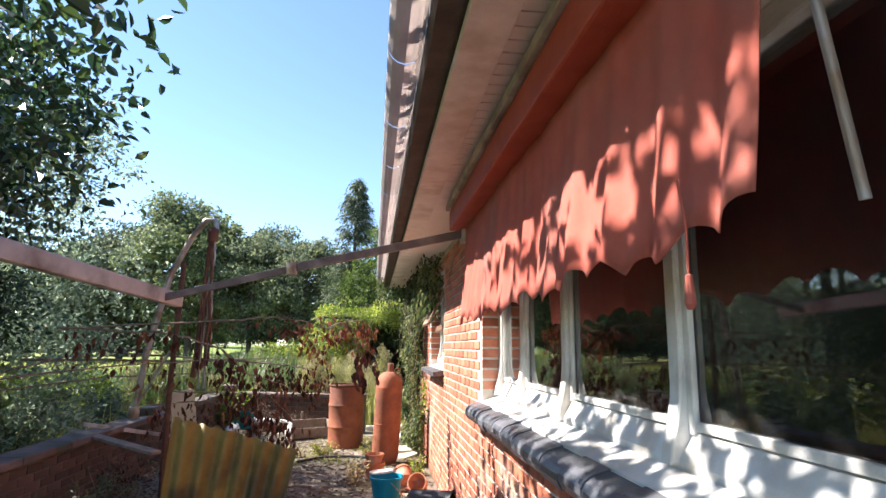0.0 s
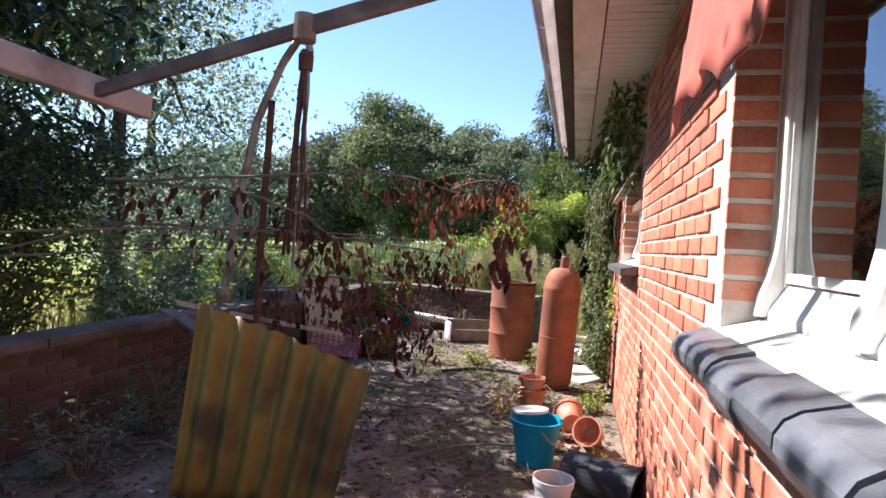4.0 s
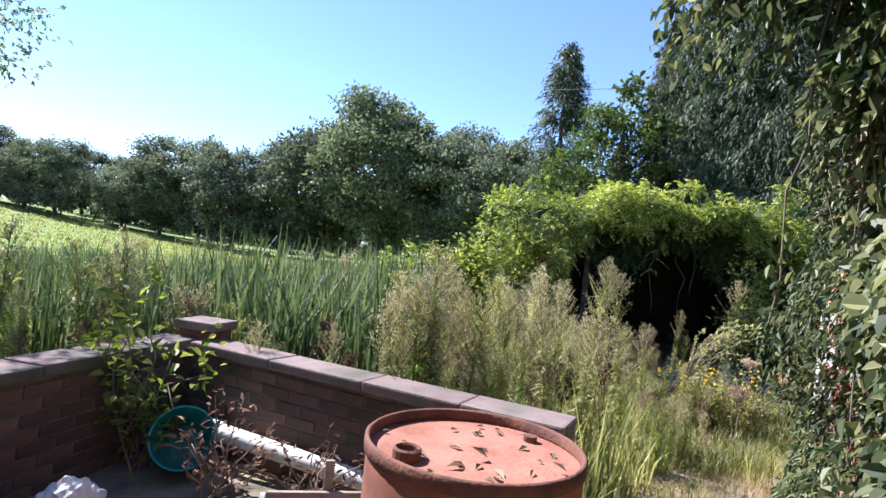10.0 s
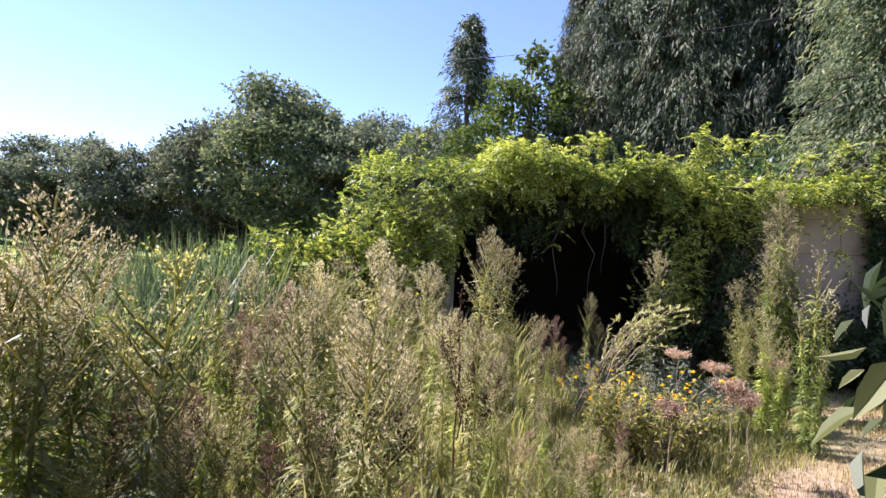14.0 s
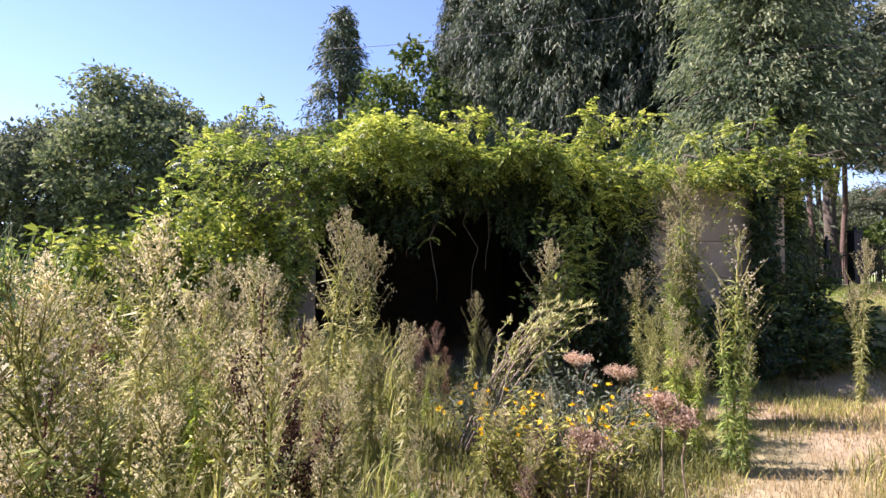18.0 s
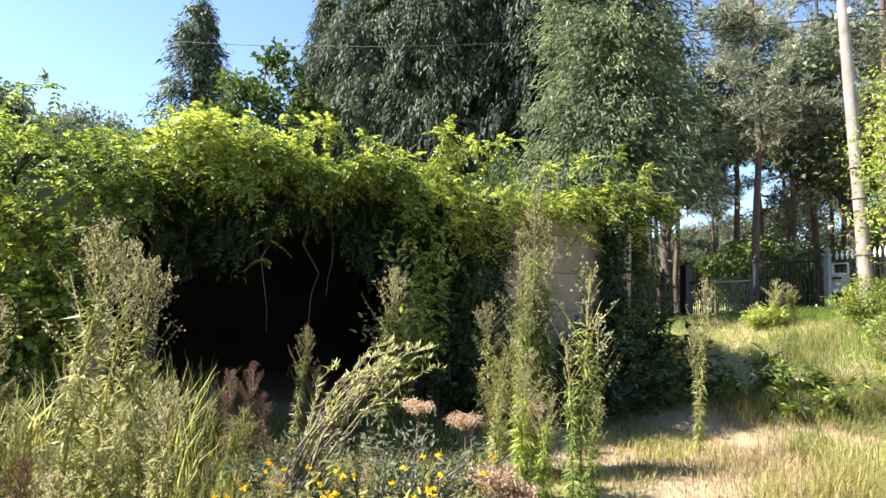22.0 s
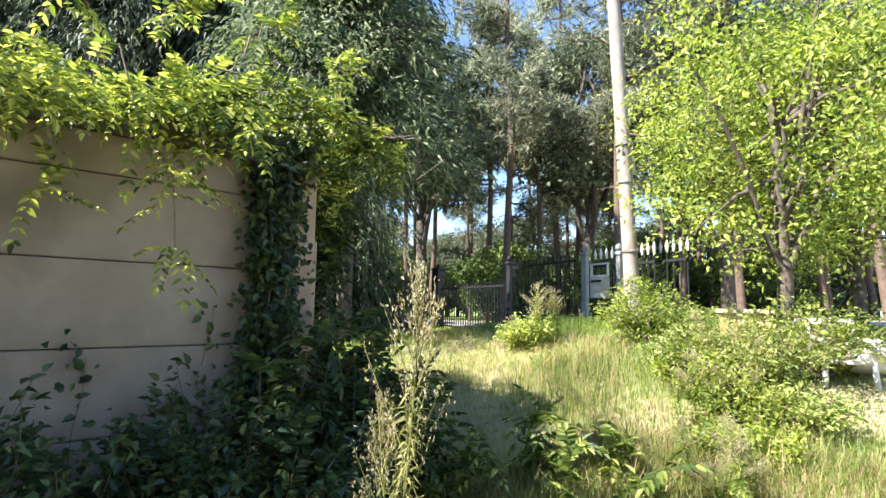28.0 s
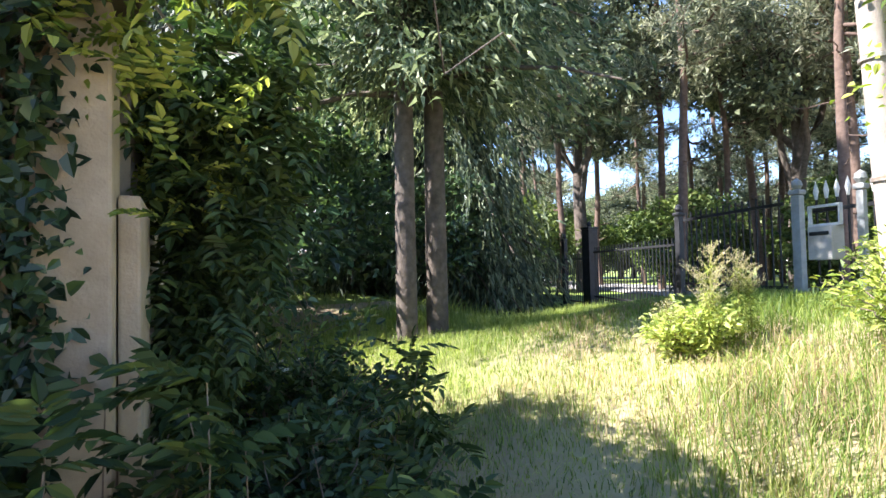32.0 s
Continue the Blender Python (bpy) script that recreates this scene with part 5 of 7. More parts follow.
# ---- road beyond the gate ----
M_ROAD = surface("old_asphalt", (0.20, 0.195, 0.185), (0.30, 0.29, 0.275), 5, 0.95, bump=0.4, fine=60, c3=(0.34, 0.31, 0.26), stain=0.8)
ry = np.linspace(12.0, 60.0, 49)
rx = np.linspace(0, 1, 9)
RY, RX = np.meshgrid(ry, rx, indexing="ij")
RXX = fence_x(RY) + 4.0 + 4.6 * RX
ri, rk = np.meshgrid(np.arange(48), np.arange(8), indexing="ij")
road = put("road", mesh_of("road", np.stack([RXX, RY, ground_z(RXX, RY) + 0.03 + 0.05 * np.sin(np.pi * RX)], -1).reshape(-1, 3), np.stack([ri * 9 + rk, ri * 9 + rk + 1, (ri + 1) * 9 + rk + 1, (ri + 1) * 9 + rk], -1).reshape(-1, 4), M_ROAD, True), kind="structure", label="pale worn asphalt road beyond the gate", category="road")

# ---- yellow cabinet, white chair and sack by the little tree ----
M_YEL = surface("yellow_paint", (0.55, 0.40, 0.10), (0.66, 0.52, 0.2), 3, 0.7, bump=0.15, c3=(0.5, 0.42, 0.25))
yc = empty("yellow_cabinet", pose(10.35, 17.15, ground_at(10.35, 17.15) - 0.22, 0, 0, 35), "faded yellow metal cabinet standing in the shrubs", "cabinet")
part("body", box((-0.22, -0.2, 0), (0.22, 0.2, 0.72), 0.012), M_YEL, yc)
part("door", box((-0.19, -0.216, 0.06), (0.19, -0.203, 0.66), 0.006), M_YEL, yc, "orange-yellow door")
part("top", box((-0.26, -0.24, 0.723), (0.26, 0.24, 0.77), 0.01), M_CREAM, yc, "cream top plate")
ch = empty("garden_chair", pose(10.45, 16.3, ground_at(10.45, 16.3) - 0.24, 0, 0, -60), "white plastic garden chair among the weeds", "chair")
part("seat", box((-0.22, -0.22, 0.40), (0.22, 0.22, 0.43), 0.012), M_WPLAS, ch)
for xx in (-0.2, 0.2):
    for yy in (-0.2, 0.2):
        bar("leg", (xx, yy, 0.40), (xx * 1.15, yy * 1.15, 0.0), 0.04, 0.04, M_WPLAS, ch)
    bar("back_post", (xx, 0.2, 0.43), (xx, 0.27, 0.82), 0.035, 0.035, M_WPLAS, ch)
    bar("armrest", (xx, -0.2, 0.62), (xx, 0.24, 0.64), 0.05, 0.025, M_WPLAS, ch)
bar("back_rail", (-0.2, 0.27, 0.80), (0.2, 0.27, 0.80), 0.03, 0.06, M_WPLAS, ch)
sk_ = bmesh.new()
bmesh.ops.create_icosphere(sk_, subdivisions=4, radius=0.3)
for v in sk_.verts:
    v.co = Vector((v.co.x * 1.3, v.co.y, v.co.z * 0.6)) * (1 + 0.3 * noise.noise(v.co * 5))
tagged(part("sack", sk_, M_WPLAS, None, at=pose(10.9, 16.15, ground_at(10.9, 16.15) + 0.1)), "crumpled white sack lying in the grass", "sack")
hoop = empty("hoop", pose(6.7, 22.2, ground_at(6.7, 22.2) + 0.03, 0, 0, 0), "bent white plastic hoop on the shaded ground", "hoop")
ha = np.linspace(0, 2 * math.pi, 25)
tube("ring", np.stack([0.38 * np.cos(ha), 0.22 * np.sin(ha), 0.08 + 0.03 * np.sin(2 * ha)], 1), 0.022, M_WPLAS, hoop, 8)

# ---- plants: withered branches over the patio ----
def hang_leaves(pts, per, rng, size=0.12, spread=0.06, low=0.18):
    """Withered leaves that hang from a branch."""
    pts = np.asarray(pts, float)
    seg = rng.integers(0, len(pts) - 1, per)
    t = rng.uniform(0, 1, (per, 1))
    base = pts[seg] * (1 - t) + pts[seg + 1] * t
    base = base + rng.normal(0, spread, base.shape) * np.array([1, 1, 0.3]) - np.array([0, 0, 1.0]) * rng.uniform(0, low, (per, 1))
    way = np.array([0, 0, -1.0]) + rng.normal(0, 0.22, base.shape)
    ln = size * rng.uniform(0.5, 1.35, per)
    return leaves(base, way, ball_dirs(per, rng) * np.array([1, 1, 0.1]), ln, ln * rng.uniform(0.3, 0.6, per), 0.4, rng.uniform(-0.3, 0.45, (per, 1)), True)


def branch(name, pts, r0, r1, n_leaf, label, twigs=(), seed=0, size=0.12, low=0.18):
    rng = np.random.default_rng(seed)
    b = empty(name, None, label, "branch", "withered branches")
    pts = np.asarray(pts, float)
    fine = np.stack([np.interp(np.linspace(0, len(pts) - 1, 24), np.arange(len(pts)), pts[:, k]) for k in range(3)], 1)
    fine[1:-1] += rng.normal(0, 0.006, (22, 3))
    tube("stem", fine, np.linspace(r0, r1, 24), M_TWIG, b, 7)
    for tw in twigs:
        tw = np.asarray(tw, float)
        tube("twig", tw, np.linspace(r1 * 1.3, 0.003, len(tw)), M_TWIG, b, 5)
    put("leaves", mesh_of("leaves", *hang_leaves(pts if not len(twigs) else np.concatenate([pts, *[np.asarray(t) for t in twigs][:1]]), n_leaf, rng, size, 0.05, low), L_BROWN), b, None, "withered reddish-brown hanging leaves")
    return b


branch("withered_branch", [(-3.0, 7.3, 1.5), (-1.35, 7.45, 1.39), (-1.14, 7.48, 1.37), (-0.80, 7.57, 1.32), (-0.52, 7.61, 1.27)], 0.012, 0.003, 230,
       "long drooping branch with withered brown leaves across the patio", [[(-1.3, 7.46, 1.38), (-1.1, 7.55, 1.28), (-0.9, 7.65, 1.2), (-0.7, 7.75, 1.14)]], 1, 0.075, 0.24)
branch("withered_branch", [(-2.9, 5.75, 1.75), (-1.3, 5.78, 1.86), (-1.0, 5.84, 1.89), (-0.68, 5.92, 1.85), (-0.42, 6.0, 1.78)], 0.011, 0.005, 110,
       "high arching branch with a few withered leaves", [[(-0.47, 5.97, 1.80), (-0.36, 6.01, 1.85), (-0.26, 6.06, 1.88), (-0.14, 6.12, 1.88), (-0.06, 6.18, 1.84), (-0.04, 6.26, 1.76)]], 2, 0.075, 0.12)
branch("withered_branch", [(-1.0, 6.0, 1.95), (-0.8, 6.15, 1.85), (-0.65, 6.3, 1.7), (-0.55, 6.45, 1.5)], 0.006, 0.003, 60,
       "drooping branch end thick with withered leaves", (), 3, 0.08, 0.2)
branch("withered_branch", [(-2.9, 5.6, 1.75), (-1.95, 5.8, 1.72), (-1.52, 6.01, 1.57), (-1.39, 6.42, 1.32), (-1.11, 6.74, 1.21), (-0.95, 6.93, 1.11)], 0.012, 0.004, 260,
       "sagging branch with dense withered leaves above the patio", [[(-1.52, 6.01, 1.57), (-1.2, 6.3, 1.2), (-0.9, 6.6, 0.85)]], 4, 0.088, 0.5)
branch("withered_branch", [(-0.63, 6.2, 1.90), (-0.46, 6.2, 1.945), (-0.3, 6.2, 1.93), (-0.15, 6.2, 1.91), (-0.05, 6.2, 1.86), (-0.01, 6.2, 1.77)], 0.005, 0.002, 120,
       "arching twig hung with a curtain of withered leaves", (), 8, 0.06, 0.36)
branch("bare_stem", [(-3.4, 6.0, 1.45), (-2.44, 6.27, 1.45), (-2.25, 6.53, 1.44), (-1.98, 6.98, 1.42), (-1.54, 7.44, 1.43), (-1.0, 7.82, 1.33), (-0.62, 8.05, 1.2)], 0.012, 0.003, 12,
       "long bare arching stem over the patio", (), 5, 0.08)
branch("bare_stem", [(-2.6, 8.0, 1.0), (-1.51, 8.11, 0.95), (-1.2, 8.17, 0.93), (-0.9, 8.28, 0.91), (-0.56, 8.35, 0.95)], 0.012, 0.004, 26,
       "low bare stem crossing beside the drum", (), 6, 0.07)
branch("withered_branch", [(-2.6, 7.2, 0.9), (-2.0, 7.3, 0.95), (-1.4, 7.5, 0.8), (-0.9, 7.7, 0.55)], 0.010, 0.004, 200, "low drooping branch with withered leaves", (), 7, 0.085, 0.35)
for k, (a, b) in enumerate((((-4.2, 3.0, 1.0), (-0.9, 7.0, 1.45)), ((-4.4, 4.0, 0.9), (-1.6, 7.6, 1.25)), ((-4.0, 5.2, 1.0), (-2.4, 7.0, 1.55)))):
    s = empty("bare_stem", None, "thin bare bramble stem arching over the wall", "stem", "bramble stems")
    tube("stem", bent(a, b, -0.16, 0.01, 14, k), np.linspace(0.013, 0.004, 14), M_TWIG, s, 6)

# sticks and litter on the patio
for k in range(16):
    r = np.random.default_rng(100 + k)
    a = np.array([r.uniform(-2.4, 0.3), r.uniform(4.5, 9.6), 0.015])
    an, ln = r.uniform(-0.6, 0.9) + (math.pi if k % 2 else 0), r.uniform(0.4, 1.5)
    st = empty("stick", None, "dry stick lying on the patio", "stick", "sticks on the patio")
    tube("wood", bent(a, (min(a[0] + ln * math.cos(an), 0.6), a[1] + ln * math.sin(an), 0.03), -0.03, 0.02, 8, k), np.linspace(0.013, 0.005, 8) * r.uniform(0.6, 1.3), M_TWIG, st, 6)
hose = empty("hose", None, "dark garden hose curling over the patio", "hose")
tube("tube", [(-1.0, 8.35, 0.02), (-0.7, 8.62, 0.025), (-0.3, 8.7, 0.02), (0.0, 8.6, 0.02), (0.1, 8.3, 0.02)], 0.018, M_BLACKP, hose, 8)
lr = np.random.default_rng(9)
n = 15000
lp = np.stack([lr.uniform(-2.95, 0.75, n), lr.uniform(2.0, 10.7, n), np.full(n, 0.006)], 1)
put("leaf_litter", mesh_of("leaf_litter", *leaves(lp, lr.normal(size=(n, 3)) * np.array([1, 1, 0.25]), np.array([[0, 0, 1.0]]), lr.uniform(0.02, 0.09, n), lr.uniform(0.008, 0.035, n)), L_LITTER), label="brown leaf litter and twigs over the concrete", category="leaf litter", kind="stuff")


def blades(x, y, z, h, w, lean, rng):
    """Grass blades: two bent quads each."""
    n = len(x)
    az = rng.uniform(0, 2 * np.pi, n)
    d = np.stack([np.cos(az), np.sin(az), np.zeros(n)], 1)
    s = np.stack([-np.sin(az), np.cos(az), np.zeros(n)], 1) * (w / 2)[:, None]
    b = np.stack([x, y, z], 1)
    up = np.array([0, 0, 1.0])
    m1 = b + up * (h * 0.55)[:, None] + d * (h * lean * 0.3)[:, None]
    t = b + up * h[:, None] * (1 - 0.3 * lean)[:, None] + d * (h * lean)[:, None]
    v = np.stack([b - s, b + s, m1 + s * 0.8, m1 - s * 0.8, t + s * 0.12, t - s * 0.12], 1).reshape(-1, 3)
    k = 6 * np.arange(n)[:, None]
    f = np.concatenate([k + np.array([[0, 1, 2, 3]]), k + np.array([[3, 2, 4, 5]])])
    return v, f


def path_clear(x, y):
    """Distance from the trodden line through the meadow."""
    line = np.array([(0.1, 9.6), (0.3, 11.0), (0.95, 12.4), (1.7, 12.85), (2.6, 14.3), (3.9, 15.3), (5.0, 16.0), (6.1, 16.7)])
    best = np.full(np.shape(x), 99.0)
    for a, b in zip(line, line[1:]):
        ab = b - a
        t = np.clip(((x - a[0]) * ab[0] + (y - a[1]) * ab[1]) / (ab @ ab), 0, 1)
        best = np.minimum(best, np.hypot(x - a[0] - t * ab[0], y - a[1] - t * ab[1]))
    return best


# ---- reeds beyond the low wall ----
rr = np.random.default_rng(21)
n = 11000
x, y = rr.uniform(-11, -1.5, n), rr.uniform(12.3, 18.5, n)
keep = (x < -1.5 - (y - 12.3) * 0.16) & (x > -0.3 - 1.12 * (y - 7.4))
x, y = x[keep], y[keep]
h = (rr.uniform(0.95, 1.66, len(x)) + 0.14 * np.sin(x * 2.1) * np.sin(y * 1.7)) * (1 - 0.32 * smooth01((-3.6 - x) / 2.4))
put("reed_bed", mesh_of("reed_bed", *blades(x, y, ground_z(x, y), h, rr.uniform(0.02, 0.036, len(x)), rr.uniform(0.05, 0.4, len(x)), rr), L_REED), label="dense bed of tall green reeds behind the wall", category="reeds", kind="stuff")

# ---- grass over the meadow ----
def grass_field(name, n, xr, yr, hr, wr, m, label, where=None, seed=0, lean=(0.2, 0.9)):
    g = np.random.default_rng(seed)
    x, y = g.uniform(*xr, n), g.uniform(*yr, n)
    ok = np.ones(n, bool)
    ok &= ~((x < 0.95) & (y < 11.33) & (x > -3.2)) & ~((x < -0.1) & (y < 11.75) & (x > -3.2))
    ok &= ~((x > 0.75) & (y < 11.05))
    ok &= ~((x > HX0 - 0.1) & (x < HX1 + 0.05) & (y > HY - 0.1) & (y < HY + 4.4))
    if where is not None:
        ok &= where(x, y)
    x, y = x[ok], y[ok]
    patch = 0.6 + 0.55 * (np.sin(x * 1.9 + 1) * np.sin(y * 2.3) + np.sin(x * 0.7 - y))
    hh = g.uniform(*hr, len(x)) * np.clip(patch, 0.45, 1.3)
    put(name, mesh_of(name, *blades(x, y, ground_z(x, y) - 0.01, hh, g.uniform(*wr, len(x)), g.uniform(*lean, len(x)), g), m), label=label, category="grass", kind="stuff")


grass_field("dry_grass", 150000, (0, 10.5), (11, 19.2), (0.04, 0.18), (0.003, 0.007), L_DRY, "dry straw-coloured meadow grass", lambda x, y: (x > 0.3) & (y - 0.35 * x < 16.5) & (x * 0.75 + y * 0.3 < 11.3), 31)
grass_field("green_grass", 60000, (-6, 14), (11, 27), (0.06, 0.26), (0.005, 0.012), L_LAWN, "green meadow grass along the drive", lambda x, y: (x * 0.75 + y * 0.3 > 9.5) | ((x < 1.0) & (y < 18)), 32)
grass_field("mixed_grass", 42000, (1.0, 8.5), (13, 18.2), (0.08, 0.34), (0.003, 0.008), L_GRASS, "yellow-green grass tufts through the straw", lambda x, y: (path_clear(x, y) > 0.3) & (np.sin(x * 3.1 + 0.7 * y) * np.sin(y * 2.6 - x) > -0.15), 38)
grass_field("lawn_grass", 120000, (4.8, 12.5), (15.5, 24), (0.05, 0.22), (0.003, 0.007), L_LAWN, "fresh green grass on the drive", lambda x, y: x * 0.75 + y * 0.3 > 10.1, 36)
grass_field("undergrowth", 22000, (-2.3, 4.2), (11, 17.6), (0.25, 0.75), (0.008, 0.02), L_WEED, "dense leafy meadow undergrowth", lambda x, y: (path_clear(x, y) > 0.45) & (x < 0.65), 33, (0.1, 0.6))
grass_field("low_undergrowth", 15000, (0.6, 2.9), (13.0, 17.7), (0.12, 0.42), (0.006, 0.016), L_WEED, "low leafy undergrowth before the hut", lambda x, y: path_clear(x, y) > 0.5, 39, (0.1, 0.7))
grass_field("verge_grass", 30000, (-14, -3.3), (-2, 13), (0.2, 0.8), (0.008, 0.02), L_GRASS, "rank grass behind the low wall", None, 34)
grass_field("far_grass", 30000, (-60, -6), (16, 58), (0.12, 0.3), (0.03, 0.09), L_GRASS, "sunlit grass of the far field", None, 35)

# ---- tall weeds ----
def weed_meshes(seed, high, kind):
    """One tall weed: stem, narrow leaves up the stem, and a branched head. Returns three meshes."""
    g = np.random.default_rng(seed)
    lean = g.normal(0, 0.05, 2) * high
    zs_ = np.linspace(-0.05, high, 9)
    stem = np.stack([lean[0] * (zs_ / high) ** 2, lean[1] * (zs_ / high) ** 2, zs_], 1)
    wood = [tube_arrays(stem, np.linspace(0.009, 0.003, 9), 5)]
    at = lambda t: np.stack([np.interp(t * high, zs_, stem[:, k]) for k in range(3)], -1)
    n = int(270 * high)
    t = g.uniform(0.05, 0.78, n)
    az = g.uniform(0, 2 * np.pi, n)
    way = np.stack([np.cos(az), np.sin(az), g.uniform(-0.5, 0.7, n)], 1)
    ln = g.uniform(0.06, 0.15, n) * (1.15 - 0.5 * t) * (1.15 if kind == 'lime' else 1.0)
    lv = leaves(at(t), way, np.array([[0, 0, 1.0]]) + g.normal(0, 0.3, (n, 3)), ln, ln * g.uniform(0.09, 0.16, n), 0.3, 0.3)
    hb, hw = [], []
    nb = 30
    for k in range(nb):
        tt = g.uniform(0.52, 0.99)
        a = g.uniform(0, 2 * np.pi)
        reach = (1.04 - tt) * min(high, 1.3) * g.uniform(0.22, 0.42) + 0.02
        p0 = at(np.array([tt]))[0]
        p1 = p0 + np.array([math.cos(a) * reach, math.sin(a) * reach, reach * 1.35])
        wood.append(tube_arrays(bent(p0, p1, 0.0, 0.006, 4, seed + k), np.linspace(0.0035, 0.0015, 4), 4))
        m = 34
        q = g.uniform(0.25, 1.05, (m, 1))
        hb.append(p0 * (1 - q) + p1 * q + g.normal(0, 0.012, (m, 3)))
        hw.append(g.normal(0, 0.7, (m, 3)) + np.array([math.cos(a) * 0.4, math.sin(a) * 0.4, 1.0]))
    hb, hw = np.concatenate(hb), np.concatenate(hw)
    if kind == "fluff":
        pick = g.choice(len(hb), 64, replace=False)
        hb = np.repeat(hb[pick], 54, 0)
        hw = ball_dirs(len(hb), g)
        hl, wd = g.uniform(0.007, 0.0125, len(hb)), np.full(len(hb), 0.0022)
    else:
        hl = g.uniform(0.008, 0.022, len(hb))
        wd = hl * 0.5
    hd = leaves(hb, hw, ball_dirs(len(hb), g), hl, wd)
    lm = {"green": L_WEED, "seed": L_WEED, "pink": L_WEED, "dead": L_DEADWEED, "fluff": L_SHRUB, "lime": L_LIME}[kind]
    hm = {"green": L_WEED, "seed": L_HEAD, "pink": L_PINK, "dead": L_DEADWEED, "fluff": L_FLUFF, "lime": L_HEAD}[kind]
    return (mesh_of("stem", *join(*wood), M_TWIG if kind == "dead" else L_WEED, True), mesh_of("leaves", *lv, lm), mesh_of("flower_head", *hd, hm))


WEEDLABEL = {"green": "tall green fleabane weed in the meadow", "seed": "tall fleabane weed with pale seed heads", "pink": "tall weed with faded pinkish seed heads", "dead": "dry brown dead weed stalk",
             "fluff": "fleabane with fluffy white seed heads", "lime": "tall yellow-green fleabane weed, thick with leaves"}
WEEDS = [("green", weed_meshes(201, 1.25, "green")), ("seed", weed_meshes(202, 1.4, "seed")), ("seed", weed_meshes(203, 1.2, "seed")), ("lime", weed_meshes(204, 1.35, "lime")),
         ("pink", weed_meshes(205, 1.15, "pink")), ("dead", weed_meshes(206, 1.0, "dead")), ("dead", weed_meshes(207, 0.8, "dead"))]
FLUFF = ("fluff", weed_meshes(208, 1.55, "fluff"))
BIG = ("lime", weed_meshes(209, 1.9, "lime"))


def weed(w, x, y, size, turn, tilt=0.0, slim=1.0):
    p = empty("tall_weed", pose(x, y, ground_at(x, y), tilt, 0, turn), WEEDLABEL[w[0]], "weed", "tall meadow weeds")
    p.scale = (size * slim, size * slim, size)
    for nm, me in zip(("stem", "leaves", "flower_head"), w[1]):
        put(nm, me, p, kind='stuff')


gw = np.random.default_rng(77)
count = 0
while count < 180:
    x, y = gw.uniform(-5.0, 3.6), gw.uniform(11.3, 16.9)
    c = float(path_clear(np.array([x]), np.array([y]))[0])
    if c < 0.55 or (x > 0.6 + 0.02 * (y - 12)) or (x < -1.7 and y > 12.5 and gw.uniform() < 0.93) or (x > 1.2 and y < 14 and gw.uniform() < 0.9) or (x > 1.4 and y < 15.8 and gw.uniform() < 0.75) or (x > 0.1 and y > 14.7 and gw.uniform() < 0.65):
        continue
    if x < 0.5 and 11.2 < y < 11.6 and x > -3.3:
        continue
    pick = WEEDS[int(gw.choice(len(WEEDS), p=[0.29, 0.2, 0.13, 0.2, 0.05, 0.09, 0.04]))]
    size = (gw.uniform(0.85, 1.16) if gw.uniform() < 0.28 else gw.uniform(0.38, 0.8)) * (0.85 if c < 1.0 else 1.0)
    weed(pick, x, y, size, gw.uniform(0, 360), gw.normal(0, 3))
    count += 1
for x, y, s, tr in ((3.15, 16.25, 1.18, 10), (3.22, 16.18, 1.0, 130), (3.05, 16.2, 0.85, 250), (3.12, 16.34, 1.02, 300), (3.0, 16.12, 0.72, 60), (3.24, 16.3, 0.8, 200)):
    weed(BIG, x, y, s, tr)
for k, (x, y, s) in enumerate(((2.72, 15.6, 0.72), (2.6, 15.75, 0.8), (2.85, 15.75, 0.84), (2.5, 15.45, 0.6), (2.78, 15.4, 0.62), (2.66, 15.9, 0.88))):
    weed(WEEDS[0] if k % 2 else WEEDS[3], x, y, s, k * 70)
for x, y, s, tr in ((2.9, 15.16, 1.05, 0), (2.95, 15.1, 0.85, 140), (2.82, 15.1, 0.75, 200), (2.86, 15.02, 0.55, 60), (-0.75, 12.75, 0.72, 80), (-0.5, 12.6, 0.66, 200), (-1.25, 12.9, 0.78, 20), (-0.3, 12.9, 0.7, 120)):
    weed(FLUFF, x, y, s, tr)
for x, y, s in ((0.2, 15.6, 1.15), (0.12, 15.35, 1.22), (0.36, 15.45, 1.08), (-0.3, 15.2, 1.0), (2.05, 16.9, 1.15), (3.05, 16.9, 0.95)):
    weed(WEEDS[1] if s > 0.8 else WEEDS[2], x, y, s, x * 200)
count = 0
while count < 42:
    x, y = gw.uniform(0.55, 1.75), gw.uniform(11.6, 16.2)
    c = float(path_clear(np.array([x]), np.array([y]))[0])
    if c < 0.5 or x > 0.75 + 0.25 * (y - 11.6):
        continue
    weed(WEEDS[int(gw.choice(len(WEEDS), p=[0.35, 0.1, 0.1, 0.35, 0.05, 0.05, 0.0]))], x, y, gw.uniform(0.28, 0.46), gw.uniform(0, 360), gw.normal(0, 5))
    count += 1
# withered pinkish weeds at the reeds' foot
for k in range(20):
    weed(WEEDS[4 if k % 2 else 5 + (k % 4) // 2], gw.uniform(-2.3, -0.7), gw.uniform(12.45, 13.5), gw.uniform(0.5, 0.85), gw.uniform(0, 360), gw.normal(0, 6))
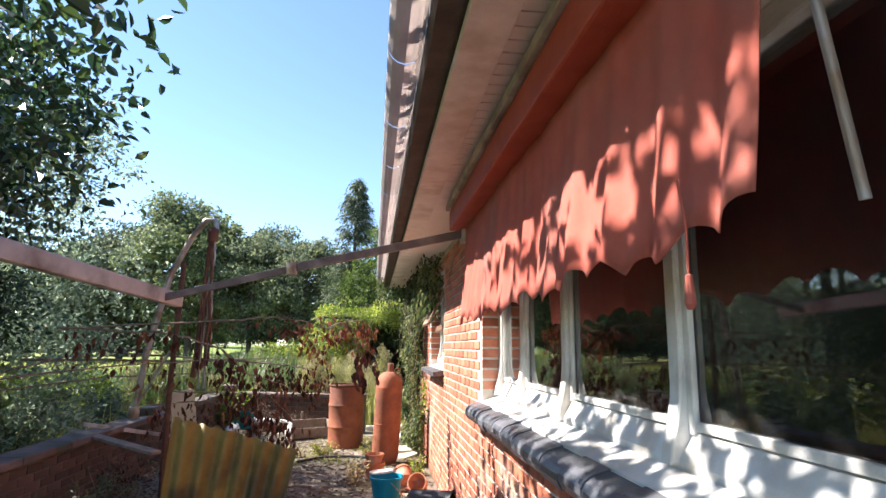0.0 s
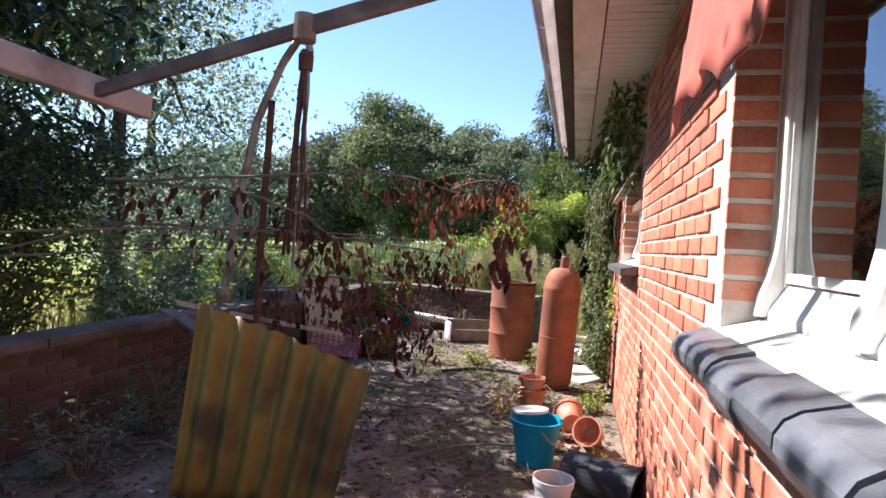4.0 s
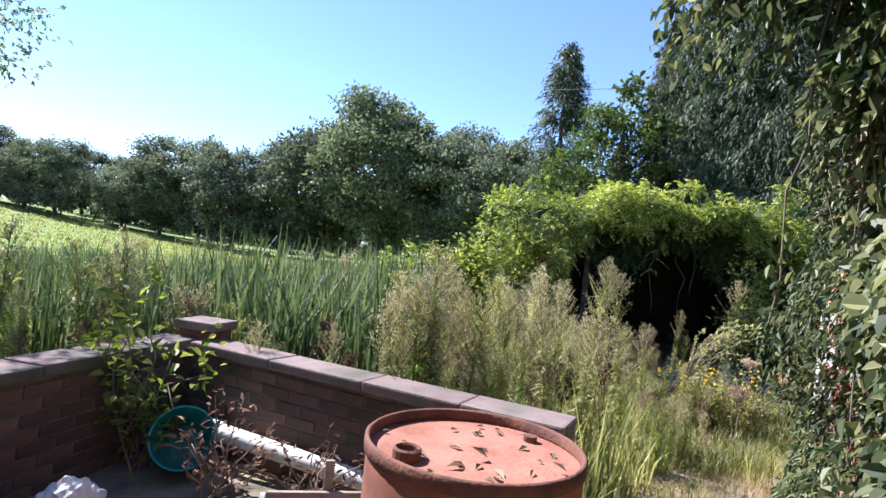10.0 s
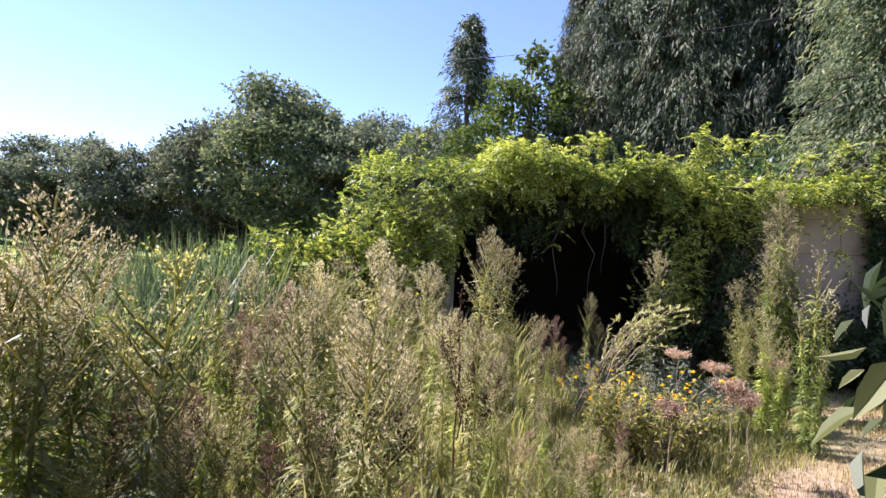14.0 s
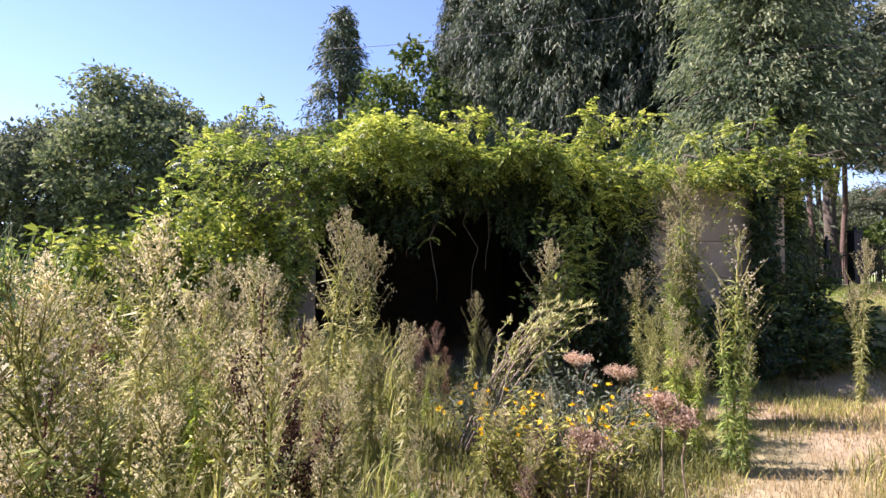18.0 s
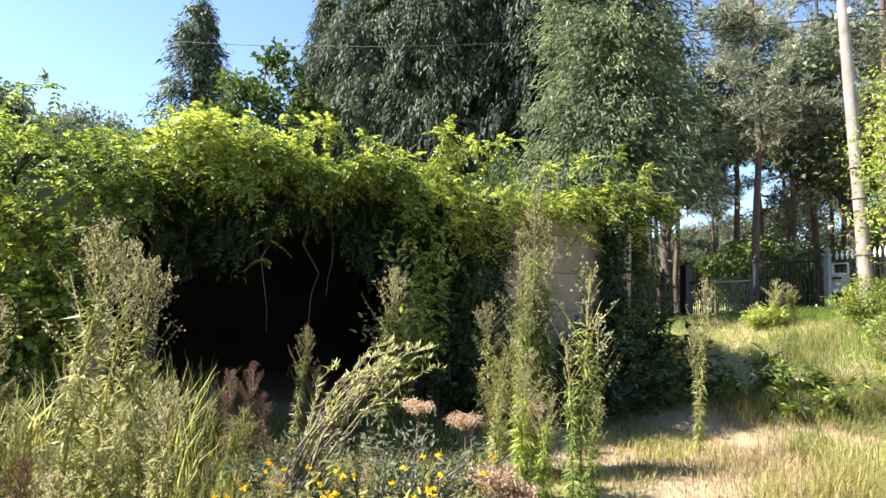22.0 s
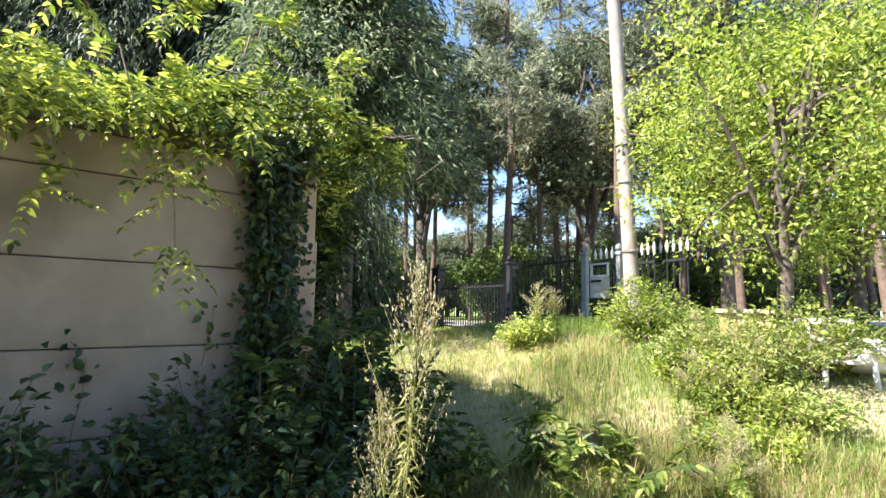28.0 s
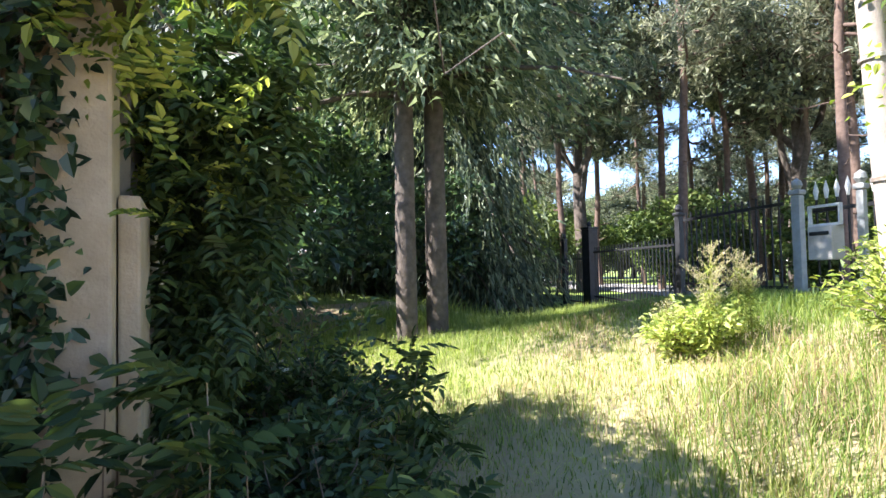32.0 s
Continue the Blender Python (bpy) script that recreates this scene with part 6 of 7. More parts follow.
# short tufts scattered over the straw
for k in range(14):
    wx_, wy_ = gw.uniform(2.6, 8.0), gw.uniform(13.4, 16.4)
    if float(path_clear(np.array([wx_]), np.array([wy_]))[0]) > 0.7:
        weed(WEEDS[(0, 3, 1)[k % 3]], wx_, wy_, gw.uniform(0.2, 0.42), gw.uniform(0, 360), gw.normal(0, 5))


def dock(x, y, h, seed):
    """A dead dock: a stiff dark stalk whose upright branches are thick with brown seeds."""
    g = np.random.default_rng(seed)
    d = empty("dead_dock", pose(x, y, ground_at(x, y)), "dead dark brown dock stalk thick with seeds", "weed", "dead docks")
    wood, sb = [], []
    for k in range(7):
        a = g.uniform(0, 2 * np.pi)
        s = np.array([0.01 * k, 0, h * (0.0 if k == 0 else g.uniform(0.25, 0.55))])
        e = np.array([math.cos(a), math.sin(a), 0]) * (0.03 if k == 0 else g.uniform(0.08, 0.16)) + np.array([0.03, 0, h * (1.0 if k == 0 else g.uniform(0.65, 0.92))])
        p = bent(s, e, 0.0, 0.008, 7, seed * 9 + k)
        wood.append(tube_arrays(p, np.linspace(0.007 if k == 0 else 0.004, 0.002, 7), 5))
        q = g.uniform(2.6 if k == 0 else 1.5, 6, 170)
        sb.append(np.stack([np.interp(q, np.arange(7), p[:, j]) for j in range(3)], -1) + g.normal(0, 0.011, (170, 3)))
    sb = np.concatenate(sb)
    put("stem", mesh_of("stem", *join(*wood), M_RUSTDARK, True), d, kind="stuff")
    put("seed_head", mesh_of("seed_head", *leaves(sb, ball_dirs(len(sb), g), ball_dirs(len(sb), g), np.full(len(sb), 0.014), np.full(len(sb), 0.011)), L_DOCK), d, kind="stuff")


L_DOCK = leafy("dock_seeds", (0.03, 0.016, 0.011), (0.06, 0.03, 0.02), (0.11, 0.055, 0.035), 0.1, 0.9)
for k, (x, y, h) in enumerate(((0.12, 13.4, 1.22), (0.2, 13.5, 0.95), (-0.35, 13.0, 1.0), (-0.2, 12.9, 0.8))):
    dock(x, y, h, 1200 + k)


def bush(name, seed, x, y, w, h, n, leaf, m, label, category="bush", twigs=16, ratio=0.5, z=None, upward=0.4, fine=True):
    """A shrub: thin branching stems and leaves along them."""
    g = np.random.default_rng(seed)
    b = empty(name, pose(x, y, ground_at(x, y) if z is None else z), label, category)
    wood, base, way = [], [], []
    for k in range(twigs):
        a, r = g.uniform(0, 2 * np.pi), w / 2 * g.uniform(0.2, 1.0)
        e = np.array([math.cos(a) * r, math.sin(a) * r, h * g.uniform(0.55, 1.05) * (1 - 0.35 * (2 * r / w) ** 2)])
        p = bent((g.normal(0, 0.05), g.normal(0, 0.05), -0.03), e, -0.06 * h, 0.04 * h, 7, seed * 50 + k)
        wood.append(tube_arrays(p, np.linspace(0.008, 0.002, 7) * max(1, h * 0.7), 5))
        q = g.uniform(0.15, 1.0, n // twigs)
        pts_ = np.stack([np.interp(q * 6, np.arange(7), p[:, j]) for j in range(3)], -1)
        base.append(pts_ + g.normal(0, 0.075 * max(w, h) * 0.5, pts_.shape))
        way.append(g.normal(0, 0.7, pts_.shape) + np.array([math.cos(a), math.sin(a), upward]))
    base, way = np.concatenate(base), np.concatenate(way)
    base[:, 2] = np.maximum(base[:, 2], 0.02)
    ln = leaf * g.uniform(0.55, 1.3, len(base))
    put("stem", mesh_of("stem", *join(*wood), M_TWIG, True), b, kind="stuff")
    put("leaves", mesh_of("leaves", *leaves(base, way, g.normal(0, 0.5, base.shape) + np.array([0, 0, 1.0]), ln, ln * ratio, fine=fine), m), b, kind="stuff")
    return b


# shrubs along the drive and the meadow's edge
for k, (x, y, w, h) in enumerate(((8.8, 16.7, 1.2, 0.55), (9.4, 19.35, 0.8, 0.5), (11.0, 18.2, 1.2, 0.5), (10.3, 16.5, 1.6, 1.1), (11.6, 19.0, 1.2, 0.9))):
    bush("shrub", 300 + k, x, y, w, h * (0.62 if x < 8.75 else 0.85), 2600, 0.058, L_SHRUB if k % 3 else L_LIME, "bright green leafy shrub beside the drive", twigs=34, ratio=0.42)
bush("fallen_bush", 330, 1.75, 15.2, 1.4, 0.7, 2600, 0.045, L_WILLOW, "collapsed grey-green shrub in front of the hut", twigs=30, ratio=0.3)
bush("fallen_bush", 331, 1.2, 15.4, 1.0, 0.55, 1500, 0.045, L_WILLOW, "collapsed grey-green shrub in front of the hut", twigs=20, ratio=0.3)
for k, (x, y) in enumerate(((1.3, 14.55), (1.55, 14.4), (1.15, 14.75), (1.75, 14.6))):
    bush("yellow_flower", 340 + k, x, y, 0.5, 0.62, 520, 0.045, L_GRASS, "wild flower with small yellow blossoms", "flower", 14, 0.35)
    g = np.random.default_rng(345 + k)
    hb = np.repeat(np.stack([x + g.normal(0, 0.15, 13), y + g.normal(0, 0.15, 13), ground_at(x, y) + g.uniform(0.4, 0.66, 13)], 1), 7, 0)
    fl = mesh_of("blossoms", *leaves(hb, ball_dirs(len(hb), g) + np.array([0, 0, 0.7]), ball_dirs(len(hb), g), np.full(len(hb), 0.022), np.full(len(hb), 0.014)), L_YELLOW)
    o = bpy.data.objects["yellow_flower" if k == 0 else f"yellow_flower.{k:03d}"]
    put("blossoms", fl, o, o.matrix_basis.inverted())


def yarrow(x, y, h, r, seed):
    g = np.random.default_rng(seed)
    b = empty("yarrow", pose(x, y, ground_at(x, y)), "withered yarrow with a flat beige-pink head", "flower", "withered yarrow")
    wood = [tube_arrays(bent((0, 0, -0.02), (0.03, 0.02, h * 0.8), 0, 0.008, 6, seed), np.linspace(0.006, 0.004, 6), 5)]
    tips = np.stack([g.normal(0, r * 0.5, 40), g.normal(0, r * 0.5, 40), h + g.uniform(-0.02, 0.03, 40)], 1)
    for q in tips[:16]:
        wood.append(tube_arrays(bent((0.03, 0.02, h * 0.8), q, 0, 0, 3), [0.003, 0.0025, 0.002], 4))
    hb = np.repeat(tips, 22, 0) + g.normal(0, 0.016, (880, 3))
    put("stem", mesh_of("stem", *join(*wood), M_TWIG, True), b, kind="stuff")
    put("flower_head", mesh_of("flower_head", *leaves(hb, ball_dirs(880, g) + np.array([0, 0, 1.0]), ball_dirs(880, g), np.full(880, 0.016), np.full(880, 0.012)), L_PINK), b)


for k, (x, y, h) in enumerate(((2.5, 16.1, 0.5), (2.62, 16.25, 0.46), (2.15, 16.2, 0.58), (2.95, 15.9, 0.6), (1.95, 14.35, 0.62), (2.05, 14.3, 0.55), (1.5, 14.2, 0.5))):
    yarrow(x, y, h, 0.1, 360 + k)

# small light-green tree by the pole
LIME = broad_tree(91, 3.9, 3.5, 190, 82, 0.062, 0.16, L_LIME, limbs=26, fine=True)
tree_thing("young_tree", LIME, 11.0, 16.95, 0, 1.12, "young tree with bright yellow-green leaves by the pole")
tree_thing("young_tree", LIME, 12.9, 16.6, 130, 1.2, "young tree with bright yellow-green leaves behind the first")

# trees and bushes left of the patio
LAUREL = broad_tree(93, 6.2, 6.3, 210, 46, 0.15, 0.46, L_LAUREL, limbs=22, fine=True)
tree_thing("laurel_tree", LAUREL, -3.7, 1.2, 40, 1.0, "dark glossy-leaved tree overhanging the low wall")
WILLOW = broad_tree(95, 6.5, 4.4, 150, 95, 0.085, 0.05, L_WILLOW, limbs=8)
tree_thing("willow", WILLOW, -7.7, 11.4, 0, 0.95, "silvery willow with fine leaves behind the wall")
tree_thing("willow", WILLOW, -5.4, 8.2, 60, 0.92, "silvery willow with fine leaves behind the wall")
tree_thing("laurel_tree", LAUREL, -7.2, 6.9, 200, 1.02, "dark glossy-leaved tree standing behind the low wall")
tree_thing("laurel_tree", LAUREL, -5.2, 4.6, 75, 0.9, "dark glossy-leaved tree overhanging the low wall")
tree_thing("willow", WILLOW, -8.2, 5.0, 120, 1.15, "silvery willow with fine leaves behind the wall")
# bushes added, mostly out of view, to shade the patio's left side
for x, y, s, tr in ((-4.9, 3.3, 0.62, 160), (-4.7, 5.7, 0.42, 260)):
    tree_thing("laurel_bush", LAUREL, x, y, tr, s, "dark glossy-leaved bush added behind the low wall to shade the patio", "bush", "laurel bushes")
# the two tallest brambles, mostly out of view, are raised to shade the patio
for k, (x, y, w, h) in enumerate(((-4.5, 4.4, 2.6, 3.6), (-4.5, 6.0, 2.0, 2.2), (-4.3, 7.6, 1.7, 1.45), (-5.6, 9.6, 2.0, 1.3), (-4.1, 9.3, 1.2, 1.0), (-6.4, 7.0, 2.2, 1.9), (-5.2, 2.8, 2.8, 3.9), (-5.6, 11.6, 2.0, 1.3), (-7.4, 11.4, 2.0, 1.4))):
    bush("bramble", 400 + k, x, y, w, h, 3200, 0.075, L_SHRUB if k % 2 else L_WILLOW, "tangled bramble bush behind the low wall", twigs=30)
bush("sapling", 420, -2.66, 11.15, 0.8, 1.25, 420, 0.075, L_LIME, "thin sapling growing in the patio's corner", "sapling", 12, z=0.0)
for k, (x, y, w, h, nn, m) in enumerate(((-2.0, 10.95, 0.9, 0.6, 260, L_DEADWEED), (-1.5, 11.0, 0.8, 0.5, 200, L_DEADWEED), (-2.6, 10.0, 0.6, 0.5, 160, L_WEED), (-0.7, 8.95, 0.5, 0.22, 300, L_GRASS), (0.0, 8.9, 0.4, 0.3, 200, L_GRASS), (0.66, 9.3, 0.5, 0.35, 260, L_LIME), (0.6, 7.5, 0.35, 0.25, 160, L_LIME), (-2.2, 7.3, 0.8, 0.35, 220, L_WILLOW), (-1.6, 5.6, 0.8, 0.45, 260, L_DEADWEED), (-0.2, 7.0, 0.6, 0.3, 160, L_DRY), (-2.3, 4.9, 0.9, 0.6, 260, L_WILLOW), (0.6, 6.0, 0.3, 0.2, 100, L_LIME), (-2.3, 3.4, 0.9, 0.6, 420, L_DEADWEED), (-2.45, 4.2, 0.8, 0.75, 420, L_LAUREL), (-1.9, 3.9, 0.7, 0.4, 300, L_DEADWEED), (-2.4, 5.6, 0.8, 0.6, 360, L_LAUREL), (-2.5, 6.6, 0.7, 0.55, 300, L_DEADWEED))):
    bush("patio_weed", 430 + k, x, y, w, h, nn, 0.05, m, "small weed growing through the patio", "weed", 12, 0.35, 0.0)


# ---- creeper on the house corner ----
def creeper():
    g = np.random.default_rng(501)
    c = empty("creeper", None, "thick green creeper covering the house corner and eave", "creeper")
    n = 34000
    y = g.uniform(8.35, 10.95, n)
    z = g.uniform(0.0, 2.95, n)
    dens = smooth01((y - 8.2 - 0.5 * smooth01((1.5 - z) / 0.5) + 0.35 * np.sin(z * 4)) / 0.5)
    keep = g.uniform(0, 1, n) < dens
    y, z = y[keep], z[keep]
    bulge = 0.08 + 0.11 * smooth01((y - 8.4) / 1.2) * smooth01((11.0 - y) / 0.9) + 0.08 * np.sin(y * 5 + 1) * np.sin(z * 3.7) + 0.07 * np.sin(z * 9 + y * 2)
    x = WX - np.abs(bulge) * g.uniform(0.1, 1.0, len(y)) ** 0.6
    x = np.where(y > 10.77, g.uniform(0.86, 1.9, len(y)), x)
    base = np.stack([x, y, z], 1)
    way = g.normal(0, 0.55, base.shape) + np.array([-0.5, 0.0, -0.9])
    ln = 0.052 * g.uniform(0.5, 1.4, len(base)) * np.where(y > 10.1, 0.72, 1.0)
    up = g.normal(0, 0.5, base.shape) + np.array([-1.0, 0.0, 0.6])
    lv = [leaves(base, way, up, ln, ln * np.where(y > 10.1, 0.36, 0.6), fine=True)]
    wood = []
    for k in range(70):
        y0 = g.uniform(8.3, 10.98)
        x0 = WX - g.uniform(0.06, 0.24) if y0 < 10.4 else g.uniform(0.78, 1.3)
        z0 = g.uniform(2.0, 2.9)
        ln_ = g.uniform(0.3, 1.6)
        p = bent((x0, y0, z0), (x0 + g.normal(0, 0.08), y0 + g.normal(0, 0.1), max(z0 - ln_, 0.05 if y0 < 10.3 else 1.5)), 0, 0.03, 7, 600 + k)
        wood.append(tube_arrays(p, np.linspace(0.006, 0.002, 7), 4))
        m = int(38 * ln_) + 6
        q = g.uniform(0, 6, m)
        b = np.stack([np.interp(q, np.arange(7), p[:, j]) for j in range(3)], -1) + g.normal(0, 0.03, (m, 3))
        l2 = (0.052 if y0 < 10.1 else 0.04) * g.uniform(0.6, 1.4, m)
        lv.append(leaves(b, g.normal(0, 0.5, b.shape) + np.array([-0.2, 0, -1.0]), g.normal(0, 0.6, b.shape) + np.array([-1.0, 0, 0.3]), l2, l2 * 0.55, fine=True))
    m = 900
    b = np.stack([WX - g.uniform(-0.05, 0.25, m), g.uniform(6.5, 8.5, m), 2.3 + g.uniform(-0.12, 0.4, m) + 0.2 * np.sin(g.uniform(0, 6, m))], 1)
    l2 = 0.08 * g.uniform(0.6, 1.4, m)
    lv.append(leaves(b, g.normal(0, 0.5, b.shape) + np.array([-0.3, 0, -1.0]), g.normal(0, 0.6, b.shape) + np.array([-1.0, 0, 0.3]), l2, l2 * 0.5))
    for k in range(16):
        y0 = g.uniform(8.4, 10.3)
        wood.append(tube_arrays(bent((WX - 0.03, y0, -0.02), (WX - 0.05, y0 + g.normal(0, 0.3), 2.7), 0, 0.02, 9, 700 + k), np.linspace(0.009, 0.005, 9), 6))
    wood.append(tube_arrays(bent((0.9, 11.05, 0.2), (1.15, 11.15, 2.6), 0.05, 0.05, 10, 720), np.linspace(0.007, 0.004, 10), 6))
    m = 1500
    b = np.stack([g.uniform(EX - 0.12, WX, m), g.uniform(9.6, 10.95, m), 2.62 + g.uniform(-0.3, 0.5, m) ** 1 * 1.0], 1)
    b[:, 1] = np.where((b[:, 2] > 2.7) & (b[:, 0] > EX), 10.83 + g.uniform(0, 0.15, m), b[:, 1])
    l2 = 0.055 * g.uniform(0.6, 1.4, m)
    lv.append(leaves(b, g.normal(0, 0.5, b.shape) + np.array([-0.3, 0.2, -1.0]), g.normal(0, 0.6, b.shape) + np.array([-1.0, 0, 0.3]), l2, l2 * 0.5, fine=True))
    put("stem", mesh_of("stem", *join(*wood), M_TWIG, True), c, kind="stuff")
    put("leaves", mesh_of("leaves", *join(*lv), L_IVY), c)
    strip = empty("creeper", None, "young creeper climbing the brick below the window", "creeper")
    b = np.stack([np.full(160, WX - 0.03) - g.uniform(0, 0.06, 160), 8.05 + 0.12 * np.sin(np.linspace(0, 6, 160)) + g.normal(0, 0.05, 160), np.linspace(0.02, 1.15, 160)], 1)
    l2 = 0.07 * g.uniform(0.5, 1.3, 160)
    put("stem", mesh_of("stem", *tube_arrays(b[::16], 0.004, 4), M_TWIG, True), strip, kind="stuff")
    put("leaves", mesh_of("leaves", *leaves(b, g.normal(0, 0.6, b.shape) + np.array([-0.5, 0, -0.3]), np.array([[-1.0, 0, 0.5]]), l2, l2 * 0.6), L_LIME), strip)


creeper()


# ---- wisteria over the hut ----
def pinnate(base, way, length, g, pairs=6, leaflet=0.052):
    """Compound leaves: pairs of leaflets along a drooping stalk, and one at the tip."""
    n = len(base)
    way = unit(way)
    side = unit(np.cross(way, np.array([[0.02, 0.03, 1.0]])))
    up = np.cross(side, way)
    out = []
    for k in range(pairs):
        t = (k + 0.8) / pairs
        p = base + way * (length * t)[:, None] - np.array([[0, 0, 1.0]]) * (length * 0.35 * t * t)[:, None]
        for s in (-1, 1):
            ln = leaflet * (1.1 - 0.5 * abs(t - 0.5)) * g.uniform(0.8, 1.2, n)
            out.append(leaves(p, side * s + way * 0.55 - np.array([[0, 0, 0.25]]), up + g.normal(0, 0.15, up.shape), ln, ln * 0.4, fine=True))
    p = base + way * length[:, None] - np.array([[0, 0, 1.0]]) * (length * 0.35)[:, None]
    ln = leaflet * g.uniform(0.9, 1.3, n)
    out.append(leaves(p, way - np.array([[0, 0, 0.5]]), up, ln, ln * 0.42, fine=True))
    return join(*out)


def wisteria():
    g = np.random.default_rng(801)
    w = empty("wisteria", None, "rampant bright green wisteria covering the hut roof", "climber")
    n = 9200
    x = g.uniform(HX0 - 0.5, HX1 + 0.45, n)
    u = g.uniform(0, 1, n)
    y = np.where(u < 0.42, HY - g.uniform(0.15, 0.75, n) * np.where(x > 5.4, 0.45, 1.0), HY - 0.4 + g.uniform(0, 1, n) ** 1.5 * 3.4)
    hump = 0.16 + 0.30 * np.exp(-((x - 0.6) / 1.8) ** 2) + 0.10 * np.sin(x * 3.1) + 0.08 * np.sin(x * 7.3 + y)
    top = HH + hump * np.where(x > 4.2, 0.65, 1.0)
    front = y < HY - 0.12
    drop = np.where(front, g.uniform(0, 1, n) ** 1.3 * (0.42 + 0.22 * np.sin(x * 2.3 + 0.6) + 0.3 * (x < 0.1) * smooth01((0.1 - x) / 1.5)), 0.0)
    drop = np.where(front & (x < 0.05), g.uniform(0, 1, n) ** 0.85 * (0.7 + 1.9 * smooth01((-0.05 - x) / 0.7)), drop)
    drop = np.where(front & (x > 3.6), drop * 0.35, drop)
    drop = np.where((x > HX1 - 0.05) & (x < HX1 + 0.5), g.uniform(0, 1, n) ** 1.4 * 0.55, drop)
    drop = np.where(front & (x > 2.55) & (x < 2.9), g.uniform(0, 1, n) * 2.0, drop)
    corner = x > 5.05
    y = np.where(corner & front, HY + 0.15 + (HY - y) * 2.5, y)
    front = front & ~corner
    z = top - drop - np.where(front, 0.12, g.uniform(0, 0.25, n))
    few = (x < HX1 - 0.1) & (x < 4.9) & ~((x > 3.3) & front & (g.uniform(0, 1, n) < 0.86)) | (g.uniform(0, 1, n) < 0.12) | ~front & (x < HX1) & (g.uniform(0, 1, n) < 0.6)
    x, y, z, front, n = x[few], y[few], z[few], front[few], int(few.sum())
    base = np.stack([x, y, z], 1)
    way = g.normal(0, 0.6, (n, 3)) + np.where(front[:, None], np.array([[0, -0.9, -0.15]]), np.array([[0, -0.2, 0.5]]))
    lv = [pinnate(base, way, g.uniform(0.13, 0.25, n), g)]
    wood = []
    for k in range(46):
        x0 = g.uniform(HX0 - 0.3, HX1 + 0.6)
        a = np.array([x0, HY - g.uniform(0.2, 0.5), HH + g.uniform(0.1, 0.5)])
        kind = k % 3
        if kind == 0:
            e = a + np.array([g.normal(0, 0.25), -g.uniform(0.05, 0.3), -g.uniform(0.4, 0.95)])
        elif kind == 1:
            e = a + np.array([g.normal(0, 0.4), -g.uniform(0.0, 0.3), g.uniform(0.05, 0.26)])
        else:
            e = a + np.array([g.uniform(0.3, 1.0), -g.uniform(0.0, 0.2), g.uniform(-0.25, 0.2)])
        if (3.45 < x0 < HX1 - 0.3 and kind == 0 and k % 2) or (x0 > 4.95 and kind != 1):
            continue
        p = bent(a, e, -0.08, 0.03, 8, 820 + k)
        wood.append(tube_arrays(p, np.linspace(0.007, 0.002, 8), 5))
        q = p[np.arange(1, 8)]
        b = np.repeat(q, 2, 0)
        lv.append(pinnate(b, g.normal(0, 0.6, b.shape) + np.array([0, -0.5, -0.1]), g.uniform(0.14, 0.26, len(b)), g))
    for pts in ([(4.35, HY - 0.35, 2.75), (4.45, HY - 0.42, 2.35), (4.62, HY - 0.44, 2.1), (4.66, HY - 0.42, 1.75), (4.6, HY - 0.42, 1.5)], [(4.0, HY - 0.35, 2.7), (4.05, HY - 0.45, 2.3), (4.15, HY - 0.5, 1.95)], [(4.7, HY - 0.35, 2.7), (4.75, HY - 0.5, 2.25), (4.55, HY - 0.6, 2.05)]):
        p = np.asarray(pts, float)
        wood.append(tube_arrays(p, 0.005, 5))
        b = np.repeat(p[1:4], 5, 0)
        b = b + g.normal(0, 0.05, b.shape)
        lv.append(pinnate(b, g.normal(0, 0.8, b.shape) + np.array([0, -0.6, -0.1]), g.uniform(0.15, 0.25, len(b)), g))
    for k in range(14):
        a = np.array([g.uniform(HX0, HX1 + 0.4), HY + g.uniform(0, 1.5), HH + 0.25])
        wood.append(tube_arrays(bent(a, a + np.array([g.uniform(-1.4, 1.8), g.normal(0, 0.4), g.uniform(-0.1, 0.35)]), -0.1, 0.08, 9, 900 + k), np.linspace(0.014, 0.004, 9), 6))
    # stems and leaves up the corner post
    dark = []
    for k in range(10):
        x0, y0 = HX1 - g.uniform(0.3, 0.5), HY - g.uniform(0.05, 0.14)
        p = bent((x0, y0, 0.0), (HX1 - g.uniform(0.27, 0.42), HY - 0.08, 2.5), 0, 0.04, 9, 940 + k)
        wood.append(tube_arrays(p, np.linspace(0.014, 0.006, 9), 5))
        m = 560
        q = g.uniform(0, 8, m)
        b = np.stack([np.interp(q, np.arange(9), p[:, j]) for j in range(3)], -1) + g.normal(0, 0.07, (m, 3))
        l2 = 0.055 * g.uniform(0.5, 1.4, m)
        dark.append(leaves(b, g.normal(0, 0.7, b.shape) + np.array([0, -0.6, -0.5]), g.normal(0, 0.4, b.shape) + np.array([0, -1.0, 0.5]), l2, l2 * 0.6, fine=True))
    put("ivy", mesh_of("ivy", *join(*dark), L_LAUREL), w, None, "small dark ivy leaves on the corner post", kind="stuff")
    put("stem", mesh_of("stem", *join(*wood), M_TWIG, True), w, kind="stuff")
    put("leaves", mesh_of("leaves", *join(*lv), L_VINE), w, kind="stuff")


wisteria()
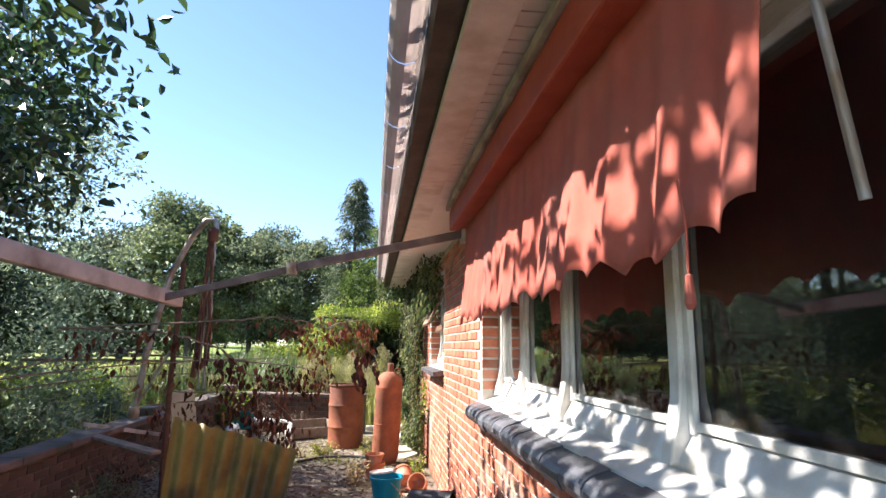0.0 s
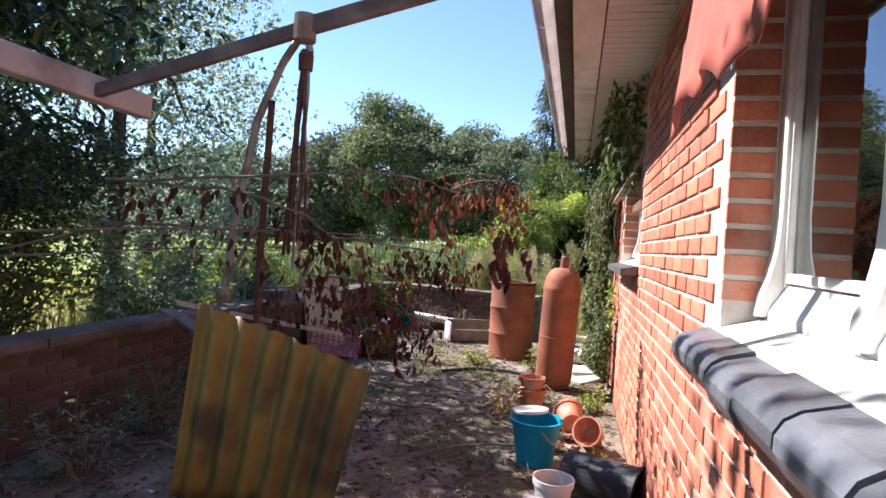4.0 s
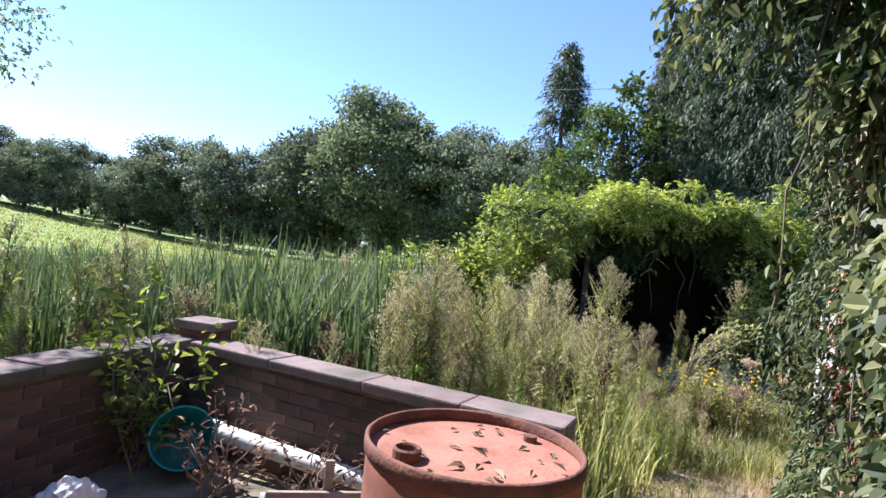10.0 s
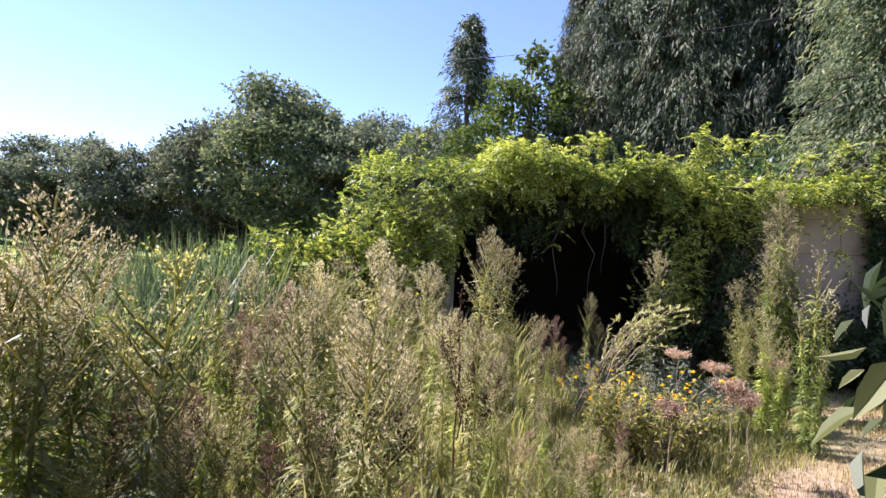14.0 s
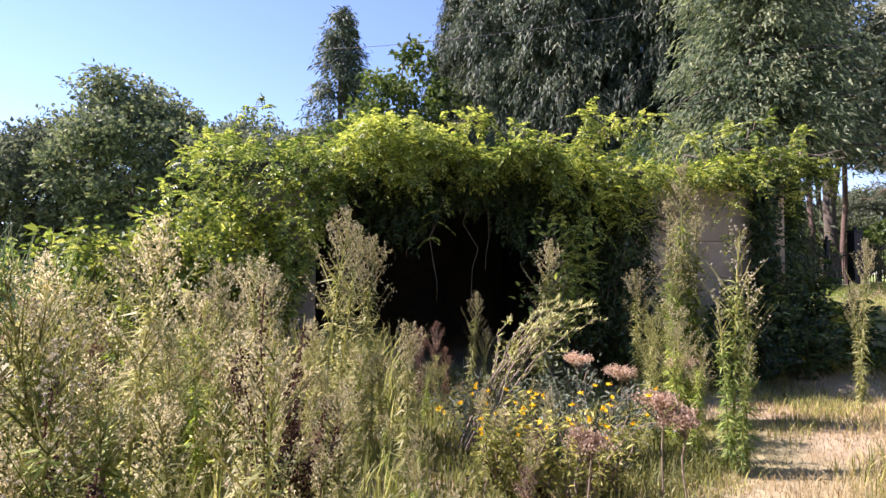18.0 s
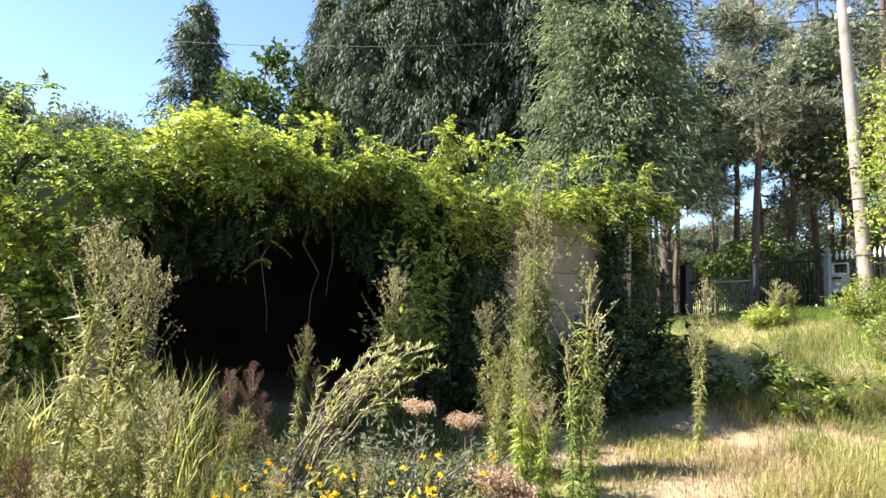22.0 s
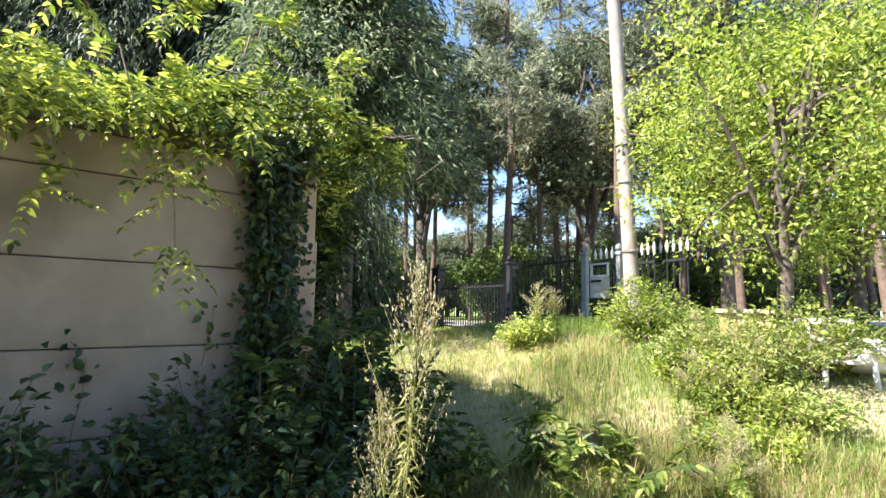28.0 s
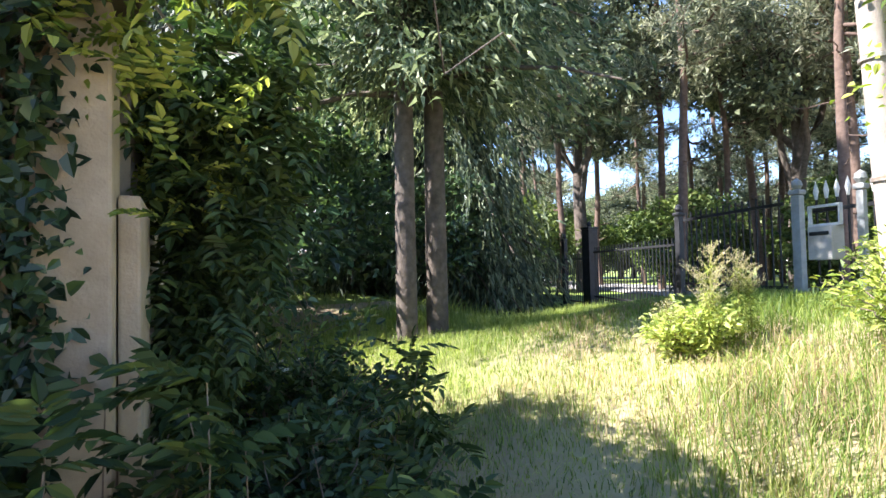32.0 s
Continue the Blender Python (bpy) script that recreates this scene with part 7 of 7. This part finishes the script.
# leafy seedlings at the hut's foot and beside the drive
sg = np.random.default_rng(950)
for k in range(48):
    x, y = (sg.uniform(6.2, 7.1), sg.uniform(18.5, 20.0)) if k >= 34 else (sg.uniform(5.0, 6.1), sg.uniform(17.75, 18.1)) if k < 16 else (sg.uniform(5.75, 6.6), sg.uniform(17.7, 18.2)) if k < 26 else (sg.uniform(6.4, 7.4), sg.uniform(16.4, 17.6))
    h = sg.uniform(1.0, 1.3) if k < 12 else sg.uniform(0.5, 0.85) if k < 26 else sg.uniform(0.25, 0.5) if k < 34 else sg.uniform(0.45, 0.75)
    b = empty("wisteria_seedling", pose(x, y, ground_at(x, y), 0, 0, sg.uniform(0, 360)), "leafy wisteria shoot at the hut's foot", "seedling", "wisteria shoots")
    p = bent((0, 0, -0.02), (sg.normal(0, 0.15), sg.normal(0, 0.15), h), 0, 0.02, 6, k)
    put("stem", mesh_of("stem", *tube_arrays(p, np.linspace(0.006, 0.002, 6), 5), M_TWIG, True), b)
    q = np.repeat(p[1:], 3, 0)
    # most shoots near the hut take the vine colour darkened for shade
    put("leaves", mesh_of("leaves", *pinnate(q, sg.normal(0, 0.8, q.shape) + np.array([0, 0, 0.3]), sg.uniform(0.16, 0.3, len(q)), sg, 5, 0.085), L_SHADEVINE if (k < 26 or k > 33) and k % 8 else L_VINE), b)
# climbing stem in the middle of the hut front
bush("climber", 960, 2.35, 17.55, 0.7, 2.0, 900, 0.085, L_VINE, "leafy climber hanging between the hut's bays", "climber", 14, 0.45)

# leafy mass that slopes from the hut roof down to the reeds
for k, (x, y, w_, h_) in enumerate(((-1.5, 18.0, 2.0, 2.3), (-2.5, 17.9, 2.0, 2.0), (-3.35, 18.1, 1.8, 1.7), (-1.7, 19.2, 2.4, 2.35), (-0.95, 17.9, 1.2, 2.1))):
    bush("climber_mound", 970 + k, x, y, w_, h_, 3600, 0.10, L_VINE if k != 2 else L_SHRUB, "rounded mound of light green climber beside the hut", "bush", 44, 0.5)

# dark ivy mounds at the foot of the hut wall
for k, (x, y, w_, h_) in enumerate(((3.95, 17.95, 1.0, 1.2), (4.9, 17.95, 1.1, 1.2), (5.45, 18.0, 0.8, 0.95), (3.4, 17.85, 1.1, 1.6), (3.2, 17.95, 0.9, 2.1), (4.45, 17.95, 1.0, 1.0), (6.3, 18.7, 1.2, 0.9), (6.4, 19.8, 1.5, 1.3), (3.7, 17.75, 1.2, 0.75), (4.3, 17.75, 1.1, 0.7), (4.9, 17.75, 1.1, 0.8), (5.4, 17.75, 1.0, 0.9), (3.2, 17.7, 1.0, 0.9))):
    bush("ivy_mound", 980 + k, x, y, w_, h_, 2300, 0.06, L_LAUREL, "dark ivy mound at the foot of the hut wall", "ivy", 26, 0.6)

# withered leaves that hang low over the way along the patio
near_b = empty("withered_branch", None, "drooping twig with large withered brown leaves over the patio", "branch", "withered branches")
tube("stem", [(-0.55, 6.12, 1.86), (-0.3, 6.16, 1.76), (-0.08, 6.15, 1.6), (0.03, 6.17, 1.5), (0.055, 6.19, 1.42), (0.075, 6.2, 1.33)], np.linspace(0.006, 0.002, 6), M_TWIG, near_b, 6)


def withered_leaf(seed, long, wide):
    """One crumpled leaf hanging from its stalk: a curled, wavy blade with a ragged edge."""
    g = np.random.default_rng(seed)
    nu, nv = 15, 9
    U, V = np.meshgrid(np.linspace(0, 1, nu), np.linspace(-1, 1, nv), indexing="ij")
    half = wide / 2 * np.sin(np.pi * U**0.75) ** 0.8 * (1 + 0.12 * np.sin(U * 17 + seed))
    curl = 1.3 + g.uniform(-0.3, 0.9)
    ang = V * curl
    px_ = half * np.sin(ang) / curl + 0.05 * long * np.sin(U * 4 + seed)
    py_ = half * (1 - np.cos(ang)) / curl * 1.6 + 0.07 * long * np.sin(U * 6 + V * 2 + seed) + 0.02 * long * np.sin(U * 19 + V * 5)
    v = np.stack([px_, py_, -long * U - 0.05 * long * np.abs(V) * np.sin(U * 9 + seed)], -1).reshape(-1, 3)
    i, k = np.meshgrid(np.arange(nu - 1), np.arange(nv - 1), indexing="ij")
    return mesh_of("leaf", v, np.stack([i * nv + k, i * nv + k + 1, (i + 1) * nv + k + 1, (i + 1) * nv + k], -1).reshape(-1, 4), M_DRYLEAF, True)


M_DRYLEAF = surface("withered_leaf", (0.07, 0.028, 0.022), (0.17, 0.06, 0.04), 30, 0.85, bump=0.6, fine=160, c3=(0.05, 0.022, 0.02), stain=22)
for k, (bx, bz, long, turn) in enumerate(((0.045, 1.425, 0.13, 20), (0.08, 1.35, 0.155, 70), (-0.03, 1.51, 0.09, 130), (-0.075, 1.50, 0.13, 40), (-0.10, 1.45, 0.19, 95), (-0.125, 1.36, 0.2, 10), (-0.09, 1.30, 0.17, 150), (-0.14, 1.50, 0.2, 60), (-0.16, 1.34, 0.2, 120), (-0.07, 1.22, 0.12, 200), (-0.12, 1.56, 0.16, 300))):
    put("leaf", withered_leaf(990 + k, long, long * 0.5), near_b, pose(bx, 6.17 + 0.03 * math.sin(turn), bz, 8 * math.sin(k * 2.0), 12 * math.cos(k * 3.1), turn), "curled withered brown leaf")
# more shrubs on the sunny side of the drive
for k, (x, y, w, h) in enumerate(((8.3, 16.4, 0.9, 0.45), (8.9, 16.3, 0.9, 0.5), (9.3, 17.1, 1.2, 0.6), (9.5, 16.7, 1.4, 1.0), (10.1, 18.2, 1.3, 1.0), (9.25, 17.3, 0.9, 0.8))):
    bush("shrub", 310 + k, x, y, w, h * (0.62 if x < 8.75 else 0.85), 2600, 0.056, L_SHRUB if k % 2 else L_LIME, "bright green leafy shrub beside the drive", twigs=34, ratio=0.42)
# rank leafy weeds on the sunny side of the drive
vg = np.random.default_rng(1100)
for k in range(24):
    x = vg.uniform(7.3, 9.9)
    y = vg.uniform(16.0, 16.7) + 0.35 * (x - 7.3)
    weed(WEEDS[(3, 0, 3, 2)[k % 4]], x, y, vg.uniform(0.24, 0.4) + 0.08 * (x - 7.3), vg.uniform(0, 360), vg.normal(0, 6), 1.5)
for x, y, s in ((9.3, 19.2, 0.5), (9.55, 19.4, 0.62), (9.7, 19.25, 0.55), (9.15, 19.45, 0.36), (9.9, 19.3, 0.45)):
    weed(WEEDS[3], x, y, s, x * 300, 0, 1.4)
# small dark weeds climbing the hut wall
for k, (x, h) in enumerate(((4.35, 1.25), (4.7, 1.0), (5.0, 1.45), (3.8, 0.8), (5.25, 1.7))):
    g = np.random.default_rng(1000 + k)
    c = empty("wall_climber", None, "thin dark climber on the pale hut wall", "climber", "climbers on the hut wall")
    p = bent((x, HY - 0.05, 0.0), (x + g.normal(0, 0.15), HY - 0.03, h), 0, 0.04, 9, 1010 + k)
    q = g.uniform(0, 8, 70)
    b = np.stack([np.interp(q, np.arange(9), p[:, j]) for j in range(3)], -1) + g.normal(0, 0.05, (70, 3)) * np.array([1, 0.3, 1])
    b[:, 1] = np.minimum(b[:, 1], HY - 0.02)
    l2 = 0.05 * g.uniform(0.5, 1.5, 70)
    put("stem", mesh_of("stem", *tube_arrays(p, np.linspace(0.004, 0.0015, 9), 5), M_TWIG, True), c)
    put("leaves", mesh_of("leaves", *leaves(b, g.normal(0, 0.7, b.shape) + np.array([0, -0.3, -0.4]), g.normal(0, 0.3, b.shape) + np.array([0, -1.0, 0.3]), l2, l2 * 0.55, fine=True), L_LAUREL), c, kind="stuff")

# wisteria that hangs behind the hut's corner, its shade put into the leaf colour
hg = np.random.default_rng(1030)
hang = empty("wisteria", None, "wisteria hanging behind the hut's corner, leaf colour darkened for shade", "climber")
n = 1500
hx, hy = hg.uniform(5.75, 6.3, n), hg.uniform(18.7, 20.4, n)
hz = 2.9 + 0.2 * np.sin(hx * 4) - hg.uniform(0, 1, n) ** 1.3 * (0.9 + 0.9 * smooth01((6.4 - hx) / 0.6))
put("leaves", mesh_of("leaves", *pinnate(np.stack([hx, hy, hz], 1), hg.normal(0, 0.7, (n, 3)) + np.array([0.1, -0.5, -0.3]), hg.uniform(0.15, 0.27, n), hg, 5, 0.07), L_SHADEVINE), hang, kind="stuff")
hw = [tube_arrays(bent((5.7, 19.0 + 0.2 * k, 2.6), (6.1 + 0.08 * k, 18.9 + 0.25 * k, 1.3 + 0.12 * (k % 4)), -0.2, 0.06, 9, 1040 + k), np.linspace(0.008, 0.002, 9), 5) for k in range(9)]
put("vine", mesh_of("vine", *join(*hw), M_TWIG, True), hang, kind="stuff")
# wisteria that hangs as a fringe in the open bay and over the dark stretch of wall beside it, in the leaf colour
# darkened for shade
fringe = empty("wisteria", None, "wisteria fringe hanging in the hut's open bay, leaf colour darkened for shade", "climber")
n = 900
fx_ = np.concatenate([hg.uniform(0.1, 2.6, n), hg.uniform(2.75, 3.75, n)])
fy_ = HY - hg.uniform(0.12, 0.42, 2 * n)
fz_ = np.concatenate([2.45 - hg.uniform(0, 1, n) ** 1.7 * (0.62 + 0.3 * np.sin(fx_[:n] * 3.3)), 2.4 - hg.uniform(0, 1, n) * 1.9])
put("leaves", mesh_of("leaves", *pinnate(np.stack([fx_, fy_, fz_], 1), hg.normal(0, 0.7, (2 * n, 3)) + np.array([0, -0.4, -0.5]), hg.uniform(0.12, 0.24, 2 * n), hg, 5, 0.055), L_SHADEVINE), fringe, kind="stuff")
fv = [tube_arrays(bent((0.2 + 0.3 * k, HY - 0.2, 2.5), (0.25 + 0.3 * k + 0.1 * math.sin(k * 2.0), HY - 0.3, 1.2 + 0.4 * math.sin(k * 1.3)), 0, 0.05, 8, 1300 + k), np.linspace(0.008, 0.002, 8), 5) for k in range(12)]
put("vine", mesh_of("vine", *join(*fv), M_TWIG, True), fringe, kind="stuff")
for x, y, s, w_ in ((1.35, 16.85, 0.78, 1), (1.5, 16.95, 0.62, 2), (1.0, 16.7, 0.8, 5), (1.1, 16.75, 0.7, 6), (0.85, 16.6, 0.75, 5)):
    weed(WEEDS[w_], x, y, s, x * 300, 0.0, 0.8)
# moss and tufts on the patio
mg = np.random.default_rng(1050)
n = 5200
mx_, my_ = mg.uniform(-1.5, 0.7, n), mg.uniform(7.6, 10.8, n)
ok_ = (np.sin(mx_ * 3.1 + 1) * np.sin(my_ * 2.7) + 0.5 * np.sin(mx_ * 7 + my_ * 5) > 0.15) | (mx_ > 0.45)
mx_, my_ = mx_[ok_], my_[ok_]
put("moss", mesh_of("moss", *blades(mx_, my_, np.zeros(len(mx_)), mg.uniform(0.012, 0.055, len(mx_)), mg.uniform(0.004, 0.01, len(mx_)), mg.uniform(0.3, 1.2, len(mx_)), mg), L_GRASS), label="patches of moss and short grass on the patio", category="moss", kind="stuff")
n = 1500
sx_, sy_ = mg.uniform(-2.7, 0.7, n), mg.uniform(4.6, 11.0, n)
put("dry_stalks", mesh_of("dry_stalks", *leaves(np.stack([sx_, sy_, mg.uniform(0.005, 0.03, n)], 1), mg.normal(size=(n, 3)) * np.array([1, 1, 0.12]), np.array([[0, 0, 1.0]]), mg.uniform(0.08, 0.35, n), np.full(n, 0.005)), L_LITTER), label="thin dry stalks strewn over the patio", category="litter", kind="stuff")

# bright wisteria sprays over the hut's corner
for k in range(11):
    a = np.array([4.75 + 0.12 * k, HY - 0.18 + 0.03 * (k % 3), HH + 0.14 + 0.05 * (k % 4)])
    e = a + np.array([hg.uniform(-0.3, 0.55), -hg.uniform(0.05, 0.28), -hg.uniform(0.0, 0.34)])
    p = bent(a, e, -0.08, 0.03, 7, 1070 + k)
    sp = empty("wisteria_spray", None, "bright green wisteria spray hanging over the roof edge", "climber", "wisteria sprays")
    put("stem", mesh_of("stem", *tube_arrays(p, np.linspace(0.005, 0.002, 7), 5), M_TWIG, True), sp)
    q = np.repeat(p[1:], 3, 0)
    put("leaves", mesh_of("leaves", *pinnate(q, hg.normal(0, 0.7, q.shape) + np.array([0, -0.4, 0.0]), hg.uniform(0.12, 0.22, len(q)), hg, 5, 0.06), L_VINE), sp, kind="stuff")

# tall fleabane standing alone beside the way
for x, y, sc, tr in ((4.78, 16.15, 1.12, 20), (4.82, 16.2, 0.85, 150)):
    weed(WEEDS[1], x, y, sc, tr, 0.0, 0.6)
# arched weed that has fallen over in front of the hut
fa = np.random.default_rng(1100)
arch = empty("fallen_weed", None, "arched grey-green weed fallen over in front of the hut", "weed")
aw, al = [], []
for k in range(24):
    a = np.array([1.12, 15.12, 0.15]) + fa.normal(0, 0.05, 3) * np.array([1, 1, 0.3])
    e = np.array([1.83, 15.67, 0.86]) + fa.normal(0, 0.13, 3)
    p = bent(a, e, -0.22, 0.015, 10, 1110 + k)
    aw.append(tube_arrays(p, np.linspace(0.006, 0.002, 10), 4))
    q = fa.uniform(1.5, 9, 70)
    b = np.stack([np.interp(q, np.arange(10), p[:, j]) for j in range(3)], -1)
    l2 = fa.uniform(0.03, 0.07, 70)
    al.append(leaves(b, (e - a)[None] * 0.8 + fa.normal(0, 0.5, (70, 3)), fa.normal(0, 0.4, (70, 3)) + np.array([0, 0, 1.0]), l2, l2 * 0.2))
put("stem", mesh_of("stem", *join(*aw), M_TWIG, True), arch, kind="stuff")
put("leaves", mesh_of("leaves", *join(*al), L_WEED), arch, kind="stuff")
# green tufts through the straw
grass_field("green_tufts", 14000, (0.8, 9), (12, 18), (0.08, 0.32), (0.004, 0.009), L_GRASS, "green tufts through the straw meadow", lambda x, y: np.sin(x * 2.3 + y) * np.sin(y * 1.9 - x) > 0.1, 37)
grass_field("straw_tufts", 15000, (5.0, 11), (16, 21.5), (0.08, 0.32), (0.004, 0.008), L_DRY, "straw tufts in the drive's grass", lambda x, y: np.sin(x * 1.7 + 0.6 * y) * np.sin(y * 1.3 - 0.5 * x) > -0.05, 38)

# ---- bricks of the walls, last ----
def house_bricks():
    bl, bh, j = 0.208, 0.060, 0.016
    bm = box((0, 0, 0), (0.05, bl, bh), 0.004)
    me = bpy.data.meshes.new("brick")
    bm.to_mesh(me)
    bm.free()
    me.materials.append(M_BRICK)
    g = np.random.default_rng(3)
    far, near = [], 0
    for k in range(int(EAVE / (bh + j))):
        z = k * (bh + j) + 0.006
        for i in range(int(17.0 / (bl + j))):
            y = -5.98 + i * (bl + j) + (k % 2) * (bl + j) / 2
            if y + bl > HOUSE_END:
                continue
            hit = False
            for w in (W1, W2):
                if z + bh > w[2] - 0.03 and z < w[3] and y + bl > w[0] - 0.01 and y < w[1] + 0.01:
                    hit = True
            if hit:
                continue
            place = (WX - g.uniform(0.0, 0.004), y, z)
            if 4.1 < y < 7.0 and near < 300 and z < 2.0:
                put("brick", me, wall_side, pose(*place, 0, g.uniform(-0.4, 0.4), g.uniform(-0.4, 0.4)))
                near += 1
            else:
                far.append(place)
    o = np.array(far)
    v8 = np.array([(x_, y_, z_) for x_ in (0, 0.05) for y_ in (0, bl) for z_ in (0, bh)])
    f6 = np.array([(0, 1, 3, 2), (4, 6, 7, 5), (0, 4, 5, 1), (2, 3, 7, 6), (0, 2, 6, 4), (1, 5, 7, 3)])
    v = (o[:, None] + v8[None]).reshape(-1, 3)
    f = (f6[None] + 8 * np.arange(len(o))[:, None, None]).reshape(-1, 4)
    put("bricks", mesh_of("bricks", v, f, M_BRICKS), wall_side, kind="stuff")
    for w in (W1, W2):
        for k in range(int((w[3] - w[2]) / (bh + j))):
            for y in ((w[1] - 0.004),):
                rb_ = box((WX + 0.004, y, w[2] + 0.1 + k * (bh + j)), (WX + 0.126, y + 0.02, w[2] + 0.1 + k * (bh + j) + bh), 0.003)
                part("reveal_brick", rb_, M_BRICK, wall_side)


def island_brick():
    """The brick's colours for joined bricks, varied brick by brick."""
    m = M_BRICK.copy()
    m.name = "brick_red_joined"
    n, l = m.node_tree.nodes, m.node_tree.links
    for nd in list(n):
        if nd.type == "OBJECT_INFO":
            geo = n.new("ShaderNodeNewGeometry")
            for lk in list(nd.outputs["Random"].links):
                l.new(geo.outputs["Random Per Island"], lk.to_socket)
    return m


M_BRICKS = island_brick()
house_bricks()
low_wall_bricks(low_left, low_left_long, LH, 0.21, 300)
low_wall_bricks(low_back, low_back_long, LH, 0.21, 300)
